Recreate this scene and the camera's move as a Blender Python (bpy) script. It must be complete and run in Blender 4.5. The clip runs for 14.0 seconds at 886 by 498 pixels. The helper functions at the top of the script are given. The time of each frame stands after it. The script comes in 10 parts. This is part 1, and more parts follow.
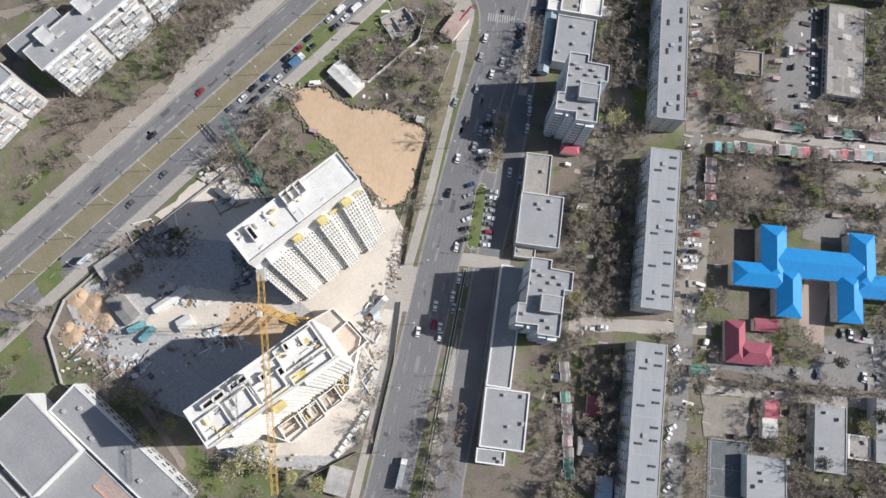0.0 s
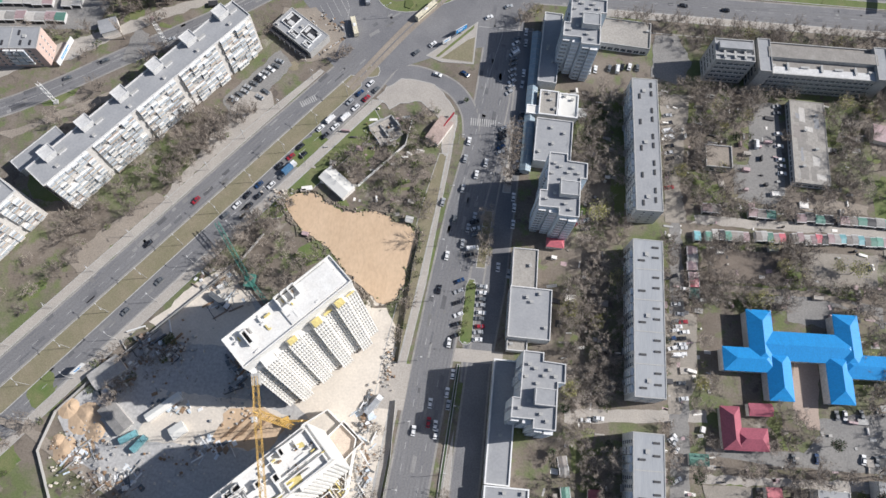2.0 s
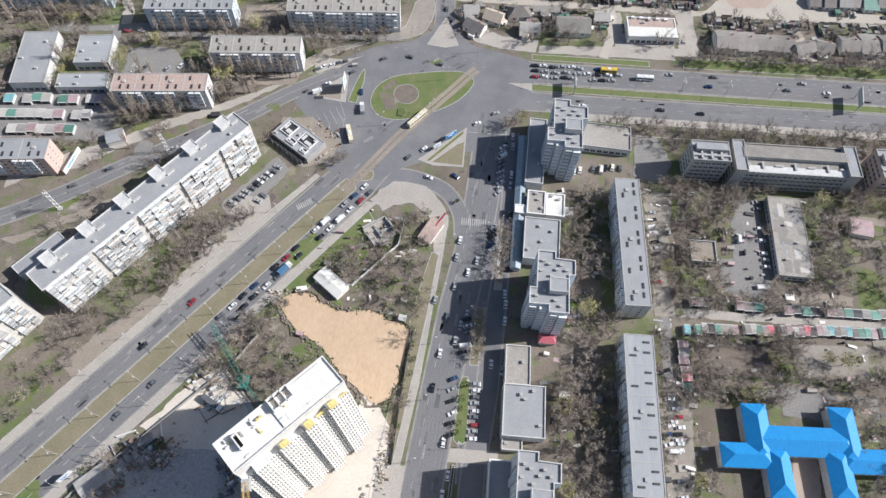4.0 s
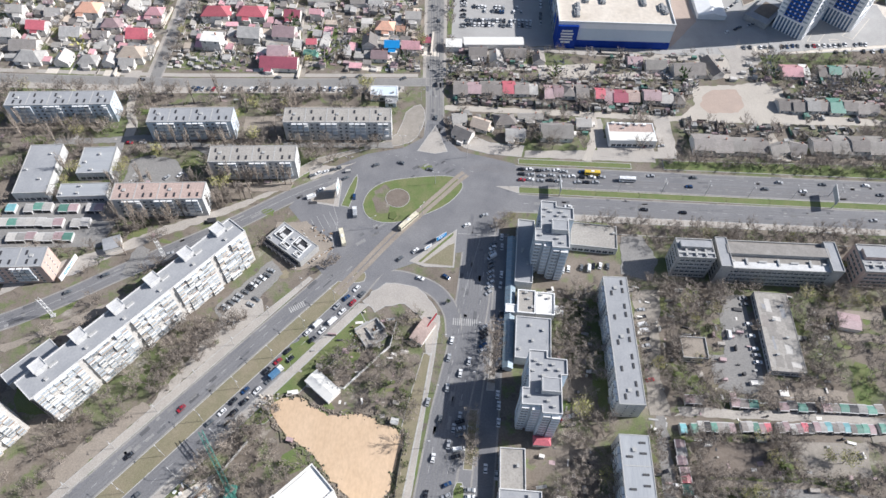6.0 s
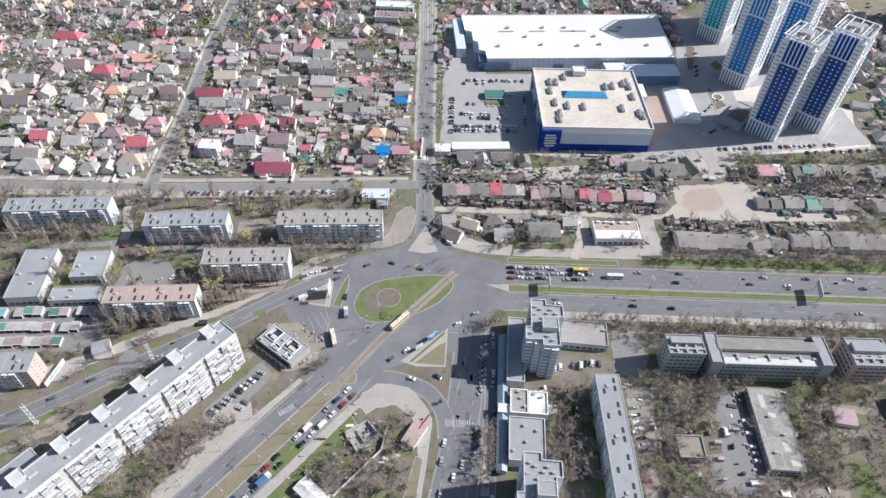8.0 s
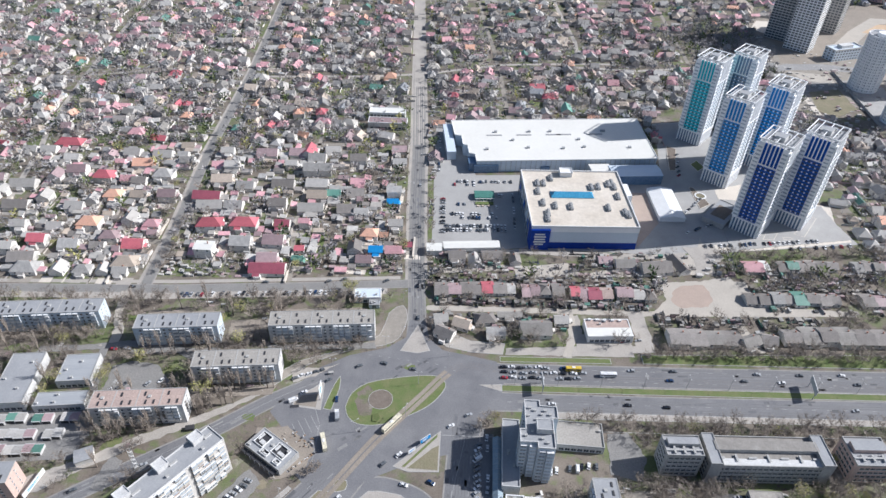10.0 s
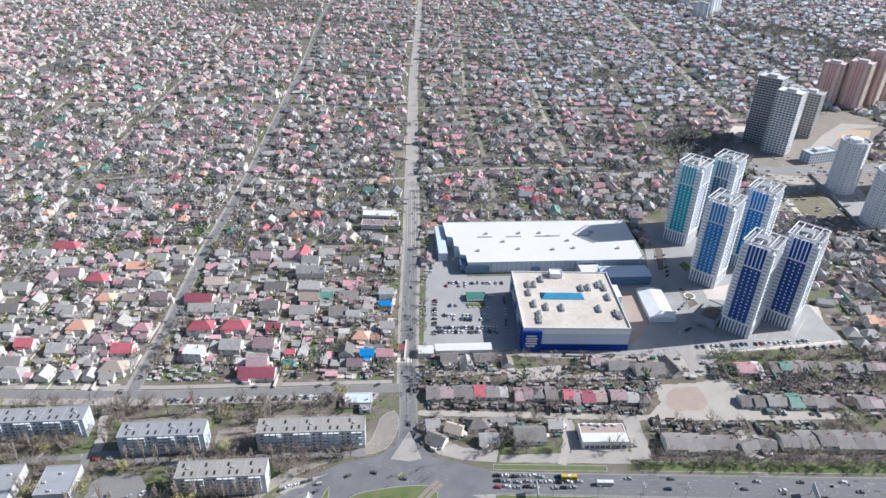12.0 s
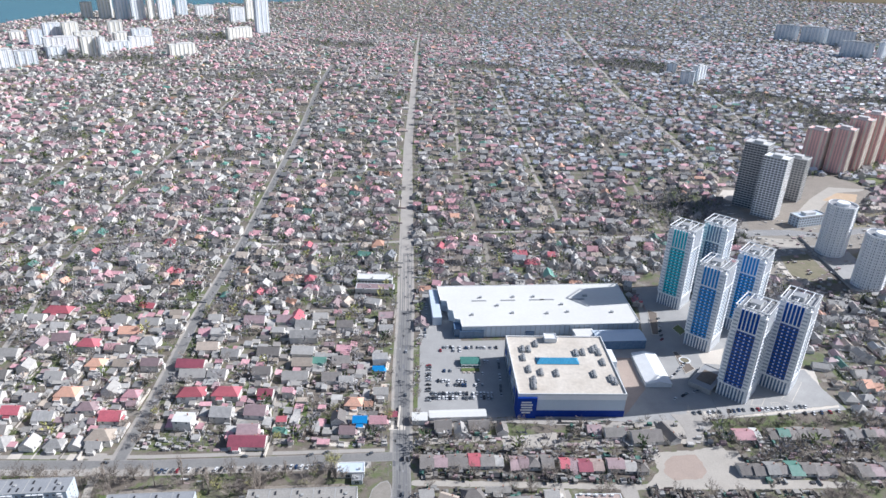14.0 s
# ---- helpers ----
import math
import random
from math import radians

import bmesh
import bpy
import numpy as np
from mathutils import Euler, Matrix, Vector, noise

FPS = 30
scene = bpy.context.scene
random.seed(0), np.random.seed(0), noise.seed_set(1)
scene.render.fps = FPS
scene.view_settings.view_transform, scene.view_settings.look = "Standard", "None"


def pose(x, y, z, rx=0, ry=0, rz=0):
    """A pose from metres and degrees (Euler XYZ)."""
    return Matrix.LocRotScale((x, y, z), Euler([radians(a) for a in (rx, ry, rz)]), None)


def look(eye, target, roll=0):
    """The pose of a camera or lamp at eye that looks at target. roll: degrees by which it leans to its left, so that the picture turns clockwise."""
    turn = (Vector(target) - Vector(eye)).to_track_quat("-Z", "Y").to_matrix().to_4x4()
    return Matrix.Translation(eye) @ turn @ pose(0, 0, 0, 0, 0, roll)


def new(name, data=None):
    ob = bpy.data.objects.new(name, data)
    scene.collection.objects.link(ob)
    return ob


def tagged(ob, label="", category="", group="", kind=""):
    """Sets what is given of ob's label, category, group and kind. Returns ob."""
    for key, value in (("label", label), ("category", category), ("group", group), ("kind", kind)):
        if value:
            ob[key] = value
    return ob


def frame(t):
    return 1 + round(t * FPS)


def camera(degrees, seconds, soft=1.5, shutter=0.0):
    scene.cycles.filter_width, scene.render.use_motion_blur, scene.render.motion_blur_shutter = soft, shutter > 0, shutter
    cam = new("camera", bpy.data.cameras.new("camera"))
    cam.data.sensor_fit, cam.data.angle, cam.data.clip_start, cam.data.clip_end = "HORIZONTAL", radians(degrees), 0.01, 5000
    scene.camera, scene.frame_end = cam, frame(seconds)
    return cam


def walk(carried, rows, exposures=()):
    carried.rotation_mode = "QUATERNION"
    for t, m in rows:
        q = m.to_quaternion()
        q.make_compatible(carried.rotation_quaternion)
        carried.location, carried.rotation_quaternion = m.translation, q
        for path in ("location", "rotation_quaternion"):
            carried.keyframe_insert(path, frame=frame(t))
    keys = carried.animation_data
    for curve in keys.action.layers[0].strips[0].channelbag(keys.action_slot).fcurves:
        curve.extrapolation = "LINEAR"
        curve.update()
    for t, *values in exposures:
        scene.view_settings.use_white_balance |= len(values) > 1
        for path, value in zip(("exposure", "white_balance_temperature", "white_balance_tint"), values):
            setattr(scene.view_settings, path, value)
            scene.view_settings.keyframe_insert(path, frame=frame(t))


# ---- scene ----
cam = camera(67.71, 14.0, soft=1.5)
# seconds, eye in metres, then yaw, pitch and roll in degrees
PATH = [
    (0.0, 0.00, 0.00, 285.00, 0.000, -78.998, 7.429),
    (0.5, -0.16, 0.37, 286.68, -0.034, -77.030, 6.729),
    (1.0, -0.18, 0.60, 288.21, -0.030, -75.084, 6.093),
    (1.5, -0.26, 0.86, 289.78, 0.039, -73.080, 5.549),
    (2.0, -0.38, 1.00, 291.17, 0.237, -71.110, 5.150),
    (2.5, -0.31, 1.33, 292.72, 0.410, -69.102, 4.739),
    (3.0, 0.03, 1.41, 294.25, 0.597, -67.108, 4.352),
    (5.5, 3.61, 1.57, 300.84, 1.339, -56.906, 2.591),
    (6.0, 3.75, 1.79, 301.90, 1.207, -54.815, 2.460),
    (6.5, 3.80, 1.65, 302.84, 1.060, -52.758, 2.372),
    (7.0, 4.00, 1.46, 303.83, 0.900, -50.634, 2.339),
    (7.5, 4.16, 1.18, 304.66, 0.732, -48.570, 2.300),
    (8.0, 4.16, 0.98, 305.59, 0.590, -46.471, 2.220),
    (10.5, 4.64, 1.46, 312.10, -0.020, -36.326, 2.011),
    (11.0, 5.10, 1.63, 313.91, -0.143, -34.269, 1.965),
    (11.5, 5.41, 1.72, 315.47, -0.180, -32.258, 1.941),
    (12.0, 5.60, 1.72, 316.99, -0.236, -30.142, 1.932),
    (12.5, 5.82, 1.77, 318.28, -0.309, -28.180, 1.943),
    (13.0, 5.87, 1.89, 319.62, -0.389, -26.419, 1.979),
    (13.5, 5.97, 1.69, 320.50, -0.466, -25.350, 2.004),
    (14.0, 6.04, 1.51, 321.09, -0.546, -24.911, 2.020),
]
walk(cam, [(t, pose(x, y, z, 90 + pitch, 0, yaw) @ pose(0, 0, 0, 0, 0, roll)) for t, x, y, z, yaw, pitch, roll in PATH],
     exposures=[(0.0, 0.16, 6200, 11), (3.0, 0.27, 6150, 11), (6.0, 0.47, 6050, 11), (8.0, 0.42, 5980, 11), (10.5, 0.34, 5860, 11), (14.0, 0.37, 5740, 11)])

# ---- daylight: a clear spring sky, the sun in the east ----
SUN_EL, SUN_AZ = 37.0, 79.0   # degrees above the ground; degrees clockwise from +y
world = bpy.data.worlds.new("sky")
scene.world = world
world.use_nodes = True
wn = world.node_tree
sky = wn.nodes.new("ShaderNodeTexSky")
sky.sky_type = "NISHITA"
sky.sun_disc = False
sky.sun_elevation, sky.sun_rotation = radians(SUN_EL), radians(SUN_AZ)
sky.dust_density, sky.air_density = 1.6, 1.0
wn.links.new(sky.outputs[0], wn.nodes["Background"].inputs[0])
wn.nodes["Background"].inputs[1].default_value = 0.074
sun = new("sun", bpy.data.lights.new("sun", "SUN"))
sun.data.energy, sun.data.angle, sun.data.color = 5.0, radians(0.6), (1.0, 0.95, 0.88)
sun_way = Vector((math.sin(radians(SUN_AZ)) * math.cos(radians(SUN_EL)), math.cos(radians(SUN_AZ)) * math.cos(radians(SUN_EL)), math.sin(radians(SUN_EL))))
sun.matrix_world = look(sun_way * 900, (0, 0, 0))
tagged(sun, "low warm spring sun", "sun")

# ---- materials ----
def mat(name, base, alt=None, scale=0.15, fine=3.0, rough=0.85, bump=0.0, metal=0.0, vary=0.0, island=0.0, amount=0.5, streak=(1, 1, 1), grit=0.2):
    """A surface with patches (scale), grain (fine), relief and, if asked, its own shade for each object or island."""
    m = bpy.data.materials.new(name)
    m.use_nodes = True
    nt, n = m.node_tree, m.node_tree.nodes
    bsdf = n["Principled BSDF"]
    bsdf.inputs["Roughness"].default_value, bsdf.inputs["Metallic"].default_value = rough, metal
    alt = alt or tuple(c * 0.72 for c in base)
    co = n.new("ShaderNodeTexCoord")
    mp = n.new("ShaderNodeMapping")
    mp.inputs["Scale"].default_value = streak
    nt.links.new(co.outputs["Object"], mp.inputs[0])

    def grain(size, detail):
        t = n.new("ShaderNodeTexNoise")
        t.inputs["Scale"].default_value, t.inputs["Detail"].default_value, t.inputs["Roughness"].default_value = size, detail, 0.62
        nt.links.new(mp.outputs[0], t.inputs["Vector"])
        return t.outputs["Fac"]

    def sharpen(fac, lo, hi):
        r = n.new("ShaderNodeMapRange")
        r.inputs[1].default_value, r.inputs[2].default_value = lo, hi
        nt.links.new(fac, r.inputs[0])
        return r.outputs[0]

    def mix(fac, a, b, kind="MIX"):
        x = n.new("ShaderNodeMix")
        x.data_type, x.blend_type = "RGBA", kind
        for socket, value in ((x.inputs[0], fac), (x.inputs[6], a), (x.inputs[7], b)):
            if isinstance(value, (int, float)):
                socket.default_value = value
            elif isinstance(value, tuple):
                socket.default_value = (*value, 1)
            else:
                nt.links.new(value, socket)
        return x.outputs[2]

    fine_fac = grain(fine, 4)
    col = mix(sharpen(grain(scale, 5), 0.5 - amount / 3, 0.5 + amount / 3), tuple(base), tuple(alt))
    lum = n.new("ShaderNodeMapRange")
    lum.inputs[1].default_value, lum.inputs[2].default_value, lum.inputs[3].default_value, lum.inputs[4].default_value = 0.3, 0.7, 1 - grit, 1 + grit
    nt.links.new(fine_fac, lum.inputs[0])
    hsv = n.new("ShaderNodeHueSaturation")
    nt.links.new(col, hsv.inputs["Color"])
    value = lum.outputs[0]
    if vary or island:
        src = n.new("ShaderNodeObjectInfo").outputs["Random"] if vary else n.new("ShaderNodeNewGeometry").outputs["Random Per Island"]
        rr = n.new("ShaderNodeMapRange")
        spread = vary or island
        rr.inputs[3].default_value, rr.inputs[4].default_value = 1 - spread, 1 + spread
        nt.links.new(src, rr.inputs[0])
        mul = n.new("ShaderNodeMath")
        mul.operation = "MULTIPLY"
        nt.links.new(value, mul.inputs[0]), nt.links.new(rr.outputs[0], mul.inputs[1])
        value = mul.outputs[0]
    nt.links.new(value, hsv.inputs["Value"])
    nt.links.new(hsv.outputs[0], bsdf.inputs["Base Color"])
    if bump:
        b = n.new("ShaderNodeBump")
        b.inputs["Strength"].default_value, b.inputs["Distance"].default_value = min(1.0, bump), 0.15
        nt.links.new(fine_fac, b.inputs["Height"]), nt.links.new(b.outputs[0], bsdf.inputs["Normal"])
    return m


def ground_mat():
    """Spring ground: brown litter, bare earth and patches of young grass."""
    m = mat("earth", (0.135, 0.112, 0.09), (0.225, 0.193, 0.16), 0.045, 1.2, 0.95, 0.4, amount=0.6)
    nt, n = m.node_tree, m.node_tree.nodes
    hsv = [x for x in n if x.type == "HUE_SAT"][0]
    old = hsv.inputs["Color"].links[0].from_socket
    co = [x for x in n if x.type == "MAPPING"][0].outputs[0]
    for size, lo, hi, colour in ((0.022, 0.50, 0.60, (0.12, 0.145, 0.06)), (0.09, 0.53, 0.62, (0.135, 0.155, 0.072)), (0.06, 0.60, 0.70, (0.33, 0.30, 0.26)), (0.16, 0.57, 0.64, (0.12, 0.10, 0.085))):
        t = n.new("ShaderNodeTexNoise")
        t.inputs["Scale"].default_value, t.inputs["Detail"].default_value, t.inputs["Roughness"].default_value = size, 6, 0.65
        off = n.new("ShaderNodeMapping")
        off.inputs["Location"].default_value = (size * 3100, size * 1700, 0)
        nt.links.new(co, off.inputs[0]), nt.links.new(off.outputs[0], t.inputs["Vector"])
        r = n.new("ShaderNodeMapRange")
        r.inputs[1].default_value, r.inputs[2].default_value = lo, hi
        nt.links.new(t.outputs["Fac"], r.inputs[0])
        x = n.new("ShaderNodeMix")
        x.data_type = "RGBA"
        x.inputs[7].default_value = (*colour, 1)
        nt.links.new(r.outputs[0], x.inputs[0]), nt.links.new(old, x.inputs[6])
        old = x.outputs[2]
    nt.links.new(old, hsv.inputs["Color"])
    return m


M = {
    "earth": ground_mat(),
    "asphalt": mat("asphalt", (0.136, 0.136, 0.146), (0.215, 0.213, 0.216), 0.06, 1.5, 0.9, 0.15, amount=0.75),
    "old_asphalt": mat("old_asphalt", (0.19, 0.185, 0.18), (0.26, 0.25, 0.235), 0.06, 1.2, 0.92, 0.2, amount=0.8),
    "pavement": mat("pavement", (0.33, 0.305, 0.275), (0.42, 0.385, 0.345), 0.08, 2.0, 0.9, 0.2, amount=0.8),
    "lane": mat("pale_lane", (0.47, 0.43, 0.375), (0.38, 0.345, 0.30), 0.08, 1.2, 0.95, 0.2, amount=0.9, grit=0.12),
    "mid_glass": mat("grey_window_glass", (0.15, 0.17, 0.20), (0.22, 0.25, 0.28), 0.4, 1.0, 0.15),
    "pale": mat("pale_concrete", (0.66, 0.60, 0.52), (0.53, 0.48, 0.415), 0.1, 1.0, 0.9, 0.2, amount=0.9, grit=0.1),
    "dirt": mat("dirt", (0.31, 0.27, 0.225), (0.235, 0.203, 0.17), 0.07, 1.5, 0.95, 0.4, amount=0.8),
    "grass": mat("grass", (0.088, 0.145, 0.036), (0.185, 0.178, 0.088), 0.13, 1.8, 0.95, 0.5, amount=0.8),
    "dry_grass": mat("dry_grass", (0.262, 0.222, 0.158), (0.17, 0.165, 0.095), 0.09, 2.0, 0.95, 0.5, amount=0.8),
    "sand": mat("sand", (0.45, 0.32, 0.205), (0.59, 0.445, 0.31), 0.07, 0.9, 0.95, 0.3, amount=1.1, grit=0.09, streak=(1, 0.5, 1)),
    "yard": mat("yard", (0.36, 0.355, 0.355), (0.45, 0.44, 0.425), 0.07, 0.8, 0.95, 0.5, amount=0.8),
    "paint": mat("road_paint", (0.50, 0.49, 0.47), (0.24, 0.235, 0.23), 0.25, 4, 0.8, amount=0.9),
    "kerb": mat("kerb_stone", (0.46, 0.45, 0.43), None, 0.5, 3, 0.9),
    "mall_paving": mat("worn_pale_paving", (0.395, 0.385, 0.37), (0.30, 0.292, 0.28), 0.06, 1.2, 0.85, 0.1, amount=0.8, grit=0.1),
    "roof_felt": mat("roof_felt", (0.255, 0.262, 0.275), (0.35, 0.354, 0.362), 0.1, 1.0, 0.85, 0.1, amount=0.9, grit=0.09),
    "roof_slate": mat("roof_slate", (0.285, 0.30, 0.32), (0.375, 0.385, 0.395), 0.1, 1.0, 0.85, 0.2, amount=0.8, streak=(0.25, 3, 1), grit=0.1),
    "roof_pink": mat("roof_pink", (0.44, 0.335, 0.29), (0.36, 0.28, 0.25), 0.1, 1.0, 0.85, 0.2),
    "roof_warm": mat("roof_warm", (0.37, 0.345, 0.31), (0.27, 0.255, 0.235), 0.1, 1.0, 0.85, 0.2, amount=0.8),
    "white": mat("white_render", (0.76, 0.76, 0.75), (0.69, 0.69, 0.68), 0.2, 1.5, 0.7, grit=0.06),
    "raw_white": mat("raw_blockwork", (0.76, 0.755, 0.73), (0.64, 0.62, 0.58), 0.2, 1.4, 0.9, 0.2, amount=0.9, grit=0.1),
    "panel": mat("panel_wall", (0.60, 0.598, 0.588), (0.50, 0.493, 0.483), 0.3, 1.2, 0.9, 0.1),
    "panel_blue": mat("panel_blue_grey", (0.55, 0.61, 0.66), (0.47, 0.53, 0.59), 0.3, 1.2, 0.9, 0.1, vary=0.12),
    "balcony": mat("balcony_boards", (0.62, 0.60, 0.57), (0.5, 0.48, 0.45), 0.3, 1.5, 0.8, vary=0.35),
    "glass": mat("window_glass", (0.045, 0.055, 0.07), (0.07, 0.085, 0.10), 0.4, 1.0, 0.12),
    "dark": mat("dark_metal", (0.045, 0.045, 0.05), None, 0.5, 3, 0.6),
    "steel": mat("galvanised_steel", (0.46, 0.47, 0.48), None, 0.4, 3, 0.5, metal=0.15),
    "blue_roof": mat("blue_sheet_roof", (0.02, 0.27, 0.62), (0.018, 0.23, 0.55), 0.2, 1.2, 0.42, streak=(4, 1, 1)),
    "red_roof": mat("red_sheet_roof", (0.53, 0.145, 0.17), (0.44, 0.12, 0.145), 0.2, 1.5, 0.5, vary=0.25),
    "orange_roof": mat("orange_tile_roof", (0.66, 0.37, 0.26), (0.56, 0.33, 0.24), 0.3, 2.0, 0.8, vary=0.25),
    "brown_roof": mat("maroon_sheet_roof", (0.38, 0.275, 0.28), (0.30, 0.22, 0.225), 0.3, 2.0, 0.6, vary=0.25),
    "grey_roof": mat("old_slate_roof", (0.285, 0.275, 0.262), (0.40, 0.385, 0.365), 0.3, 2.0, 0.85, vary=0.3),
    "pale_roof": mat("pale_weathered_slate_roof", (0.47, 0.45, 0.42), (0.37, 0.35, 0.325), 0.3, 2.0, 0.85, vary=0.22, amount=0.8),
    "green_roof": mat("green_sheet_roof", (0.10, 0.24, 0.19), (0.14, 0.27, 0.22), 0.3, 2.0, 0.6, vary=0.25),
    "turq": mat("turquoise_sheet", (0.20, 0.42, 0.45), None, 0.3, 2.0, 0.5, vary=0.2),
    "house_wall": mat("house_wall", (0.74, 0.715, 0.675), (0.61, 0.58, 0.54), 0.3, 1.5, 0.9, vary=0.2),
    "brick": mat("red_brick_wall", (0.40, 0.22, 0.16), (0.34, 0.19, 0.15), 0.3, 2.0, 0.9),
    "salmon": mat("salmon_brick_wall", (0.60, 0.46, 0.40), (0.52, 0.39, 0.34), 0.3, 2.0, 0.9),
    "concrete": mat("concrete", (0.42, 0.415, 0.40), (0.34, 0.335, 0.325), 0.2, 1.5, 0.9, 0.2),
    "grey_wall": mat("grey_stone_wall", (0.40, 0.395, 0.385), (0.33, 0.325, 0.315), 0.2, 1.5, 0.9, 0.1),
    "navy": mat("navy_cladding", (0.004, 0.085, 0.40), (0.004, 0.07, 0.34), 0.1, 0.6, 0.3, grit=0.08),
    # Pale tone paints the sky's reflection into the panes.
    "pale_glass": mat("pale_window_glass", (0.36, 0.41, 0.47), (0.46, 0.51, 0.56), 0.4, 1.0, 0.12),
    "royal": mat("royal_blue_cladding", (0.008, 0.27, 0.66), (0.008, 0.225, 0.57), 0.1, 0.6, 0.3, grit=0.08),
    "teal": mat("teal_cladding", (0.015, 0.52, 0.62), (0.015, 0.45, 0.55), 0.1, 0.6, 0.3, grit=0.08),
    "mall_blue": mat("mall_blue_cladding", (0.008, 0.05, 0.34), None, 0.1, 0.8, 0.35),
    "light_clad": mat("pale_blue_cladding", (0.60, 0.67, 0.74), (0.57, 0.64, 0.71), 0.1, 0.8, 0.45, grit=0.04),
    "mall_roof": mat("cream_membrane_roof", (0.66, 0.60, 0.52), (0.50, 0.44, 0.365), 0.05, 0.35, 0.8, amount=0.7, grit=0.1),
    "white_roof": mat("white_membrane_roof", (0.70, 0.69, 0.65), (0.64, 0.625, 0.58), 0.03, 0.4, 0.75, amount=0.8, grit=0.03),
    "crane": mat("crane_yellow_paint", (0.68, 0.43, 0.12), None, 0.4, 2, 0.5),
    "green_paint": mat("green_crane_paint", (0.07, 0.22, 0.18), None, 0.4, 2, 0.6),
    "yellow": mat("yellow_boards", (0.72, 0.60, 0.24), None, 0.4, 2, 0.7),
    "timber": mat("timber", (0.30, 0.20, 0.12), (0.22, 0.15, 0.10), 0.6, 3, 0.9),
    "bark": mat("bark", (0.13, 0.105, 0.085), (0.19, 0.16, 0.135), 0.6, 3, 0.95, vary=0.25),
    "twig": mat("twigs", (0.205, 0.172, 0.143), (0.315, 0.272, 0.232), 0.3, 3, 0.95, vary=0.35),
    # Cooler and paler than the near twigs: distance haze put into the colour.
    "hazy_twig": mat("hazy_twigs", (0.218, 0.208, 0.212), (0.325, 0.31, 0.312), 0.05, 3, 0.95, island=0.3),
    "leaf": mat("young_leaves", (0.27, 0.265, 0.085), (0.36, 0.34, 0.13), 0.5, 3, 0.8, vary=0.25),
    "evergreen": mat("evergreen_leaves", (0.035, 0.065, 0.025), (0.055, 0.085, 0.03), 0.5, 3, 0.85, vary=0.25),
    "bush": mat("bush_leaves", (0.10, 0.15, 0.04), (0.15, 0.17, 0.06), 0.5, 3, 0.85, vary=0.3),
    "tan_roof": mat("tan_sheet_roof", (0.50, 0.42, 0.34), (0.42, 0.35, 0.29), 0.3, 2.0, 0.8, vary=0.25),
    "rose_roof": mat("rose_sheet_roof", (0.64, 0.35, 0.375), (0.53, 0.30, 0.32), 0.3, 2.0, 0.7, vary=0.25),
    "reddish": mat("reddish_earth", (0.42, 0.33, 0.275), (0.36, 0.29, 0.245), 0.15, 1.2, 0.95, 0.3, amount=0.8, grit=0.12),
    "crimson": mat("crimson_sheet_roof", (0.36, 0.10, 0.135), (0.29, 0.085, 0.115), 0.2, 1.5, 0.5),
    "cream": mat("cream_panel_wall", (0.72, 0.67, 0.58), (0.64, 0.59, 0.51), 0.05, 0.5, 0.85, vary=0.1),
    "pale_asphalt": mat("pale_asphalt", (0.235, 0.232, 0.23), (0.32, 0.312, 0.305), 0.05, 1.2, 0.9, 0.2, amount=0.8),
    "dusk_roof": mat("weathered_brown_slate", (0.19, 0.172, 0.158), (0.275, 0.252, 0.234), 0.25, 2.0, 0.85, 0.2, vary=0.25, amount=0.8),
    "old_felt": mat("old_dark_felt", (0.245, 0.25, 0.26), (0.33, 0.33, 0.335), 0.1, 1.0, 0.88, 0.2, amount=0.9, grit=0.12),
    "shore_cream": mat("bright_cream_panels", (0.86, 0.82, 0.72), (0.79, 0.75, 0.66), 0.05, 0.5, 0.8, vary=0.06),
    "shore_white": mat("cool_white_panels", (0.80, 0.84, 0.88), (0.72, 0.77, 0.82), 0.05, 0.5, 0.8, vary=0.06),
    # Sheet metal whose pale blue stands in for haze over the far right.
    "zinc_roof": mat("hazy_sheet_roof", (0.55, 0.565, 0.60), (0.44, 0.455, 0.485), 0.2, 1.5, 0.42, metal=0.2, vary=0.2),
    # Brick of the far high-rises, lightened in its base colour to suggest haze.
    "pink_brick": mat("pale_salmon_brick", (0.86, 0.53, 0.48), (0.78, 0.48, 0.43), 0.05, 0.5, 0.9),
    "tower_white": mat("bright_white_render", (0.88, 0.88, 0.88), (0.83, 0.83, 0.83), 0.1, 0.8, 0.6, grit=0.03),
    "dust": mat("kerb_dust", (0.34, 0.32, 0.295), (0.20, 0.195, 0.19), 0.18, 1.5, 0.95, 0.1, amount=0.9),
    "court": mat("green_grey_court", (0.115, 0.13, 0.135), (0.15, 0.16, 0.165), 0.2, 1.5, 0.9, 0.1),
    "soil": mat("dug_soil", (0.135, 0.11, 0.09), (0.20, 0.168, 0.14), 0.3, 2.5, 0.95, 0.5, island=0.25, amount=0.8),
    "plot": mat("trodden_plot", (0.31, 0.28, 0.245), (0.22, 0.20, 0.17), 0.25, 2.0, 0.95, 0.3, island=0.3, amount=0.8),
    "lawn": mat("garden_lawn", (0.12, 0.155, 0.06), (0.20, 0.19, 0.10), 0.3, 2.5, 0.95, 0.4, island=0.25, amount=0.8),
    "slate_glass": mat("blue_grey_glass", (0.10, 0.17, 0.28), (0.15, 0.23, 0.34), 0.4, 1.0, 0.15),
    "dull_roof": mat("dull_patched_felt", (0.215, 0.20, 0.183), (0.30, 0.282, 0.26), 0.12, 1.2, 0.9, 0.2, amount=0.6, grit=0.15),
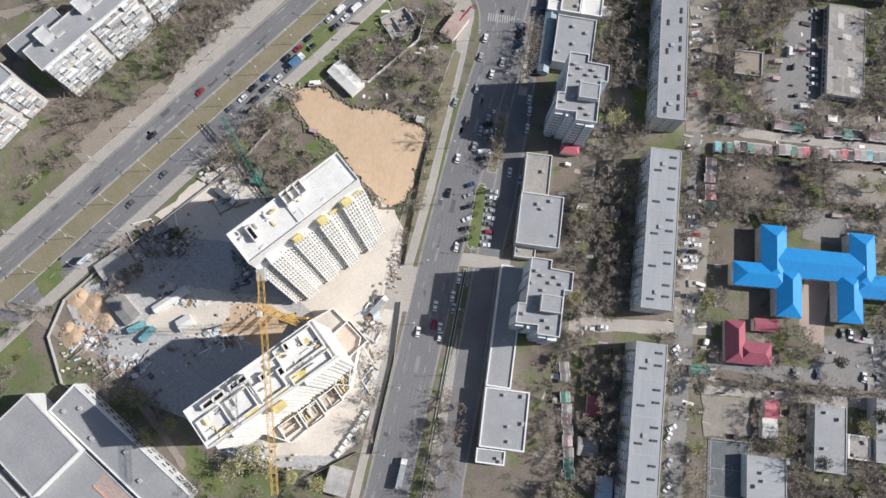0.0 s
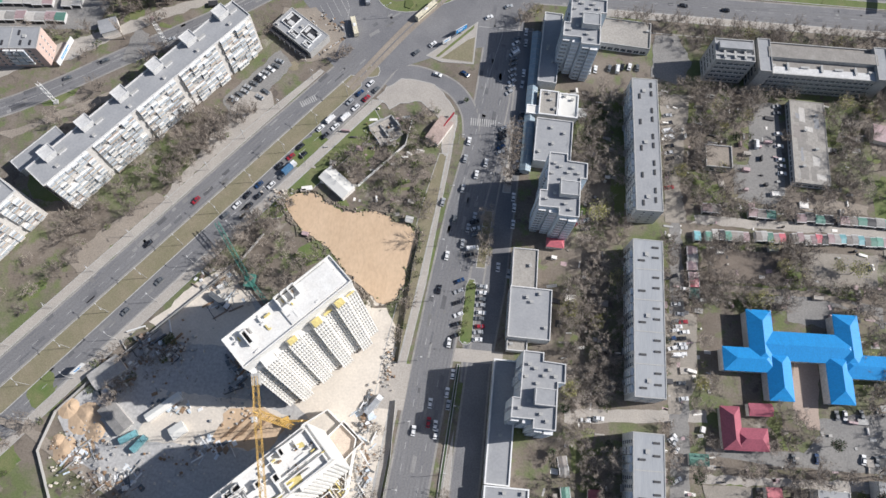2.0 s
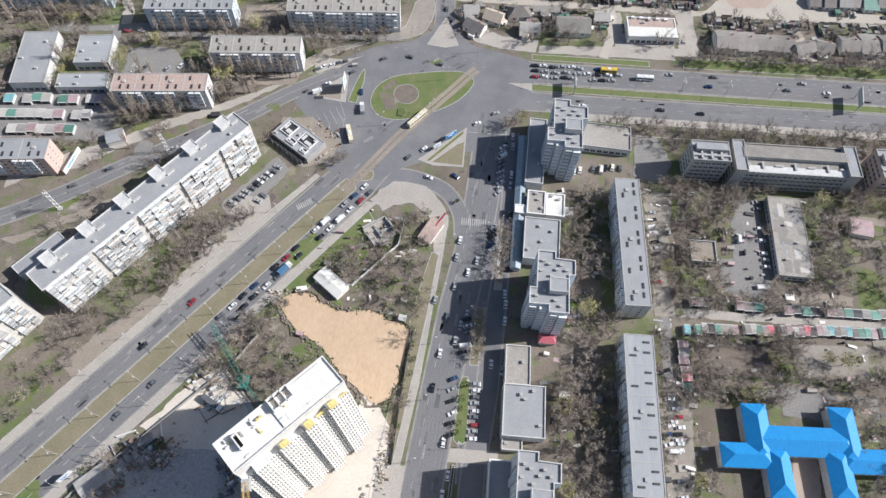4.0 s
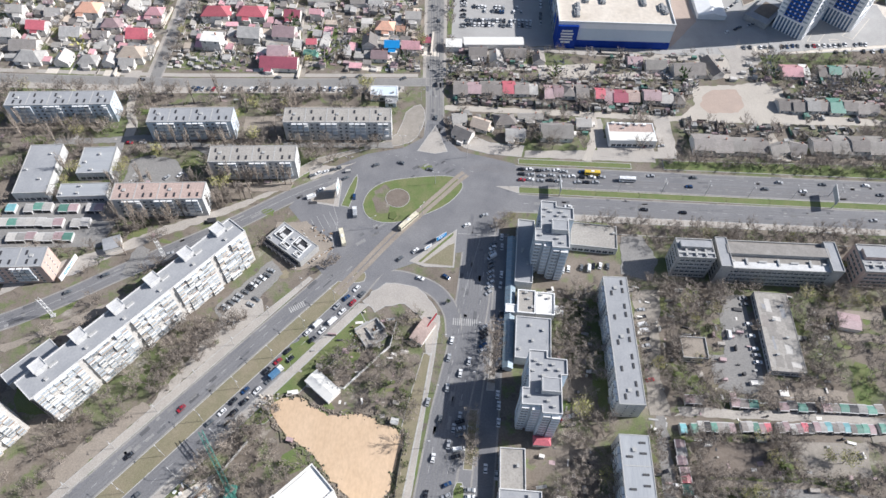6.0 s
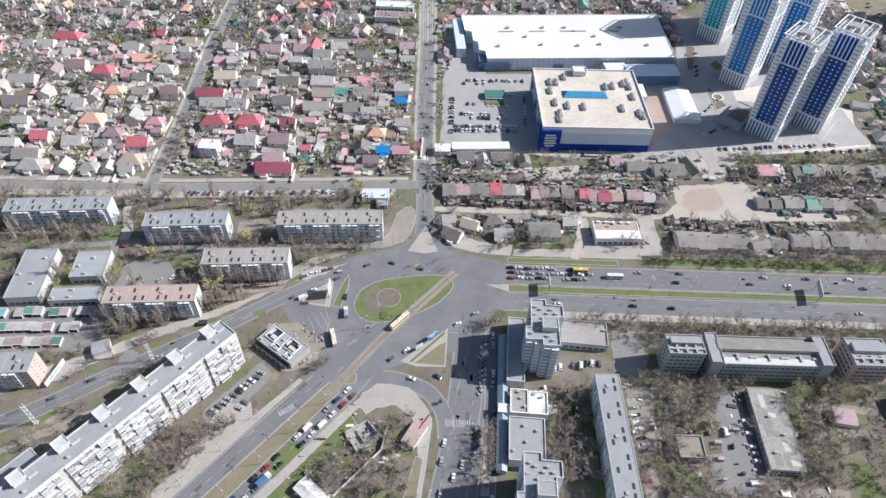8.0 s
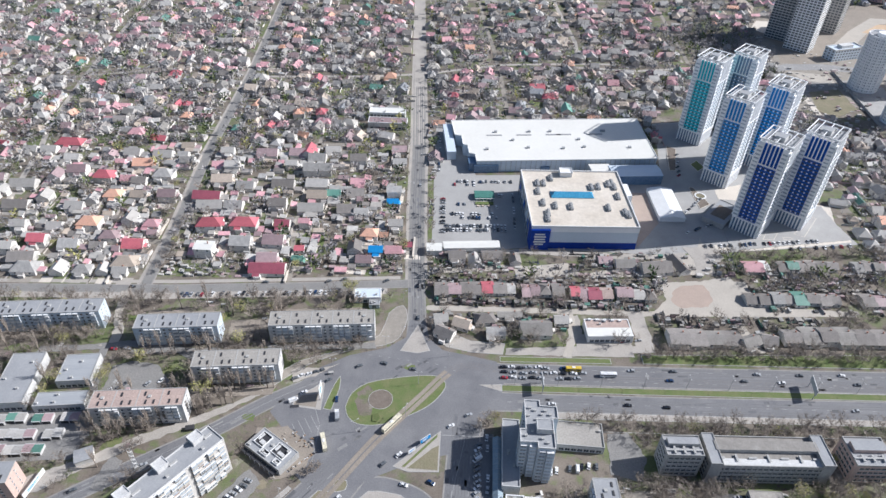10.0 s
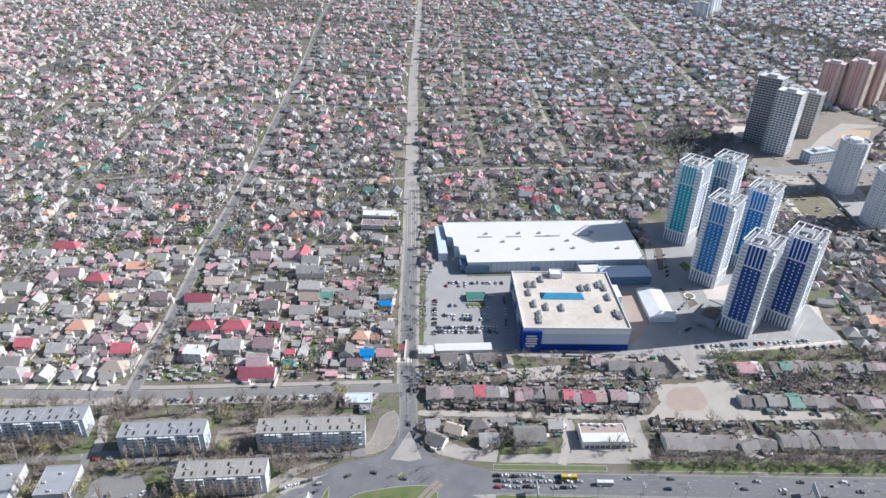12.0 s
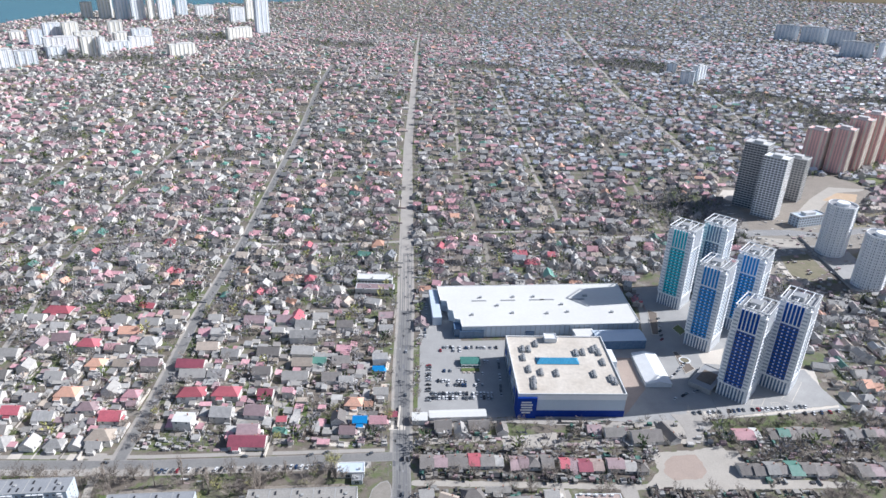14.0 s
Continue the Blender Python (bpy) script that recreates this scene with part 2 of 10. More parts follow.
    "aged_white": mat("aged_white_render", (0.66, 0.635, 0.60), (0.49, 0.465, 0.435), 0.22, 1.4, 0.85, amount=0.9, grit=0.14),
    "wheel_wear": mat("wheel_worn_asphalt", (0.20, 0.198, 0.198), (0.14, 0.14, 0.145), 0.12, 1.5, 0.9, amount=0.9),
    "tar_patch": mat("tar_repair_patch", (0.115, 0.115, 0.122), (0.15, 0.15, 0.156), 0.3, 2.0, 0.85, island=0.3),
    "pale_patch": mat("pale_repair_patch", (0.235, 0.23, 0.225), (0.19, 0.187, 0.184), 0.3, 2.0, 0.9, island=0.3),
    "rust": mat("rusty_steel", (0.20, 0.15, 0.115), (0.28, 0.22, 0.18), 0.4, 3, 0.8),
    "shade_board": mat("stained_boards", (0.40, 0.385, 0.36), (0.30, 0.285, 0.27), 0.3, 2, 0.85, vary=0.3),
    "rubber": mat("tyre_rubber", (0.02, 0.02, 0.02), None, 1, 5, 0.9),
    "car_white": mat("white_car_paint", (0.80, 0.80, 0.80), None, 0.3, 1, 0.25),
    "car_black": mat("black_car_paint", (0.02, 0.02, 0.025), None, 0.3, 1, 0.2),
    "car_grey": mat("grey_car_paint", (0.20, 0.21, 0.22), None, 0.3, 1, 0.25, metal=0.3),
    "car_silver": mat("silver_car_paint", (0.52, 0.53, 0.54), None, 0.3, 1, 0.3, metal=0.3),
    "car_red": mat("red_car_paint", (0.34, 0.03, 0.045), None, 0.3, 1, 0.25),
    "car_blue": mat("blue_car_paint", (0.02, 0.055, 0.14), None, 0.3, 1, 0.25),
    "sea": mat("sea_water", (0.045, 0.16, 0.21), (0.06, 0.19, 0.235), 0.004, 0.05, 0.25, 0.2),
}

for key in ("navy", "royal", "teal", "mall_blue"):   # matt painted panels
    panel_bsdf = M[key].node_tree.nodes["Principled BSDF"]
    panel_bsdf.inputs["Specular IOR Level"].default_value, panel_bsdf.inputs["Roughness"].default_value = 0.18, 0.5

# ---- mesh tools ----
class MB:
    """Vertices and faces of one mesh, with a material for each face."""

    def __init__(self):
        self.v, self.f, self.m = [], [], []

    def face(self, pts, mi=0):
        k = len(self.v)
        self.v += [tuple(p) for p in pts]
        self.f.append(tuple(range(k, k + len(pts))))
        self.m.append(mi)

    def box(self, x0, x1, y0, y1, z0, z1, mi=0, top=None, bottom=False):
        k = len(self.v)
        self.v += [(x0, y0, z0), (x1, y0, z0), (x1, y1, z0), (x0, y1, z0), (x0, y0, z1), (x1, y0, z1), (x1, y1, z1), (x0, y1, z1)]
        self.f += [(k, k + 1, k + 5, k + 4), (k + 1, k + 2, k + 6, k + 5), (k + 2, k + 3, k + 7, k + 6), (k + 3, k, k + 4, k + 7), (k + 4, k + 5, k + 6, k + 7)]
        self.m += [mi] * 4 + [mi if top is None else top]
        if bottom:
            self.f.append((k + 3, k + 2, k + 1, k))
            self.m.append(mi)
        return self

    def prism(self, pts, z0, z1, mi=0, top=None):
        k, n = len(self.v), len(pts)
        self.v += [(x, y, z0) for x, y in pts] + [(x, y, z1) for x, y in pts]
        for i in range(n):
            j = (i + 1) % n
            self.f.append((k + i, k + j, k + n + j, k + n + i))
            self.m.append(mi)
        self.f.append(tuple(range(k + n, k + 2 * n)))
        self.m.append(mi if top is None else top)
        return self

    def rim(self, pts, z0, z1, t, mi=0):
        """A parapet of thickness t inside the outline (anticlockwise)."""
        n = len(pts)
        inner = inset(pts, t)
        k = len(self.v)
        for ring, z in ((pts, z0), (pts, z1), (inner, z1), (inner, z0)):
            self.v += [(x, y, z) for x, y in ring]
        for i in range(n):
            j = (i + 1) % n
            for a in range(3):
                self.f.append((k + a * n + i, k + a * n + j, k + (a + 1) * n + j, k + (a + 1) * n + i))
                self.m.append(mi)
        return self

    def tube(self, p, q, r0, r1, n=5, mi=0):
        p, q = Vector(p), Vector(q)
        way = (q - p).normalized()
        a = way.orthogonal().normalized()
        b = way.cross(a)
        k = len(self.v)
        for c, r in ((p, r0), (q, r1)):
            self.v += [tuple(c + r * (math.cos(6.2832 * i / n) * a + math.sin(6.2832 * i / n) * b)) for i in range(n)]
        for i in range(n):
            j = (i + 1) % n
            self.f.append((k + i, k + j, k + n + j, k + n + i))
            self.m.append(mi)
        if r1 > 0.02:
            self.f.append(tuple(range(k + n, k + 2 * n)))
            self.m.append(mi)
        return self

    def gable(self, x0, x1, y0, y1, z0, z1, mi=0, wall=1, over=0.5, hip=0.0):
        """A pitched roof with its ridge along x; hip: how far the ridge ends draw in."""
        ym = (y0 + y1) / 2
        a, b = x0 - over, x1 + over
        c, d = y0 - over, y1 + over
        e, t = z0 - 0.25, 0.14
        r0, r1 = (a + hip + over, b - hip - over) if hip else (a, b)
        k = len(self.v)
        self.v += [(a, c, e), (b, c, e), (b, d, e), (a, d, e), (r0, ym, z1), (r1, ym, z1),
                   (a, c, e - t), (b, c, e - t), (b, d, e - t), (a, d, e - t)]
        self.f += [(k, k + 1, k + 5, k + 4), (k + 2, k + 3, k + 4, k + 5), (k + 1, k + 2, k + 5), (k + 3, k, k + 4),
                   (k + 6, k + 7, k + 1, k), (k + 7, k + 8, k + 2, k + 1), (k + 8, k + 9, k + 3, k + 2), (k + 9, k + 6, k, k + 3)]
        self.m += [mi, mi, mi if hip else wall, mi if hip else wall] + [mi] * 4
        return self

    def mesh(self, name, mats):
        me = bpy.data.meshes.new(name)
        me.from_pydata(self.v, [], self.f)
        for m in mats:
            me.materials.append(m)
        me.polygons.foreach_set("material_index", self.m)
        me.update()
        return me


def inset(pts, t):
    """The outline moved inward by t (anticlockwise outlines)."""
    n, out = len(pts), []
    for i in range(n):
        p, q, r = Vector(pts[i - 1]), Vector(pts[i]), Vector(pts[(i + 1) % n])
        a, b = (q - p).normalized(), (r - q).normalized()
        na, nb = Vector((-a.y, a.x)), Vector((-b.y, b.x))
        s = na + nb
        d = max(0.25, s.dot(s) / 2)
        out.append(tuple(q + s * (t / d)))
    return out


def rough(pts, amp=0.8, step=2.5):
    """The outline with a broken, natural edge."""
    out, n = [], len(pts)
    for i in range(n):
        (x0, y0), (x1, y1) = pts[i], pts[(i + 1) % n]
        k = max(1, int(math.hypot(x1 - x0, y1 - y0) / step))
        for j in range(k):
            x, y = x0 + (x1 - x0) * j / k, y0 + (y1 - y0) * j / k
            out.append((x + amp * noise.noise((x * 0.37, y * 0.37, 1.7)) * 1.6, y + amp * noise.noise((x * 0.37, y * 0.37, 9.2)) * 1.6))
    return out


def turned(pts, x, y, ang):
    c, s = math.cos(radians(ang)), math.sin(radians(ang))
    return [(x + c * a - s * b, y + s * a + c * b) for a, b in pts]


FOOT = []   # footprints, to keep trees and houses off: centre, half sizes, angle


def foot(x, y, w, d, ang=0):
    FOOT.append((x, y, w / 2, d / 2, math.cos(radians(ang)), math.sin(radians(ang))))


def is_free(x, y, r):
    for cx, cy, hw, hd, c, s in FOOT:
        dx, dy = x - cx, y - cy
        if abs(dx) + abs(dy) < 2 * (hw + hd + r) and abs(c * dx + s * dy) < hw + r and abs(-s * dx + c * dy) < hd + r:
            return False
    return True


def thing(name, x, y, ang=0, label="", category="", group="", z=0.0):
    ob = new(name)
    ob.empty_display_size = 1
    ob.matrix_basis = pose(x, y, z, 0, 0, ang)
    return tagged(ob, label, category, group)


def part(name, data, mats, parent, label="", at=None):
    """Links a mesh builder, or mesh data that is already made, as one mesh under a thing or part."""
    me = data.mesh(name, mats) if isinstance(data, MB) else data
    ob = new(name, me)
    ob.parent = parent
    if at is not None:
        ob.matrix_basis = at
    return tagged(ob, label)


def setting(name, mb, mats, label="", category="", kind="structure"):
    return tagged(new(name, mb.mesh(name, mats)), label, category, "", kind)


ROADS = []   # segments with half widths, to keep trees off


def ribbon(pts, width, z, mb=None, mi=0, keep=True):
    """A flat strip along a line; width may be one number or one for each point."""
    mb = mb or MB()
    n = len(pts)
    widths = width if isinstance(width, (list, tuple)) else [width] * n
    left, right = [], []
    for i in range(n):
        p, q = Vector(pts[max(0, i - 1)]), Vector(pts[min(n - 1, i + 1)])
        w = (q - p).normalized()
        side = Vector((-w.y, w.x)) * widths[i] / 2
        c = Vector(pts[i])
        left.append(c + side), right.append(c - side)
    for i in range(n - 1):
        mb.face([(*right[i], z), (*right[i + 1], z), (*left[i + 1], z), (*left[i], z)], mi)
        if keep:
            ROADS.append((*pts[i], *pts[i + 1], max(widths[i], widths[i + 1]) / 2))
    return mb


def bend(pts, steps=5):
    """A smooth line through the points."""
    out, n = [], len(pts)
    for i in range(n - 1):
        p0, p1, p2, p3 = (Vector(pts[max(0, min(n - 1, i + k))]) for k in (-1, 0, 1, 2))
        for s in range(steps):
            t = s / steps
            out.append(tuple(0.5 * (2 * p1 + (p2 - p0) * t + (2 * p0 - 5 * p1 + 4 * p2 - p3) * t * t + (3 * p1 - p0 - 3 * p2 + p3) * t ** 3)))
    return out + [tuple(pts[-1])]


def off_road(x, y, r):
    for x0, y0, x1, y1, hw in ROADS:
        dx, dy = x1 - x0, y1 - y0
        t = max(0, min(1, ((x - x0) * dx + (y - y0) * dy) / (dx * dx + dy * dy + 1e-9)))
        if (x - x0 - t * dx) ** 2 + (y - y0 - t * dy) ** 2 < (hw + r) ** 2:
            return False
    return True


def inside(x, y, poly):
    odd, j = False, len(poly) - 1
    for i in range(len(poly)):
        (xi, yi), (xj, yj) = poly[i], poly[j]
        if (yi > y) != (yj > y) and x < (xj - xi) * (y - yi) / (yj - yi) + xi:
            odd = not odd
        j = i
    return odd

# ---- ground, water and roads ----
g = MB()
for i in range(-14, 14):
    for j in range(-2, 16):
        g.face([(i * 600, j * 600, 0), (i * 600 + 600, j * 600, 0), (i * 600 + 600, j * 600 + 600, 0), (i * 600, j * 600 + 600, 0)])
setting("ground", g, [M["earth"]], "brown spring earth with litter and young grass", "ground")
SHORE = [(-1900, 1700), (-1640, 2300), (-1587, 2480), (-1606, 2728), (-1493, 3051), (-1450, 3330), (-1154, 3535), (-822, 3851), (-300, 4790), (-300, 9000), (-8400, 9000), (-8400, 1700)]
w = MB()
w.face([(x, y, 0.4) for x, y in reversed(SHORE)])
setting("water", w, [M["sea"]], "calm pale blue-green sea at the shore", "sea")


def sn(s, n):
    """A place by its way along and across the tram boulevard."""
    return (0.6 * s + 0.8 * n, 0.8 * s - 0.6 * n)


NROAD = [(-11, 296), (-12.5, 330), (-14.5, 357), (-19, 445), (-22.5, 550), (-29, 678), (-37.5, 850), (-50, 1110), (-63, 1600), (-77, 2100)]
WEST = bend([(-330, 110), (-270, 132), (-218, 155), (-168, 190), (-125, 220), (-92, 246), (-66, 262)])
CROSS = [(-420, 329), (-300, 333), (-184, 338), (-100, 345), (-14, 353)]
DIAG = [(-202, 341), (-204, 409), (-213, 520), (-218, 698), (-237, 976), (-251, 1194), (-291, 1612), (-304, 1893)]
MAIN = [(-23, -180), (-14.5, -70), (-10, -50), (-5.5, 0), (-1, 47), (3, 83), (7.5, 119), (13, 150), (17, 184), (19, 215), (21, 240)]


def road(pts, width, z, material, label):
    ob = setting("road", ribbon(pts, width, z), [M[material]], label, "road")
    if "asphalt" in material:
        edge = MB()
        n = len(pts)
        wide = width if isinstance(width, (list, tuple)) else [width] * n
        for s_ in (-1, 1):
            line = []
            for i in range(n):
                w_ = (Vector(pts[min(n - 1, i + 1)]) - Vector(pts[max(0, i - 1)])).normalized()
                k = s_ * (wide[i] / 2 - 0.35)
                line.append((pts[i][0] - w_.y * k, pts[i][1] + w_.x * k))
            ribbon(line, 0.9, z + 0.003, edge, 0, False)
        setting("road_edge", edge, [M["dust"]], "pale dust gathered along the kerb", "road")
    return ob


road(MAIN, 18.0, 0.03, "asphalt", "wide grey asphalt main street with faded lanes")
road([(14.5, -150), (15, -40), (17.5, 0), (19.5, 47), (24, 83), (26.5, 119), (29, 150), (31, 184), (32, 228)], [13, 12, 13, 11, 11, 10, 8, 8, 8], 0.035, "asphalt", "asphalt service road along the shops")
road([(16, 40), (18, 83), (21, 119), (24, 150), (26, 200), (27, 232)], [8, 12, 12, 12, 10, 8], 0.025, "asphalt", "asphalt parking strip beside the street")
road([sn(-260, -164), sn(-140, -164), sn(60, -164), sn(138, -163)], 10.4, 0.03, "asphalt", "asphalt carriageway of the tram boulevard")
road([sn(-260, -145), sn(-140, -145.2), sn(40, -145), sn(120, -146), sn(150, -150)], 10.0, 0.034, "asphalt", "asphalt carriageway of the tram boulevard")
road(WEST, 10.5, 0.026, "asphalt", "asphalt street behind the long house")
road([(24, 274), (45, 272.5), (150, 274), (270, 276), (420, 279), (700, 285)], [16, 16.5, 17, 18, 18, 18], 0.028, "asphalt", "grey asphalt avenue carriageway")
road([(8, 249), (30, 251), (60, 251), (150, 252), (270, 254), (420, 257), (700, 262)], [22, 15, 13.5, 14, 15, 15, 15], 0.031, "asphalt", "grey asphalt avenue carriageway")
road(NROAD[4:] + [(-90, 2700)], [9, 11, 12, 13, 11, 8, 6], 0.026, "pavement", "pale dusty street between private houses")
road(NROAD[2:], [16, 17, 17.5, 17, 16, 15, 13, 10], 0.018, "pavement", "pale dusty pavements along the street")
road(NROAD, [13, 12, 12, 12.5, 12.5, 12, 11, 11, 10, 9], 0.022, "old_asphalt", "worn asphalt street between private houses")
road(CROSS, 8.5, 0.02, "old_asphalt", "worn asphalt side street")
road([(-420, 322.5), (-184, 330.5), (-60, 341), (-34, 344)], 6, 0.012, "pavement", "pale gravel parking verge")
road([(-420, 336), (-300, 340.4), (-184, 345.4), (-100, 352.4), (-26, 358.5)], 3.5, 0.013, "pavement", "pale pavement before the houses")
road(bend([sn(126, -141), (-28, 194), (-14, 192), (-2, 186), (6, 174), (8, 160)]), 9, 0.036, "asphalt", "curved asphalt slip road")
road([(x_ - 1, y_) for x_, y_ in DIAG], [11, 11, 11, 10, 9, 9, 8, 8], 0.012, "pavement", "pale dusty verge of the lane")
road(DIAG, [8, 8, 8, 8, 8, 8, 8, 8], 0.016, "old_asphalt", "narrow worn lane between houses")
for line, wd in (([(65, 610), (62, 700), (57, 790), (48, 880), (37, 1028), (34, 1321), (30, 1700)], 4.9), ([(136, 752), (158, 784), (161, 827), (152, 959), (150, 1185), (148, 1486), (146, 1900)], 5.5),
                 ([(439, 985), (439, 1020), (441, 1124), (442, 1337), (446, 1651), (470, 2100), (513, 2884)], 10), ([(564, 1120), (560, 1222), (559, 1352)], 5.5), ([(580, 1331), (662, 1416), (796, 1545), (938, 1696)], 6), ([(152, 746), (225, 743), (290, 757)], 5), ([(-200, 690), (-82, 701), (-27, 712), (65, 746), (153, 757), (205, 760)], 5),
                 ([(-330, 336), (-365, 520), (-378, 563), (-394, 672), (-412, 850), (-425, 1029), (-450, 1500)], 5), ([(-500, 336), (-520, 560), (-545, 840), (-580, 1300), (-620, 2000)], 5),
                 ([(-620, 560), (-650, 900), (-700, 1400), (-760, 2000)], 4.5), ([(-104, 350), (-105, 360), (-112, 405), (-114, 454), (-116, 560)], 3.5), ([(-128, 543), (-31, 553)], 4),
                 ([(-700, 640), (-477, 654), (-395, 675), (-306, 704), (-222, 716)], 4.5), ([(-900, 930), (-500, 945), (-225, 960), (-40, 970)], 4.5), ([(-40, 970), (155, 985), (440, 1010)], 4.5),
                 ([(290, 770), (300, 1000), (310, 1400), (310, 1900)], 4.5), ([(-1100, 1290), (-250, 1330), (-52, 1340), (450, 1380), (900, 1420)], 5), ([(620, 1100), (650, 1500), (680, 2100)], 5),
                 ([(-1300, 1750), (-70, 1800), (1000, 1850)], 5)):
    road(line, wd, 0.014, "plot" if wd < 5 else "pavement", "pale dusty lane between private houses")

# the roundabout: asphalt apron, green island, splitter islands
ap = MB()
ap.prism([(-92, 238), (-78, 222), (-76, 205), (-62, 190), (-47, 178), (-32, 196), (-8, 208), (12, 214), (34, 241), (44, 262), (40, 282), (24, 286), (6, 290), (-3, 300), (-6, 316), (-16.5, 316), (-18, 300), (-30, 290), (-52, 283), (-72, 270)], -0.3, 0.04)
setting("road", ap, [M["asphalt"]], "broad asphalt roundabout apron", "road")
ROADS.append((-40, 230, 10, 262, 36))


def island(name, pts, h, material, label, category="verge", kerb=0.35, z=0.0):
    """A raised bed with its kerb stones."""
    mb = MB()
    mb.prism(inset(pts, kerb), z - 0.2, z + h - 0.03, 1)
    mb.rim(pts, z - 0.2, z + h, kerb, 0)
    return setting(name, mb, [M["kerb"], M[material]], label, category)


ISL = bend([(-49.5, 243), (-47, 253), (-38, 261.5), (-20, 266.5), (-2, 269), (6, 267), (8.5, 260), (1, 248), (-11, 239), (-27, 231.5), (-40, 231), (-47, 236), (-49.5, 243)][::-1], 3)[:-1]
island("verge_roundabout", ISL, 0.18, "grass", "green grass island of the roundabout inside kerbs")
ring = [(-29.5 + 7.2 * math.cos(a * 0.2618), 249.3 + 7.2 * math.sin(a * 0.2618)) for a in range(24)]
island("flower_bed", ring, 0.26, "soil", "round flower bed of dry brown soil and grass", "flower bed", 0.25)
bare = [(-38 + 5.5 * math.cos(a * 0.5236) + 0.9 * math.sin(a * 2), 248 + 11 * math.sin(a * 0.5236)) for a in range(12)]
setting("flower_bed_bare", MB().prism(rough(bare, 1.2), 0.1, 0.17), [M["earth"]], "bare dry patch in the grass island", "flower bed")
setting("flower_bed_shrubs", MB().prism([(-33, 233.5), (-30, 233), (-28.5, 236), (-30, 239), (-33, 238)], 0.1, 0.6), [M["bush"]], "clipped green shrub bed", "flower bed")
island("verge_splitter", [(-19, 205), (-10.5, 202), (6, 202.5), (6.5, 229)], 0.16, "pavement", "triangular paved traffic island")
setting("verge_triangle", MB().prism([(-11, 204.2), (5.2, 203.6), (5.5, 219), (2, 217)], 0.1, 0.2), [M["dry_grass"]], "dry grass in the triangular island", "verge")
setting("verge_strip", MB().prism([(-14, 205), (-12.4, 204.8), (4.6, 224.5), (4.6, 226.5)], 0.1, 0.21), [M["grass"]], "green strip in the triangular island", "verge")
island("verge_west", bend([(-62, 241), (-59, 256), (-55.5, 266), (-54.5, 256), (-57, 240)][::-1], 2), 0.15, "grass", "narrow green traffic island")
island("verge_bus_stop", [(-80, 242), (-63, 240), (-64, 262), (-70, 256), (-80, 249)], 0.15, "pavement", "paved island with an old shelter")
island("verge_yard", [(-80, 243), (-66, 241.5), (-66, 252), (-76, 250)], 0.19, "dirt", "trodden earth on the traffic island", "verge", 0.2)
island("verge_tip", bend([sn(127, -156), sn(131, -151), sn(127, -148), sn(123, -151)], 2), 0.15, "dry_grass", "small dry grass tip of the median")
island("verge_fork", [(-21, 288), (-10.8, 312), (-2, 289), (-10, 286.5)][::-1], 0.14, "pavement", "pale concrete splitter where the street leaves")

# the boulevard's median with its tram track, verges and pavements
island("verge_median", [sn(-118, -158.6), sn(-112, -158.8), sn(118, -158.4), sn(121, -153.5), sn(117, -149.6), sn(-100, -149.0), sn(-122, -152)][::-1], 0.15, "dry_grass", "dry brown grass median with tram track")
island("verge_median_south", [sn(-230, -157), sn(-136, -156), sn(-132, -153), sn(-138, -150.5), sn(-230, -150)][::-1], 0.15, "dry_grass", "dry brown grass median")
TRAM_A = bend([sn(-230, -155), sn(-60, -155), sn(60, -155), sn(112, -155), (-32, 220.5), (-14.3, 243.6), (-5.4, 255), (8.5, 272.6), (21, 279), (45, 277), (150, 272), (420, 273.5)], 4)
TRAM_B = bend([sn(-230, -152), sn(-60, -152), sn(60, -152), sn(112, -152), (-29.4, 218.5), (-11.7, 241.6), (-2.8, 253), (11, 270.4), (22, 275.8), (45, 273.8), (150, 268.8), (420, 270.3)], 4)
for line in (TRAM_A, TRAM_B):
    setting("tram_track_bed", ribbon(line[:13], 2.3, 0.19), [M["dry_grass"]], "tram track bed grown over with dry grass", "tram track")
    setting("tram_track_crossing", ribbon(line[12:29], 2.5, 0.19), [M["dirt"]], "worn bed of the tram track", "tram track")
    rails = MB()
    for side in (-0.76, 0.76):
        pts = []
        for i, p in enumerate(line):
            a, b = Vector(line[max(0, i - 1)]), Vector(line[min(len(line) - 1, i + 1)])
            d = (b - a).normalized()
            pts.append((p[0] - d.y * side, p[1] + d.x * side))
        ribbon(pts, 0.06, 0.235, rails, keep=False)
    setting("tram_rails", rails, [M["rust"]], "worn steel tram rails", "tram track")
island("pavement_boulevard", [sn(-240, -174.5), sn(-118, -174), sn(70, -174), sn(110, -172), sn(110, -169.5), sn(-120, -169.4), sn(-240, -169.4)][::-1], 0.14, "pavement", "pale trodden pavement along the boulevard", "pavement")
setting("pavement_square", MB().prism(rough([sn(10, -176), sn(75, -190), sn(84, -181), sn(80, -174), sn(10, -174)][::-1], 1.2), -0.2, 0.13), [M["pavement"]], "pale trodden forecourt under bare trees", "pavement")
setting("pavement_forecourt", MB().prism(rough([sn(-40, -186), sn(10, -180), sn(10, -174), sn(-40, -174)][::-1], 1.2), -0.2, 0.13), [M["dirt"]], "pale gravel forecourt", "pavement")
island("pavement_site", [sn(-240, -139.6), sn(-120, -139.8), sn(115, -140), sn(118, -136), sn(-60, -135.8), sn(-240, -135.5)], 0.14, "pavement", "pavement along the building site", "pavement")
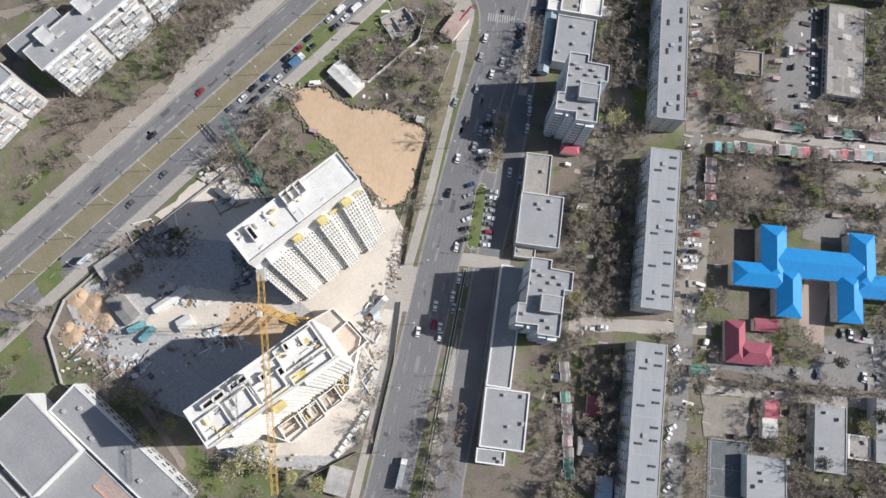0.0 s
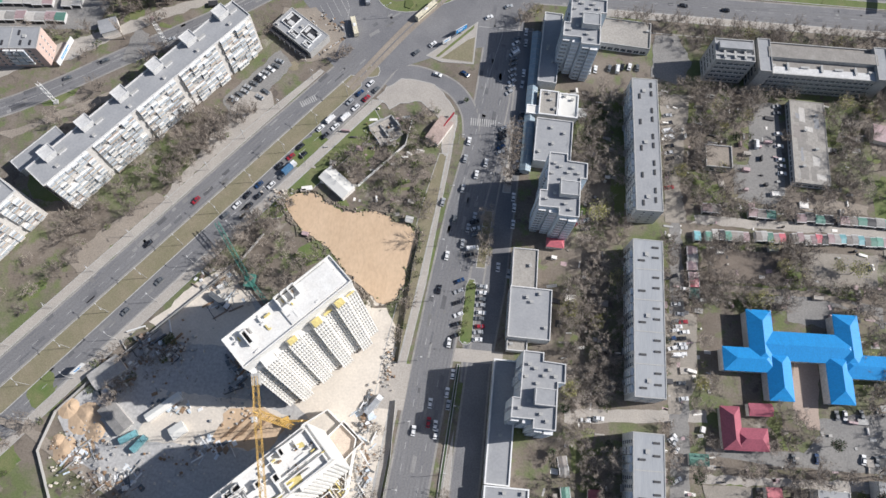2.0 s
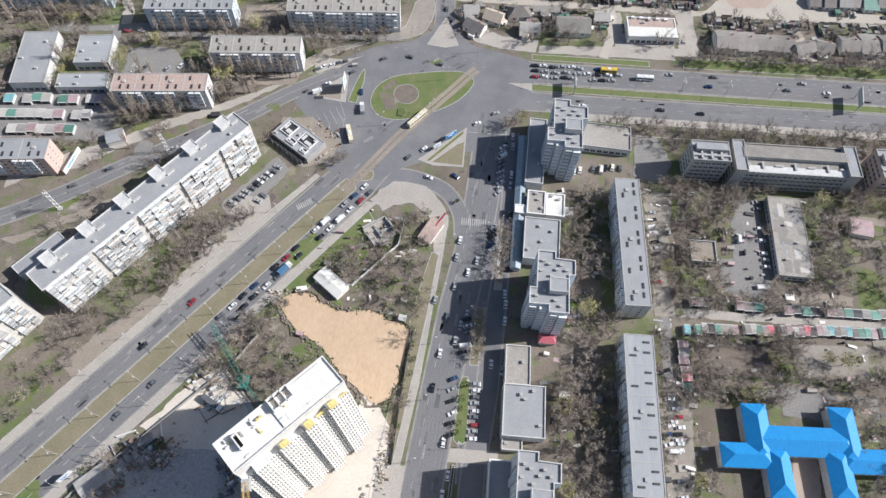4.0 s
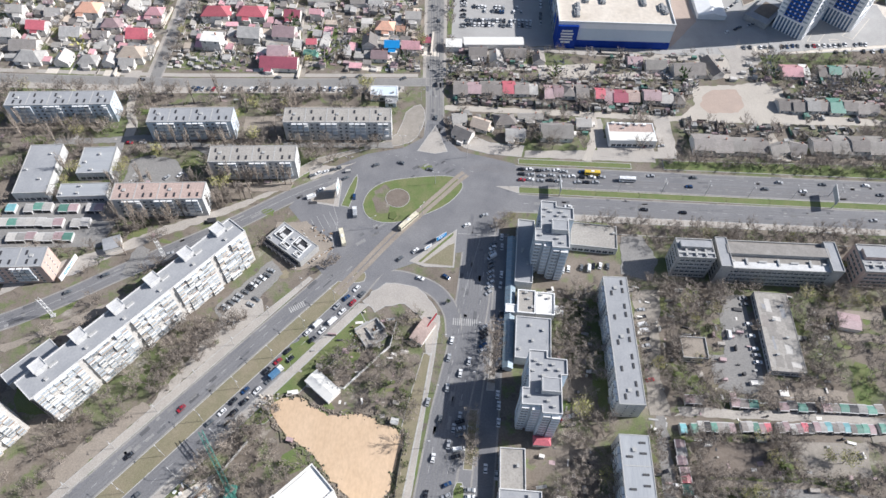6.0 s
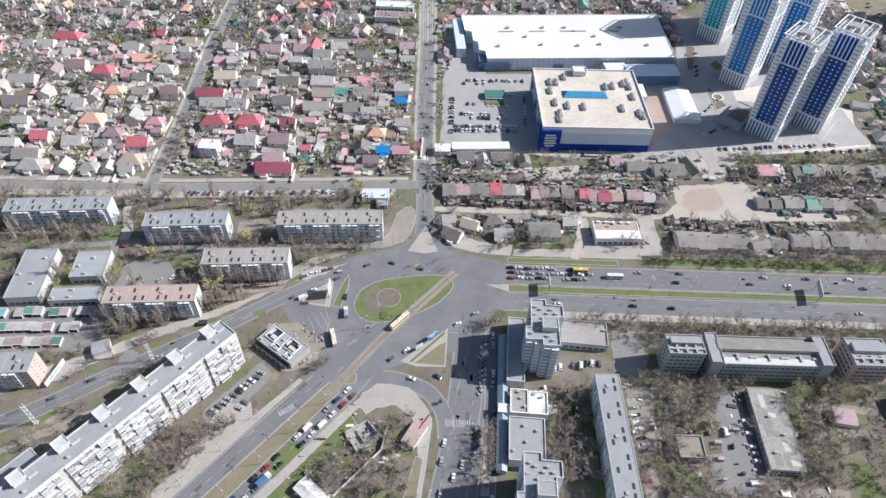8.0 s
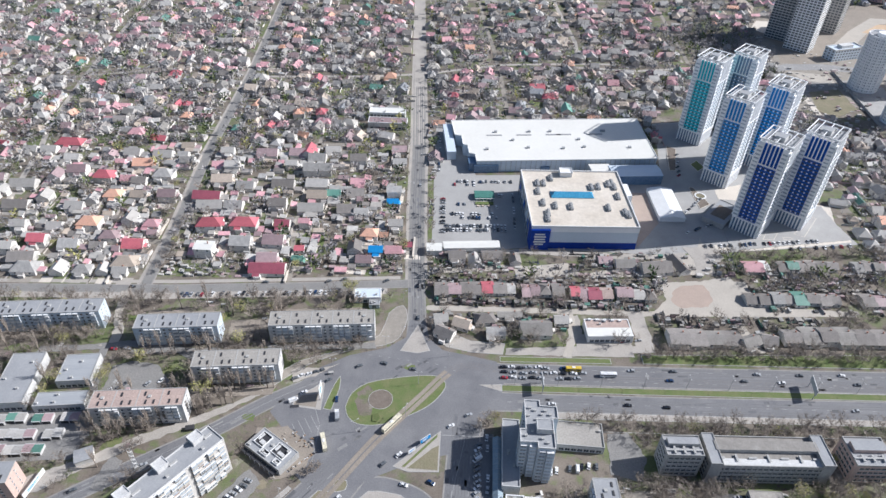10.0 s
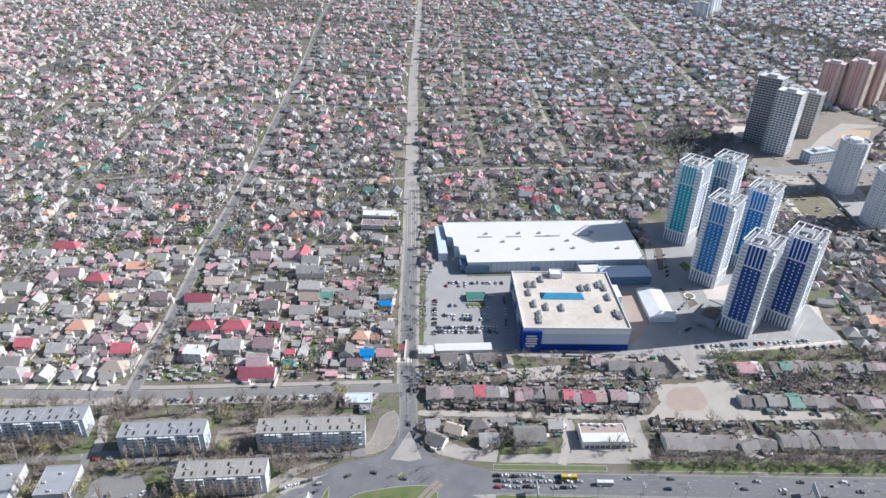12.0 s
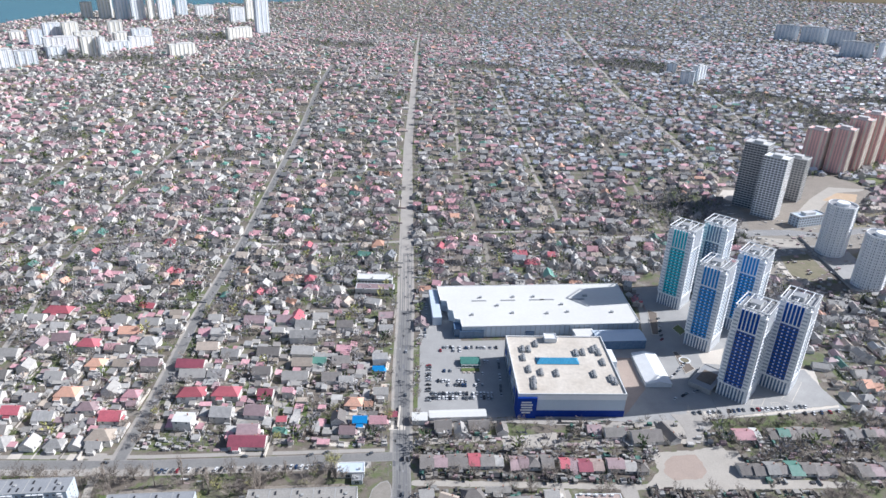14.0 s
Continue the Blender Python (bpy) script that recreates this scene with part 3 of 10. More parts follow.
island("verge_site", [sn(30, -135.8), sn(112, -136), sn(108, -126), sn(40, -128)], 0.12, "grass", "rough green verge behind the pavement")
wk = [(-30, -140), (-24.5, -52), (-19.5, 0), (-15.5, 47), (-10.5, 83), (-6, 119), (-3, 150), (-2, 172)]
ek = [(x + 5.0 if y < 100 else x + 3.6, y) for x, y in wk]
island("pavement_street", wk[::-1] and [*[(x - 1.5, y) for x, y in ek][::1], *wk[::-1]], 0.14, "pavement", "pale pavement along the main street", "pavement")
island("verge_street", [*[(x, y) for x, y in wk[2:7]], *[(x - (7.5 if y < 120 else 4), y) for x, y in wk[2:7]][::-1]], 0.12, "dry_grass", "strip of dry grass beside the pavement")
island("pavement_corner", rough(bend([(-41, 178), (-30, 190), (-16, 189), (-6, 182), (0.5, 168), (-2, 152), (-6, 150), (-7, 164), (-12, 172), (-22, 178), (-34, 172)][::-1], 2), 0.9), 0.13, "pavement", "pale trodden corner with sand heaps", "pavement")
setting("pavement_gate", MB().prism([(-23, 26), (-11.5, 26), (-9.8, 46), (-22, 46)], -0.2, 0.16), [M["pavement"]], "pale concrete site entrance", "pavement")
island("verge_hedge", [(3.4, -60), (4.6, -60), (8.2, 0), (11.6, 48), (10.2, 48), (6.6, 0)], 0.5, "evergreen", "low dark hedge between the carriageways")
island("pavement_strip", [(4.6, -60), (9, -60), (11.5, 0), (11, 20), (8.4, 0)], 0.13, "pavement", "pavement between street and service road", "pavement")
island("verge_green", [(10, 58.5), (11.5, 57), (14.5, 57), (16, 58.5), (16.2, 84), (15, 87.5), (12.5, 87.5), (11, 84)], 0.15, "grass", "green grass island beside parked cars")
island("verge_green_north", [(15, 93), (19.5, 93), (21.5, 122), (17, 122)], 0.15, "dry_grass", "dry grass island with trees beside parked cars")
island("verge_parking", [(25, 132), (29, 132), (31, 170), (28, 170)], 0.15, "pavement", "narrow paved strip with young trees")
setting("pavement_crossing", MB().prism([(8, 49), (30, 49.5), (30, 55), (9, 55)], -0.2, 0.05), [M["pavement"]], "pale concrete driveway", "pavement")

# the avenue's median and verges
island("verge_avenue", [(42, 258.6), (150, 260), (300, 262.2), (700, 269), (700, 274.4), (300, 267.4), (150, 265), (42, 263.6)], 0.15, "grass", "green grass median of the avenue")
island("pavement_avenue", [(28, 263), (42, 258.4), (42, 264)], 0.15, "pavement", "paved tip of the avenue median", "pavement")
island("verge_avenue_north", [(42, 282), (112, 283.5), (112, 288), (42, 286.5)], 0.15, "grass", "green strip along the avenue")
island("verge_avenue_far", [(132, 284.5), (300, 288), (700, 296), (700, 312), (300, 300), (132, 292)], 0.15, "grass", "green strip with bare trees along the avenue")
setting("pavement_shop", MB().prism(rough([(46, 288), (128, 290), (128, 309), (96, 309), (96, 298), (46, 293.5)], 0.6), -0.2, 0.1), [M["pavement"]], "pale paved forecourt along the avenue", "pavement")
island("verge_avenue_south", [(72, 240), (262, 243), (420, 248), (420, 240), (262, 234), (72, 232)], 0.12, "earth", "brown earth verge with bare trees")
island("pavement_avenue_south", [(72, 244.3), (262, 247), (420, 249.8), (420, 248.2), (262, 243.2), (72, 240.2)], 0.13, "pavement", "pavement along the avenue", "pavement")
island("pavement_bend", bend([(-96, 254), (-76, 274), (-52, 287), (-32, 292), (-22, 300), (-18, 318), (-22, 330), (-31, 322), (-35, 302), (-52, 289), (-82, 277), (-101, 258)], 2), 0.12, "plot", "broad trodden pavement at the roundabout", "pavement")
island("pavement_bend_east", [(44, 288), (24, 289), (8, 293), (0, 303), (-4, 320), (4, 320), (10, 306), (24, 299), (46, 298)][::-1], 0.12, "pavement", "pavement round the corner", "pavement")

# lane marks
paint = MB()


def dashes(line, every=9.0, size=3.0, wd=0.1, z=0.055):
    d = 0.0
    for (x0, y0), (x1, y1) in zip(line, line[1:]):
        ln = math.hypot(x1 - x0, y1 - y0)
        ux, uy = (x1 - x0) / ln, (y1 - y0) / ln
        s = -d % every
        while s + size < ln:
            a, b = (x0 + ux * s, y0 + uy * s), (x0 + ux * (s + size), y0 + uy * (s + size))
            paint.face([(a[0] - uy * wd, a[1] + ux * wd, z), (a[0] + uy * wd, a[1] - ux * wd, z), (b[0] + uy * wd, b[1] - ux * wd, z), (b[0] - uy * wd, b[1] + ux * wd, z)])
            s += every
        d += ln


def zebra(x, y, ang, length, wide=4.0):
    c, s = math.cos(radians(ang)), math.sin(radians(ang))
    for i in range(int(length / 1.1)):
        u = i * 1.1 - length / 2
        q = [(u, -wide / 2), (u + 0.55, -wide / 2), (u + 0.55, wide / 2), (u, wide / 2)]
        paint.face([(x + c * a - s * b, y + s * a + c * b, 0.06) for a, b in q])


for k in (-4.5, 4.2):
    dashes([(x + k, y) for x, y in MAIN[1:-1]])
for n in (-163.3, -145.1):
    dashes([sn(-200, n), sn(120, n)])
dashes(WEST, 1.0, 0.98, 0.1)
for k in (-4.6, 4.4):
    dashes([(45, 272.5 + k), (150, 274 + k), (270, 276 + k), (420, 279 + k)])
dashes([(45, 251), (150, 252), (270, 254), (420, 257)])
dashes([(-40, 284), (-20, 281), (0, 279), (15, 273)], 6, 2)
dashes([(-70, 250), (-62, 230), (-62, 205)], 1.0, 0.98, 0.12)
for i in range(6):
    dashes([(-84 + i * 3.2, 226 + i * 2.0), (-78 + i * 3.2, 216 + i * 2.0)], 1.0, 0.98, 0.12)
dashes([(7, 226), (36, 226)], 1.0, 0.98, 0.18)
dashes([(12, 184), (20, 224)], 1.0, 0.98, 0.1)
zebra(14, 169, 0, 14, 4.2)
zebra(*sn(93, -163), 35, 9, 3.5)
wear = MB()


def tracks(line, offsets, wide=0.8, z=0.047):
    """Pale wheel tracks along a line."""
    for k in offsets:
        pts = []
        for i in range(len(line)):
            w_ = (Vector(line[min(len(line) - 1, i + 1)]) - Vector(line[max(0, i - 1)])).normalized()
            pts.append((line[i][0] - w_.y * k, line[i][1] + w_.x * k))
        ribbon(pts, wide, z, wear, 0, False)


tracks(MAIN, (-6.6, -4.9, -2.4, -0.7, 1.0, 2.6, 5.4, 7.0))
tracks([sn(-230, -164), sn(136, -163)], (-3.6, -1.8, 1.2, 3.0))
tracks([sn(-230, -145), sn(118, -146)], (-3.4, -1.6, 1.2, 3.0))
tracks([(45, 272.5), (150, 274), (270, 276), (420, 279), (700, 285)], (-6.6, -4.9, -2.2, -0.4, 2.2, 4.0, 6.2))
tracks([(60, 251), (150, 252), (270, 254), (420, 257), (700, 262)], (-4.6, -2.8, 1.2, 3.0))
tracks(WEST, (-3.4, -1.6, 1.4, 3.2), 0.7, 0.046)
tracks(NROAD[:6], (-3.0, -1.4, 1.4, 3.0), 0.7, 0.046)
pr0 = random.Random(91)
for line, half, n in ((MAIN, 8, 90), ([sn(-230, -164), sn(130, -163)], 4.6, 60), ([sn(-230, -145), sn(118, -146)], 4.4, 60), ([(45, 273), (420, 279)], 7.5, 90), ([(45, 251), (420, 257)], 6, 70), (WEST, 4.4, 50), ([(-60, 225), (0, 275)], 16, 70), (NROAD[:6], 5, 60)):
    for _ in range(n):
        i = pr0.randrange(len(line) - 1)
        (x0, y0), (x1, y1) = line[i], line[i + 1]
        t, o = pr0.random(), pr0.uniform(-half, half)
        w_ = Vector((x1 - x0, y1 - y0)).normalized()
        x, y = x0 + (x1 - x0) * t - w_.y * o, y0 + (y1 - y0) * t + w_.x * o
        if inside(x, y, ISL):
            continue
        e, f = pr0.uniform(0.6, 3.6), pr0.uniform(0.4, 1.1)
        wear.face([(x + w_.x * u - w_.y * v, y + w_.y * u + w_.x * v, 0.049) for u, v in ((-e, -f), (e * 0.9, -f), (e, f), (-e, f * 0.9))], pr0.choice((1, 1, 2)))
tagged(setting("road_wear", wear, [M["wheel_wear"], M["tar_patch"], M["pale_patch"]], "worn wheel tracks and repair patches in asphalt", "road wear"), kind="stuff")
tagged(setting("road_marks", paint, [M["paint"]], "faded white lane dashes and zebra stripes", "road marking"), kind="stuff")


# ---- buildings ----
def window_mesh(w, h, kind="window"):
    """A window with frame, mullion, sill and pane; it faces -y, its middle at the origin."""
    mb = MB()
    t = 0.09
    mb.face([(-w / 2, -0.03, -h / 2), (w / 2, -0.03, -h / 2), (w / 2, -0.03, h / 2), (-w / 2, -0.03, h / 2)], 1)
    for a, b, c, d in ((-w / 2, w / 2, h / 2 - t, h / 2), (-w / 2, -w / 2 + t, -h / 2, h / 2), (w / 2 - t, w / 2, -h / 2, h / 2), (-0.05, 0.05, -h / 2, h / 2)):
        mb.face([(a, -0.07, c), (b, -0.07, c), (b, -0.07, d), (a, -0.07, d)], 0)
    mb.box(-w / 2 - 0.05, w / 2 + 0.05, -0.22, 0, -h / 2 - 0.08, -h / 2 + 0.02, 0)
    return mb.mesh(kind, [M["white"], M["glass"]])


def balcony_mesh(w, h, d, closed, material, pane="glass"):
    mb = MB()
    mb.box(-w / 2, w / 2, -d, 0, -h / 2, -h / 2 + 1.05, 0, bottom=True)
    if closed:
        mb.box(-w / 2 + 0.05, w / 2 - 0.05, -d + 0.05, 0, -h / 2 + 1.05, h / 2 - 0.2, 1, top=2)
        mb.box(-w / 2 - 0.02, w / 2 + 0.02, -d - 0.03, 0, h / 2 - 0.2, h / 2, 2)
        for i in (-1, 0, 1):
            mb.box(i * w / 2 * 0.96 - 0.06, i * w / 2 * 0.96 + 0.06, -d - 0.02, -d + 0.04, -h / 2 + 1.05, h / 2 - 0.2, 2)
    else:
        mb.box(-w / 2, w / 2, -d, 0, h / 2 - 0.12, h / 2, 2)
        for e in (-1, 1):
            mb.box(e * w / 2 * 0.95 - 0.05, e * w / 2 * 0.95 + 0.05, -d + 0.02, -d + 0.14, -h / 2 + 0.9, h / 2 - 0.05, 2)
    return mb.mesh("balcony", [M[material], M[pane], M["white"]])


WIN = {"flat": window_mesh(1.5, 1.5), "wide": window_mesh(2.3, 1.7), "tall": window_mesh(1.2, 2.2), "shop": window_mesh(2.8, 2.2), "small": window_mesh(1.0, 1.2)}
BALC = [balcony_mesh(2.9, 2.7, 1.1, c, m, p) for c, m, p in ((True, "balcony", "mid_glass"), (True, "white", "pale_glass"), (True, "white", "pale_glass"), (False, "white", "glass"), (True, "panel_blue", "pale_glass"), (True, "white", "mid_glass"), (True, "light_clad", "pale_glass"))]
SIDES = {"S": 0, "E": 90, "N": 180, "W": 270}


def facade(parent, w, d, side, rows, z0, step, pitch, mesh, margin=1.5, skip=(), name="window", rnd=None):
    """Windows (or balconies) side by side and floor by floor on one side of a w x d body; the last column and row can be skipped."""
    span = w if side in "SN" else d
    deep = (d if side in "SN" else w) / 2
    n = max(1, int((span - 2 * margin) / pitch))
    for i in range(n):
        if i in skip:
            continue
        u = (i - (n - 1) / 2) * pitch
        for f in range(rows):
            me = rnd.choice(mesh) if isinstance(mesh, list) else mesh
            part(name, me, [], parent, at=pose(0, 0, 0, 0, 0, SIDES[side]) @ pose(u, -deep, z0 + f * step))


def body(parent, outline, h, wall, roof, parapet=0.6, rim=None, name="wall"):
    """Walls with a flat roof behind a parapet, from an anticlockwise outline."""
    part(name, MB().prism(outline, -0.3, h - 0.02, 0), [M[wall]], parent)
    part("roof", MB().prism(inset(outline, 0.3), h - 0.1, h + 0.05, 0), [M[roof]], parent)
    if parapet:
        part("parapet", MB().rim(outline, h - 0.15, h + parapet, 0.6 if rim == "white" else 0.4, 0), [M[rim or wall]], parent)


def rect(w, d, x=0, y=0):
    return [(x - w / 2, y - d / 2), (x + w / 2, y - d / 2), (x + w / 2, y + d / 2), (x - w / 2, y + d / 2)]


def vent_mesh(w, d, h, cap=True):
    mb = MB().box(-w / 2, w / 2, -d / 2, d / 2, 0, h, 0)
    if cap:
        mb.box(-w / 2 - 0.15, w / 2 + 0.15, -d / 2 - 0.15, d / 2 + 0.15, h, h + 0.12, 1)
    return mb.mesh("vent", [M["panel"], M["concrete"]])


VENT = {"box": vent_mesh(1.3, 0.9, 1.1), "slot": MB().box(-0.45, 0.45, -1.4, 1.4, 0, 0.4).mesh("vent", [M["dark"]]), "long": vent_mesh(0.9, 3.2, 1.2), "wide": vent_mesh(4.0, 0.8, 1.1), "hatch": vent_mesh(1.5, 1.5, 0.6)}


def five_storey(x, y, w, d, ang, label, roof="roof_slate", h=15.0, sections=5, wall="panel", ends=True, cols=3.5, fronts="S", slots=False):
    """A panel block of flats; its long side runs along local x."""
    rnd = random.Random(int(x * 7 + y))
    b = thing("apartment_block", x, y, ang, label, "apartment building", "panel blocks of flats")
    foot(x, y, w + 2, d + 2, ang)
    body(b, rect(w, d), h, wall, roof, 0.25, "concrete")
    sec = w / sections
    for i in range(sections):
        u = -w / 2 + sec * (i + 0.5)
        turn = 90 if slots else 0
        part("vent", VENT["slot"], [], b, at=pose(u + sec * 0.24, -d * 0.24, h, 0, 0, turn))
        part("vent", VENT["slot"], [], b, at=pose(u - sec * 0.10, -d * 0.24, h, 0, 0, turn))
        part("vent", VENT["slot"], [], b, at=pose(u - sec * 0.22, d * 0.22, h, 0, 0, turn))
        if i % 2 == 0:
            part("hatch", VENT["hatch"], [], b, at=pose(u, d * 0.05, h))
        if i and not slots:
            part("seam", MB().box(-0.25, 0.25, -d / 2 + 0.3, d / 2 - 0.3, h, h + 0.16), [M["concrete"]], b, at=pose(-w / 2 + sec * i, 0, 0))
    n = max(1, int((w - 3.0) / cols))
    bal = {i for i in range(n) if i % 5 in (1, 2, 3)}
    for s in fronts:
        facade(b, w, d, s, 5, 1.7, 2.8, cols, WIN["flat"], skip=bal)
        facade(b, w, d, s, 4, 4.6, 2.8, cols, BALC, skip=set(range(n)) - bal, name="balcony", rnd=rnd)
    if ends:
        facade(b, w, d, "E" if fronts == "S" else "W", 5, 1.7, 2.8, 4.5, WIN["small"])
    for i in range(sections):
        part("entrance_canopy", MB().box(-1.6, 1.6, 0, 1.6, 2.5, 2.7, bottom=True), [M["concrete"]], b, at=pose(-w / 2 + sec * (i + 0.5), d / 2, 0))
    return b


five_storey(90.5, 158, 70, 12.5, 91.5, "grey five-storey panel block with a flat slate-grey roof", "roof_felt", fronts="N", slots=True)
five_storey(90.5, 74, 70, 13.5, 90.3, "grey five-storey panel block with ribbed grey roof", fronts="N")
five_storey(89.7, -12, 74, 13.0, 90, "long grey five-storey panel block beside the yard", fronts="N")
five_storey(-71, 300, 66, 12.8, 4.6, "grey five-storey block with balconies near the crossing", "roof_warm")
five_storey(-160.5, 293, 51, 12.5, 5.5, "grey five-storey block with patched balconies", "roof_felt", sections=4, wall="panel_blue")
five_storey(-244.5, 301, 64, 12.5, 6, "grey five-storey block with patched balconies", "roof_felt", wall="panel_blue")
five_storey(-115.7, 264, 50.5, 12.8, 5.3, "five-storey block with a warm grey roof", "roof_warm", sections=4)
five_storey(-161.5, 232, 50.6, 12.5, 5.5, "five-storey block with a faded pink roof", "roof_pink", sections=4)
five_storey(-226, 182, 40, 12.5, 6, "grey block with a salmon brick end wall", "roof_felt", sections=3, wall="salmon")


def nine_storey(x, y, ang, label):
    """A stepped point block: two shifted wings, lift room and blue-grey loggias on its south front."""
    b = thing("tower_block", x, y, ang, label, "apartment tower", "nine-storey tower blocks")
    foot(x, y, 21, 30, ang)
    H = 28.0
    out = [(-9.6, -10), (-0.8, -9.8), (-0.8, -13.3), (8.2, -13.3), (8.2, 5.2), (11, 5.2), (11, 13), (2, 13.3), (2, 16.7), (-6.3, 16.7), (-6.5, -1.9), (-9.5, -1.9)]
    body(b, out, H, "panel_blue", "roof_felt", 0.9, "panel")
    part("lift_room", MB().box(-1.0, 7.4, -4.4, 2.2, H, H + 3.4).box(-0.7, 7.1, -4.1, 1.9, H + 3.4, H + 3.55, 1), [M["panel"], M["roof_felt"]], b)
    part("lift_room_parapet", MB().rim(rect(8.4, 6.6, 3.2, -1.1), H + 3.4, H + 3.9, 0.3), [M["panel"]], b)
    for u, v in ((-3.5, 11.5), (-1, 10), (4.5, 10), (7, 7.5), (-4.6, 6.5), (-6.5, -6), (-3, -3), (2, -7.5), (4.5, -10), (2.5, 7.5), (0, 4.2)):
        part("vent", VENT["box"], [], b, at=pose(u, v, H))
    loggia = balcony_mesh(3.6, 2.75, 1.5, True, "light_clad", "pale_glass")
    bay = balcony_mesh(3.2, 2.75, 1.0, True, "panel_blue", "mid_glass")
    for f in range(9):
        z = 1.7 + f * 2.95
        for u, v, me in ((-7.7, -10, bay), (-2.9, -10, loggia), (1.6, -13.3, bay), (5.6, -13.3, loggia)):
            part("balcony", me, [], b, at=pose(u, v, z))
        for u, v in ((-9.6, -6), (-6.4, 2), (-6.4, 11)):
            part("window", WIN["flat"], [], b, at=pose(u, v, z, 0, 0, 270))
        part("balcony", bay, [], b, at=pose(-6.4, 6.5, z, 0, 0, 270))
    return b


for cx, cy, who in ((41.3, 34.6, "above the long white-edged shop"), (48.4, 124.3, "with a red porch roof"), (56.3, 213.1, "at the avenue corner")):
    nine_storey(cx, cy, -1, "blue-grey nine-storey tower block " + who)
porch = thing("porch", 50.8, 107.6, -1, "red-roofed entrance porch of the tower block", "porch")
part("wall", MB().box(-3.8, 3.8, -1.8, 1.8, 0, 3.4), [M["panel"]], porch)
part("roof", MB().gable(-3.9, 3.9, -2.0, 2.0, 3.8, 5.0, 0, 0, 0.3, 1.2), [M["red_roof"]], porch)


def flat_shop(x, y, w, d, ang, h, label, roof="roof_felt", wall="panel", rim="white", parapet=0.7, vents=4, glazed="W", name="shop_building"):
    rnd = random.Random(int(x * 3 + y * 5))
    b = thing(name, x, y, ang, label, "shop")
    foot(x, y, w + 1, d + 1, ang)
    body(b, rect(w, d), h, wall, roof, parapet, rim)
    for _ in range(vents):
        part("vent", VENT["box"], [], b, at=pose(rnd.uniform(-w / 2 + 1.5, w / 2 - 1.5), rnd.uniform(-d / 2 + 1.5, d / 2 - 1.5), h, 0, 0, rnd.choice((0, 90))))
    for s in glazed:
        facade(b, w, d, s, max(1, int(h / 3.6)), 1.7, 3.4, 3.4, WIN["shop"], 0.8)
    return b


flat_shop(30.5, 25, 10.5, 51.5, -1, 6, "long low shop with white roof edge", vents=2)
flat_shop(34, -13, 18.5, 24, 0, 7, "low shop with white roof edge and grey felt", vents=5)
flat_shop(30.2, -28.6, 12, 6, 0, 4, "small white-edged shop annex", vents=2)
flat_shop(37, 93, 11.5, 18.5, 0, 6.5, "low grey flat-roofed shop", "roof_warm", rim="panel", vents=1)
flat_shop(40, 72, 18.7, 23, -0.5, 8, "grey flat-roofed two-storey shop", "roof_felt", rim="panel", vents=4)
flat_shop(35.5, 58, 9, 5.2, 0, 4, "small grey shop annex", "roof_warm", rim="panel", vents=1)
flat_shop(47.5, 158.5, 18, 23.5, -2, 7, "grey flat-roofed shop with thin dark vents", rim="panel", vents=4)
flat_shop(44.6, 180, 9.4, 14, -2, 6, "grey roofed shop with cream edge and pipes", "roof_warm", rim="white", vents=3)
flat_shop(54.6, 180, 9.8, 13.4, -2, 5, "white flat-roofed shop extension", "white_roof", "white", "white", vents=2)
flat_shop(62, 178, 4.5, 5, -2, 3, "small white store room", "white_roof", "white", "white", 0.2, 0)
flat_shop(44.2, 212, 9.5, 42, -3, 7, "shaded grey flat-roofed shop beside the tower", rim="panel", vents=3)
flat_shop(83.2, 226.3, 26, 16, -3, 5, "broad low building with a bare warm grey roof", "roof_warm", rim="concrete", vents=1, glazed="S")
arc = thing("shop_arcade", 36.3, 183, -2, "long arcade with a blue-grey glazed roof", "arcade")
foot(36.3, 183, 6, 82, -2)
part("wall", MB().box(-2.3, 2.3, -40, 40, 0, 3.4), [M["panel_blue"]], arc)
part("roof", MB().gable(-40, 40, -2.5, 2.5, 3.8, 4.9, 0, 0, 0.2), [mat("glazed_roof", (0.22, 0.29, 0.34), (0.28, 0.35, 0.39), 0.3, 2, 0.3)], arc, at=pose(0, 0, 0, 0, 0, 90))
for i in range(26):
    part("rib", MB().box(-2.75, 2.75, -0.08, 0.08, 3.5, 3.62).tube((-2.7, 0, 3.6), (0, 0, 4.95), 0.09, 0.09, 4).tube((2.7, 0, 3.6), (0, 0, 4.95), 0.09, 0.09, 4), [M["steel"]], arc, at=pose(0, -38.5 + i * 3.08, 0))
flat_shop(37, 176, 6.5, 5, -2, 5.4, "pale entrance box of the arcade", "white_roof", "panel", "white", 0.3, 0, "")


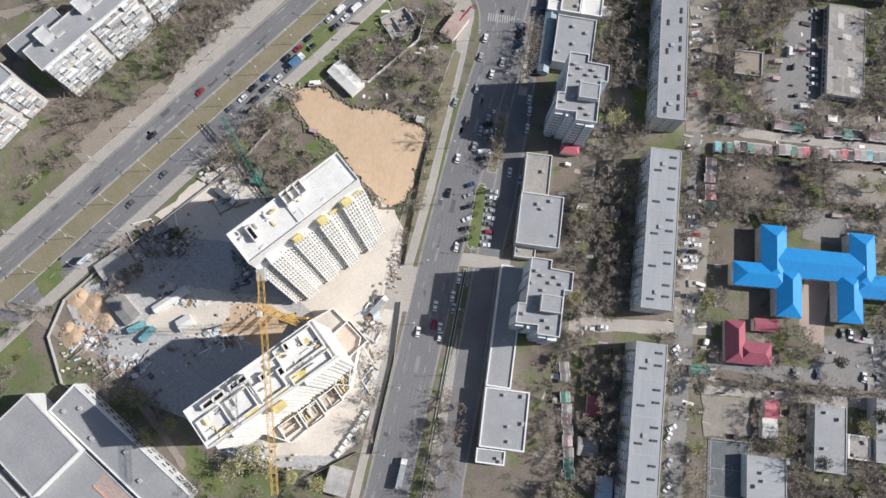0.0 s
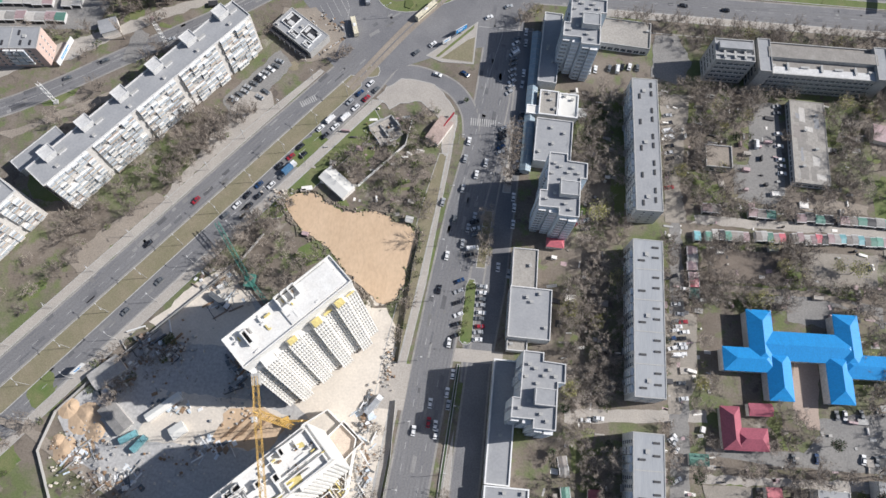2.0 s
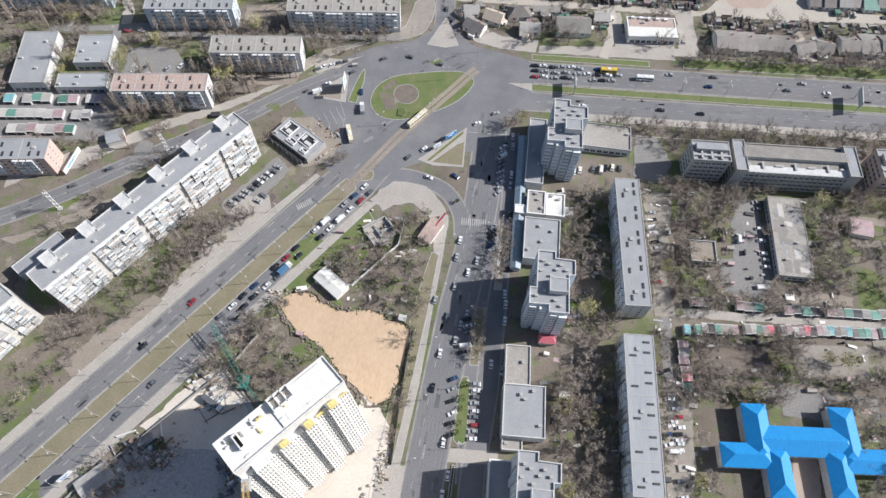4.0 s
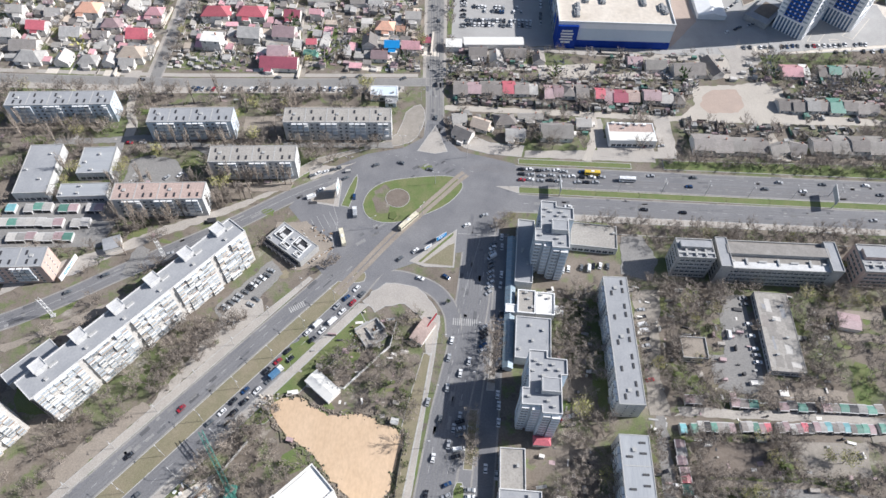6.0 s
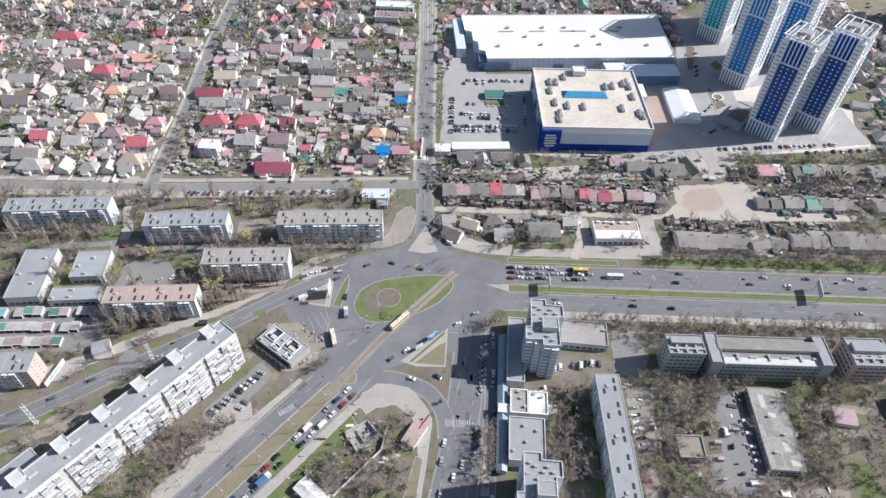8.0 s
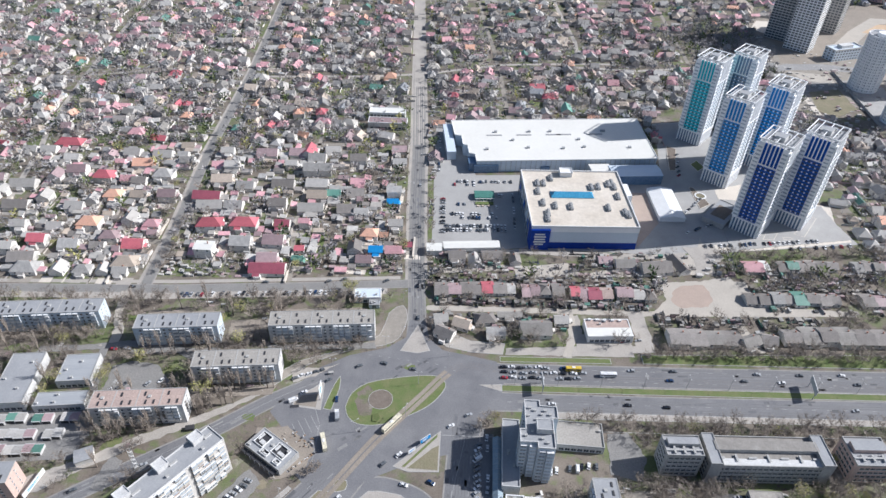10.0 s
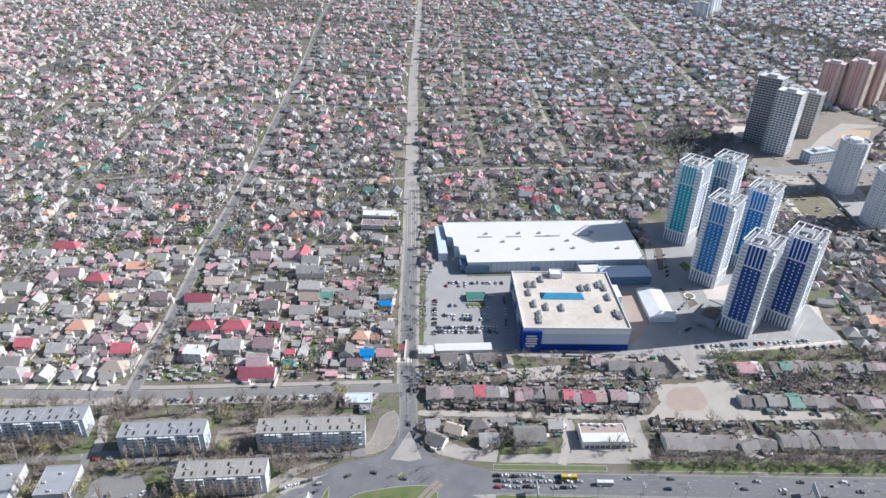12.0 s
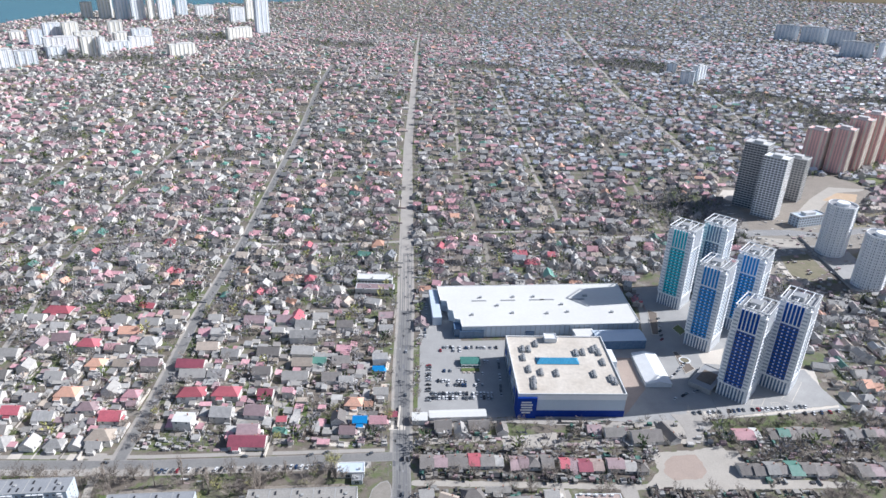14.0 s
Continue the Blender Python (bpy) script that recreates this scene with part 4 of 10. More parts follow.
def long_house(x, y, w, ang, rooms, label):
    """A long white nine-storey house, crowded with built-out balconies on its street front."""
    rnd = random.Random(int(w))
    d, H = 12.4, 26.0
    b = thing("apartment_house", x, y, ang, label, "apartment building", "long white houses")
    foot(x, y, w + 2, d + 2, ang)
    body(b, rect(w, d), H, "aged_white", "roof_felt", 0.7, "panel")
    shades = [balcony_mesh(2.95, 2.75, dd, c, m, p) for p in ("mid_glass", "pale_glass", "pale_glass") for dd, c, m in ((1.0, True, "aged_white"), (1.3, True, "balcony"), (1.2, True, "shade_board"), (0.8, False, "aged_white"), (1.6, True, "mall_roof"), (0.9, True, "panel"), (0.9, True, "house_wall"), (0.5, False, "balcony"), (1.9, True, "raw_white"), (1.1, True, "shade_board"), (1.4, True, "tan_roof"), (0.7, True, "reddish"))]
    n = int(w / 3.1)
    skip = {i for i in range(n) if i % 8 == 7}
    facade(b, w, d, "S", 9, 1.9, 2.83, 3.1, shades, 0.6, skip, "balcony", rnd)
    for i in range(rooms):
        u = -w / 2 + w / rooms * (i + 0.55)
        part("lift_room", MB().box(-3, 3, -2.2, 3.2, H, H + 3.0).rim(rect(6.4, 5.8, 0, 0.5), H + 3.0, H + 3.4, 0.3), [M["panel"]], b, at=pose(u, d / 2 - 2.6, 0))
        part("vent", VENT["wide"], [], b, at=pose(u + 5, 1, H))
        part("vent", VENT["box"], [], b, at=pose(u - 1, -3, H))
        part("joint", MB().box(-0.35, 0.35, -0.12, 0.0, 0, H, 0), [M["dark"]], b, at=pose(-w / 2 + w / rooms * i + 0.4, -d / 2, 0))
    return b


long_house(-143.6, 155.2, 120.5, 53.6, 6, "long white nine-storey house with patched balconies")
long_house(-207.5, 77, 62, 57, 3, "white nine-storey house with patched balconies")
wing = thing("annex", -196, 130, 53, "low annex with a dark flat roof", "annex")
foot(-196, 130, 26, 8, 53)
body(wing, rect(26, 8), 5, "panel", "roof_felt", 0.4)
facade(wing, 26, 8, "S", 1, 2, 3, 3.2, WIN["wide"])


# ---- the building site ----
def site_tower(x, y, ang, w, d, H, floors, bays, label, seed, nets=0.6, grow_=0.62):
    """A raw white tower: a slab with a flat deck; its street front steps outward floor by floor in toothed bays."""
    rnd = random.Random(seed)
    b = thing("unfinished_building", x, y, ang, label, "building site", "unfinished white towers")
    foot(x, y - 6, w + 8, d + 26, ang)
    body(b, rect(w, d), H, "raw_white", "raw_white", 0.9, "raw_white")
    step = (H - 4) / floors
    bw = w / bays
    for i in range(bays):
        u = -w / 2 + bw * (i + 0.5)
        tooth = 1.6 * (i % 2) + rnd.uniform(0, 0.8)
        top = floors - (1 if i % 2 else 2)
        for f in range(top):
            deep = 1.2 + tooth * grow_ / 0.62 + grow_ * (top - f)
            z = 2 + f * step
            pts, k = [(-bw / 2 + 0.1, 0), (-bw / 2 + 0.1, -deep)], 4
            for j in range(k):
                a0 = -bw / 2 + 0.45 + (bw - 0.9) * (j + 0.28) / k
                a1 = -bw / 2 + 0.45 + (bw - 0.9) * (j + 0.78) / k
                pts += [(a0, -deep), (a0, -deep + 0.5), (a1, -deep + 0.5), (a1, -deep)]
            pts += [(bw / 2 - 0.1, -deep), (bw / 2 - 0.1, 0)]
            mb = MB().prism(pts, z, z + step)
            part("storey", mb, [M["raw_white"]], b, at=pose(u, -d / 2, 0))
        if rnd.random() < nets:
            deep = 1.2 + tooth + 0.62
            part("safety_net", MB().box(-bw * 0.34, bw * 0.3, -deep + 0.4, -1.0, 2 + top * step, 3.2 + top * step), [M["yellow"]], b, "yellow edge boards", at=pose(u, -d / 2, 0))
    for _ in range(26):
        u, v = rnd.uniform(-w / 2 + 2, w / 2 - 2), rnd.uniform(-d / 2 + 2, d / 2 - 2)
        part("formwork", MB().box(-rnd.uniform(0.4, 1.6), rnd.uniform(0.4, 1.6), -0.25, 0.25, H, H + rnd.uniform(0.3, 1.4)), [M[rnd.choice(("raw_white", "raw_white", "yellow", "timber", "concrete"))]], b, at=pose(u, v, 0, 0, 0, rnd.choice((0, 90))))
    return b


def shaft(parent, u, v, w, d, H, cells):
    """Open stair and lift shafts: a dark plate between white walls paints their shade."""
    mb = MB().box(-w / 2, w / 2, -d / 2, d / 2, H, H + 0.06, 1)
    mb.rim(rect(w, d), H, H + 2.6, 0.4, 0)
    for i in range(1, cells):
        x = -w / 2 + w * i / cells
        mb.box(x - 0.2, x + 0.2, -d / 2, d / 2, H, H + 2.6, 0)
    part("lift_shaft", mb, [M["raw_white"], M["dark"]], parent, "lift shaft with a dark plate for its shaded depth", at=pose(u, v, 0))


AT = 46.5
sa = site_tower(-55.0, 53.0, AT, 49, 13.5, 54, 17, 9, "raw white tower under construction with terraced front", 5)
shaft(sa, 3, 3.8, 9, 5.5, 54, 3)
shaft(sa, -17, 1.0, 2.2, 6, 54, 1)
part("deck", MB().box(-2, 22, -5.5, 5.6, 54, 54.7), [M["raw_white"]], sa, "bright white concrete deck")
BT = 43.5
sb = site_tower(-56.5, -9.5, BT, 53, 15.5, 50, 15, 7, "raw white tower under construction with open rooms", 9, 0.2, 0.2)
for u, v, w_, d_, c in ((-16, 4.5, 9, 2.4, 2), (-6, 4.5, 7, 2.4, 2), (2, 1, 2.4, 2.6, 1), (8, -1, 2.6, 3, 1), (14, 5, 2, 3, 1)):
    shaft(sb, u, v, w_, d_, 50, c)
for u, v, w_, d_ in ((-20, -2, 10, 8), (-9, -2, 9, 8), (2, -3, 10, 7), (17, 2, 16, 9), (17, -6, 16, 4)):
    part("room_wall", MB().rim(rect(w_, d_), 50, 51.6, 0.35), [M["raw_white"]], sb, at=pose(u, v, 0))
pod = thing("podium", -36, -8, 0, "low unfinished concrete podium with open cells", "building site")
out = [(-52, 16), (-70, -28), (-62, -31), (-50.2, -33.2), (-41, -22.5), (-32.6, -12.6), (-30.3, -9.3), (-28.9, 12.5), (-42.5, 23.1)]
pts = [(a + 36, b_ + 8) for a, b_ in out]
part("wall", MB().prism(pts, -0.2, 6.0), [M["raw_white"]], pod)
part("deck", MB().prism(inset(pts, 0.6), 5.9, 6.08), [M["pale"]], pod, "dusty yellowish concrete deck")
part("parapet", MB().rim(pts, 5.9, 7.6, 0.5), [M["raw_white"]], pod)
for cx, cy, w_, d_, an in ((-44, -21, 9, 8, 43), (-37.5, -14, 8, 7, 43), (-34, 11, 12, 11, -40), (-34, -4, 6, 8, 5), (-52, -27, 8, 6, 43)):
    part("cell", MB().rim(rect(w_, d_), 6.0, 8.4, 0.4).box(-w_ / 2 + 0.5, w_ / 2 - 0.5, -d_ / 2 + 0.5, d_ / 2 - 0.5, 6.0, 6.12, 1), [M["raw_white"], M["tan_roof"]], pod, at=pose(cx + 36, cy + 8, 0, 0, 0, an))
pr_ = random.Random(15)
for k in range(80):
    u, v = pr_.uniform(-26, 24), pr_.uniform(-3.5, 4.5)
    cx, cy = -45 + 0.72 * u + 0.69 * v + 6, -6 + 0.69 * u - 0.72 * v - 4
    if not inside(cx, cy, out):
        continue
    ln = pr_.uniform(1.2, 5.0)
    part("wall_stub", MB().box(-ln / 2, ln / 2, -0.2, 0.2, 6.0, 6.0 + pr_.uniform(0.5, 2.6)), [M[pr_.choice(("raw_white", "raw_white", "raw_white", "mall_roof", "timber", "yellow"))]], pod, at=pose(cx + 36, cy + 8, 0, 0, 0, 43.5 + pr_.choice((0, 90))))
for k in range(26):
    u, v = pr_.uniform(-25, 25), pr_.uniform(-6.5, 6.5)
    part("wall_stub", MB().box(-pr_.uniform(0.4, 2.4), pr_.uniform(0.4, 2.4), -0.18, 0.18, 50, 50 + pr_.uniform(0.5, 1.8)), [M[pr_.choice(("raw_white", "raw_white", "concrete", "yellow"))]], sb, at=pose(u, v, 0, 0, 0, pr_.choice((0, 90))))
for u, v, w_, d_ in ((-8, -6.4, 5, 2), (4, -6.2, 4, 1.6), (12, -5.6, 5, 3), (-18, -5.8, 3, 2), (20, 3, 3, 2)):
    part("sand_spill", MB().prism(rough(rect(w_, d_), 0.5, 0.8), 50.0, 50.22), [M["yellow"]], sb, "spilled yellow sand", at=pose(u, v, 0))
setting("ground_site", MB().prism([(-150, 20), (-112, 62), (-92, 78), (-76, 62), (-62, 36), (-46, 20), (-30, 16), (-22, 30), (-18, 70), (-12, 70), (-18, 0), (-24, -30), (-40, -44), (-75, -44), (-96, -30), (-120, -24), (-142, -8), (-156, 10)], -0.3, 0.06), [M["yard"]], "grey trodden yard of the building site", "ground")
setting("ground_dust", MB().prism(rough([(-31, 80), (-24, 70), (-19, 62), (-17.5, 45), (-17.5, 23), (-20, 2), (-23, -24), (-30, -36), (-60, -40), (-70, -27), (-44, 2), (-50, 18), (-64, 30), (-44, 48), (-34, 62)], 0.8), -0.2, 0.1), [M["pale"]], "pale trodden dust round the new towers", "ground")
setting("ground_slab", MB().prism(rough([(-127, 54), (-110, 74), (-97, 84), (-86, 72), (-80, 56), (-88, 46), (-116, 46)][::-1], 1.0), -0.2, 0.12), [M["pale"]], "pale concrete slab in the site", "ground")
# Strip between the towers' shadows, with the sunlight put into its pale colour.
setting("ground_gravel", MB().prism(rough([(-122, 4), (-70, 4), (-60, 20), (-76, 24), (-116, 25)], 1.0), -0.2, 0.11), [M["pale"]], "trodden sand painted pale as the sunlit band of the site", "ground")
PIT = rough(bend([(-77, 118), (-66, 122.5), (-50, 114), (-37, 116), (-24, 112), (-14.5, 107), (-16, 93), (-19, 78), (-26, 72), (-34, 77), (-46, 87), (-53, 95), (-70, 106), (-77, 118)][::-1], 3)[:-1], 1.1, 1.6)
setting("sand_pit", MB().prism(PIT, -0.2, 0.35), [M["sand"]], "smooth orange sand lot with broken edges", "sand")
setting("ground_embankment", MB().rim(rough(inset(PIT, -2.2), 1.2, 1.6), -0.2, 0.5, 1.0), [M["earth"]], "rough earth bank round the sand lot", "ground")
bank = MB()
br = random.Random(38)
edge_ = rough(inset(PIT, -1.2), 0.9, 1.2)
for i, (x, y) in enumerate(edge_):
    for _ in range(4):
        e, a = br.uniform(0.25, 1.0), br.uniform(0, 6.283)
        px, py = x + br.gauss(0, 1.0), y + br.gauss(0, 1.0)
        q = [(px + e * math.cos(a + k * 1.05) * br.uniform(0.6, 1.2), py + e * math.sin(a + k * 1.05) * br.uniform(0.6, 1.2)) for k in range(6)]
        tip = (px, py, 0.4 + e * br.uniform(0.4, 1.2))
        mi = br.choice((0, 0, 0, 1))
        for k in range(6):
            bank.face([(*q[k], -0.05), (*q[(k + 1) % 6], -0.05), tip], mi)
setting("earth_clods", bank, [M["earth"], M["dirt"]], "broken clods of earth round the sand lot", "earth bank", "stuff")
heap = MB()
for k in range(9):
    a = k * 0.7
    cx, cy, r = -146 + 7 * math.cos(a * 1.7), 6 + 9 * math.sin(a), 4.5 + 1.5 * math.sin(k * 2.1)
    ringp = [(cx + r * math.cos(i * 0.6283), cy + r * math.sin(i * 0.6283)) for i in range(10)]
    for i in range(10):
        heap.face([(*ringp[i], 0.03), (*ringp[(i + 1) % 10], 0.03), (cx, cy, 1.4 + 0.5 * math.sin(k))])
tagged(setting("sand_heap", heap, [M["sand"]], "heaps of orange sand by the fence", "sand heap"))


def lattice(mb, p, q, half, n, r=0.1):
    """A square lattice mast or jib between two points."""
    p, q = Vector(p), Vector(q)
    way = (q - p).normalized()
    a = way.orthogonal().normalized()
    b = way.cross(a)
    if abs(way.z) < 0.9:
        a = Vector((-way.y, way.x, 0)).normalized()
        b = way.cross(a)
    cs = [a + b, a - b, -a - b, b - a]
    for c in cs:
        mb.tube(p + c * half, q + c * half, r, r, 4)
    for i in range(n):
        s0, s1 = p + (q - p) * (i / n), p + (q - p) * ((i + 1) / n)
        for k in range(4):
            c, e = cs[k] * half, cs[(k + 1) % 4] * half
            mb.tube(s0 + (c if i % 2 else e), s1 + (e if i % 2 else c), r * 0.65, r * 0.65, 3)
    return mb


def tower_crane(x, y, mast, ang, jib, back, label):
    c = thing("tower_crane", x, y, ang, label, "crane")
    part("mast", lattice(MB(), (0, 0, 0), (0, 0, mast), 1.1, int(mast / 2.2), 0.11), [M["crane"]], c)
    part("jib", lattice(MB(), (-back, 0, mast + 1.5), (jib, 0, mast + 1.5), 0.9, int((jib + back) / 2.0), 0.10), [M["crane"]], c)
    part("counterweight", MB().box(-back - 1, -back + 3, -1.4, 1.4, mast - 1.2, mast + 1.6, bottom=True), [M["concrete"]], c)
    part("cab", MB().box(0.8, 2.6, -2.2, -0.6, mast - 0.6, mast + 1.4, bottom=True), [M["white"]], c)
    part("apex", MB().tube((0, 0, mast + 2), (0, 0, mast + 8), 0.5, 0.15, 4).tube((0, 0, mast + 8), (jib * 0.6, 0, mast + 2.4), 0.07, 0.07, 3).tube((0, 0, mast + 8), (-back, 0, mast + 2.4), 0.07, 0.07, 3), [M["crane"]], c)
    part("base", MB().box(-3, 3, -3, 3, 0, 1.2), [M["concrete"]], c)
    return c


tower_crane(-57.5, 15.2, 60.5, -76, 60, 12.5, "yellow lattice tower crane over the building site")
gc = thing("crawler_crane", -86, 76, 0, "green lattice boom crane resting in the site", "crane")
part("boom", lattice(MB(), (0, 0, 3.5), (-18, 24, 9), 0.9, 14, 0.16), [M["green_paint"]], gc)
part("tail", lattice(MB(), (0, 0, 3.5), (9, -9, 3), 0.8, 6, 0.16), [M["green_paint"]], gc)
part("cab", MB().box(-2.2, 2.2, -3, 3, 1.2, 4, bottom=True), [M["green_paint"]], gc)
for u in (-2.4, 2.4):
    part("track", MB().box(u - 0.6, u + 0.6, -3.5, 3.5, 0, 1.2), [M["dark"]], gc)


def fence(pts, h, material, label, post=3.0):
    f = thing("fence", *pts[0], 0, label, "fence", "site fences")
    x0, y0 = pts[0]
    me = {}
    for (ax, ay), (bx, by) in zip(pts, pts[1:]):
        ln = math.hypot(bx - ax, by - ay)
        n = max(1, round(ln / post))
        ang = math.degrees(math.atan2(by - ay, bx - ax))
        wd = ln / n
        key = round(wd, 2)
        if key not in me:
            me[key] = MB().box(0, wd - 0.06, -0.05, 0.05, 0, h).box(-0.08, 0.08, -0.1, 0.1, 0, h + 0.15).mesh("panel", [M[material]])
        for i in range(n):
            part("panel", me[key], [], f, at=pose(ax - x0 + (bx - ax) * i / n, ay - y0 + (by - ay) * i / n, 0, 0, 0, ang))
    return f


fence([(-157, 12), (-146, 26), (-124, 50), (-106, 70), (-92, 86), (-84, 100)], 2.2, "grey_wall", "grey sheet fence between site and boulevard")
fence([(-18, -34), (-14.5, 4), (-15, 30)], 2.2, "grey_wall", "grey sheet fence along the street")
fence([(-16, 46), (-15, 70), (-14, 92), (-12, 108)], 2.2, "dark", "dark fence beside the sand lot")
fence([(-157, 12), (-160, -4), (-150, -22), (-112, -40), (-96, -50)], 2.0, "concrete", "concrete panel fence behind the site")
fence([(-62, 128), (-44, 128), (-24, 152), (-22, 166)], 2.4, "white", "white wall round the old yard")
fence([(457, 757), (451, 678), (446, 612)], 3.0, "grey_wall", "grey wall between the towers and waste ground", 12.0)
fence([(-70, -46), (-44, -47), (-24, -34)], 2.0, "grey_wall", "grey sheet fence at the end of the site")


def shed(x, y, w, d, ang, h, roof, label, category="shed", group="", ridge=0.5, wall="house_wall", name="shed"):
    b = thing(name, x, y, ang, label, category, group)
    foot(x, y, w, d, ang)
    part("wall", MB().box(-w / 2, w / 2, -d / 2, d / 2, -0.1, h), [M[wall]], b)
    part("roof", MB().gable(-w / 2, w / 2, -d / 2, d / 2, h + 0.3, h + 0.3 + ridge, 0, 0, 0.25), [M[roof]], b)
    return b


shed(-54, 128, 16, 8, -38, 3.2, "white_roof", "long pale roofed shed by the yard")
shed(-131, 12, 14, 7, -40, 3, "grey_roof", "grey site office with broken edges")
shed(-112, 18, 16, 3.2, 42, 2.8, "white_roof", "row of white site cabins")
shed(-104, 9, 6, 5, 40, 2.8, "white_roof", "white metal site cabin")
shed(-139, 30, 14, 8, 45, 3.2, "grey_roof", "grey hut in the shade")
shed(-30, -46, 9, 10, -8, 4, "grey_roof", "grey metal shed by the fence")
shed(-17.8, 113, 3.2, 2.6, -10, 2.4, "white_roof", "small white guard hut")
shed(-8, 161, 7, 14, -28, 3.2, "roof_pink", "pink roofed kiosk with a red sign", "kiosk", ridge=0.3)
sgn = thing("red_sign", -4.5, 166, -28, "long red shop sign board", "sign")
part("board", MB().box(-0.3, 0.3, -6, 6, 2.2, 3.6, bottom=True), [M["car_red"]], sgn)
part("post", MB().tube((0, -5, 0), (0, -5, 2.2), 0.1, 0.1).tube((0, 5, 0), (0, 5, 2.2), 0.1, 0.1), [M["steel"]], sgn)
rn = thing("ruined_house", -34, 159, 38, "roofless ruin of broken grey stone walls", "ruin")
foot(-34, 159, 12, 12, 38)
for k, (u, v, ln, an, hh) in enumerate(((0, 6, 13, 0, 2.6), (-6.5, 0, 11, 90, 2.0), (6.5, 1, 9, 90, 3.0), (0, -6, 7, 0, 1.2), (-1, 0.5, 8, 90, 1.8), (3.2, -1, 6, 0, 2.2))):
    part("wall", MB().box(-ln / 2, ln * 0.1, -0.35, 0.35, -0.1, hh).box(ln * 0.1, ln / 2, -0.35, 0.35, -0.1, hh * 0.55), [M["concrete"]], rn, at=pose(u, v, 0, 0, 0, an))
part("floor", MB().box(-6.2, 6.2, -5.8, 5.8, 0, 0.2), [M["pavement"]], rn)
rubble = MB()
rnd = random.Random(4)
for _ in range(900):
    zone = rnd.choice(((-36, 158, 9, 8), (-112, 42, 12, 16), (-140, -2, 12, 10), (-78, 34, 8, 14), (-124, -14, 14, 10), (-25, 20, 5, 14), (-66, -40, 16, 5), (-20, 46, 3, 10), (-118, 40, 14, 12), (-84, 22, 10, 12), (-100, -2, 14, 8), (-148, -4, 10, 12), (-28, 2, 4, 18), (-80, 118, 6, 5)))
    x, y = zone[0] + rnd.gauss(0, zone[2] / 2), zone[1] + rnd.gauss(0, zone[3] / 2)
    s = rnd.uniform(0.2, 0.8)
    a = rnd.uniform(0, 6.28)
    q = [(x + s * math.cos(a + k * 1.57) * rnd.uniform(0.5, 1.2), y + s * math.sin(a + k * 1.57) * rnd.uniform(0.5, 1.2)) for k in range(4)]
    rubble.prism(q, 0, rnd.uniform(0.3, 1.3), rnd.choice((0, 0, 0, 2, 3, 3)))
setting("rubble", rubble, [M["concrete"], M["dark"], M["timber"], M["pale"]], "heaps of broken blocks, planks and scrap", "rubble", "stuff")
for i in range(9):
    bm_ = thing("steel_beam", -82 + i * 1.5, 12 + (i % 3) * 1.2, 48 + i, "rusty beam stacked on sand", "beam", "stacked beams")
    part("beam", MB().box(-6, 6, -0.25, 0.25, 0.1, 0.6), [M["timber"]], bm_)

yard_bits = MB()
yr_ = random.Random(64)
for cx, cy, sx, sy, n, tall in ((-122, 44, 10, 6, 70, 2.4), (-135, 30, 9, 7, 70, 2.2), (-84, 38, 5, 9, 60, 2.0), (-96, 66, 6, 5, 30, 1.6), (-88, 4, 9, 4, 50, 0.9), (-124, -12, 9, 5, 60, 1.0), (-143, -4, 6, 6, 50, 1.4), (-110, 20, 8, 4, 36, 1.4), (-27, 22, 4, 8, 40, 1.5), (-24, 0, 2.5, 12, 30, 1.2), (-105, 74, 8, 6, 24, 1.2)):
    for _ in range(n):
        x, y = cx + yr_.gauss(0, sx * 0.55), cy + yr_.gauss(0, sy * 0.55)
        if yr_.random() < 0.35:
            e, f = yr_.uniform(1.5, 4.5), yr_.uniform(0.08, 0.3)
        else:
            e, f = yr_.uniform(0.3, 1.5), yr_.uniform(0.3, 1.1)
        a = radians(45 + yr_.choice((0, 90)) + yr_.uniform(-25, 25))
        c, q = math.cos(a), math.sin(a)
        yard_bits.prism([(x + c * u - q * v, y + q * u + c * v) for u, v in ((-e, -f), (e, -f), (e, f), (-e, f))], 0, 0.12 + tall * yr_.random() ** 2, yr_.choice((0, 1, 1, 2, 3, 3, 4, 5)))
setting("site_clutter", yard_bits, [M["car_grey"], M["concrete"], M["timber"], M["white"], M["rust"], M["panel_blue"]], "planks, pipes, boxes and scrap in the site yard", "site clutter", "stuff")
setting("ground_sand_patch", MB().prism(rough([(-90, 5), (-66, 4), (-60, 16), (-70, 22), (-86, 20)], 1.2), -0.2, 0.16), [M["sand"]], "orange sand strewn under the beams", "sand")


# ---- kindergarten, schools and old houses in the east ----
def hip_wing(b, x, y, w, d, ang, z0, z1, roof, name="roof"):
    part(name, MB().gable(-w / 2, w / 2, -d / 2, d / 2, z0, z1, 0, 0, 0.7, d / 2), [M[roof]], b, at=pose(x, y, 0, 0, 0, ang))


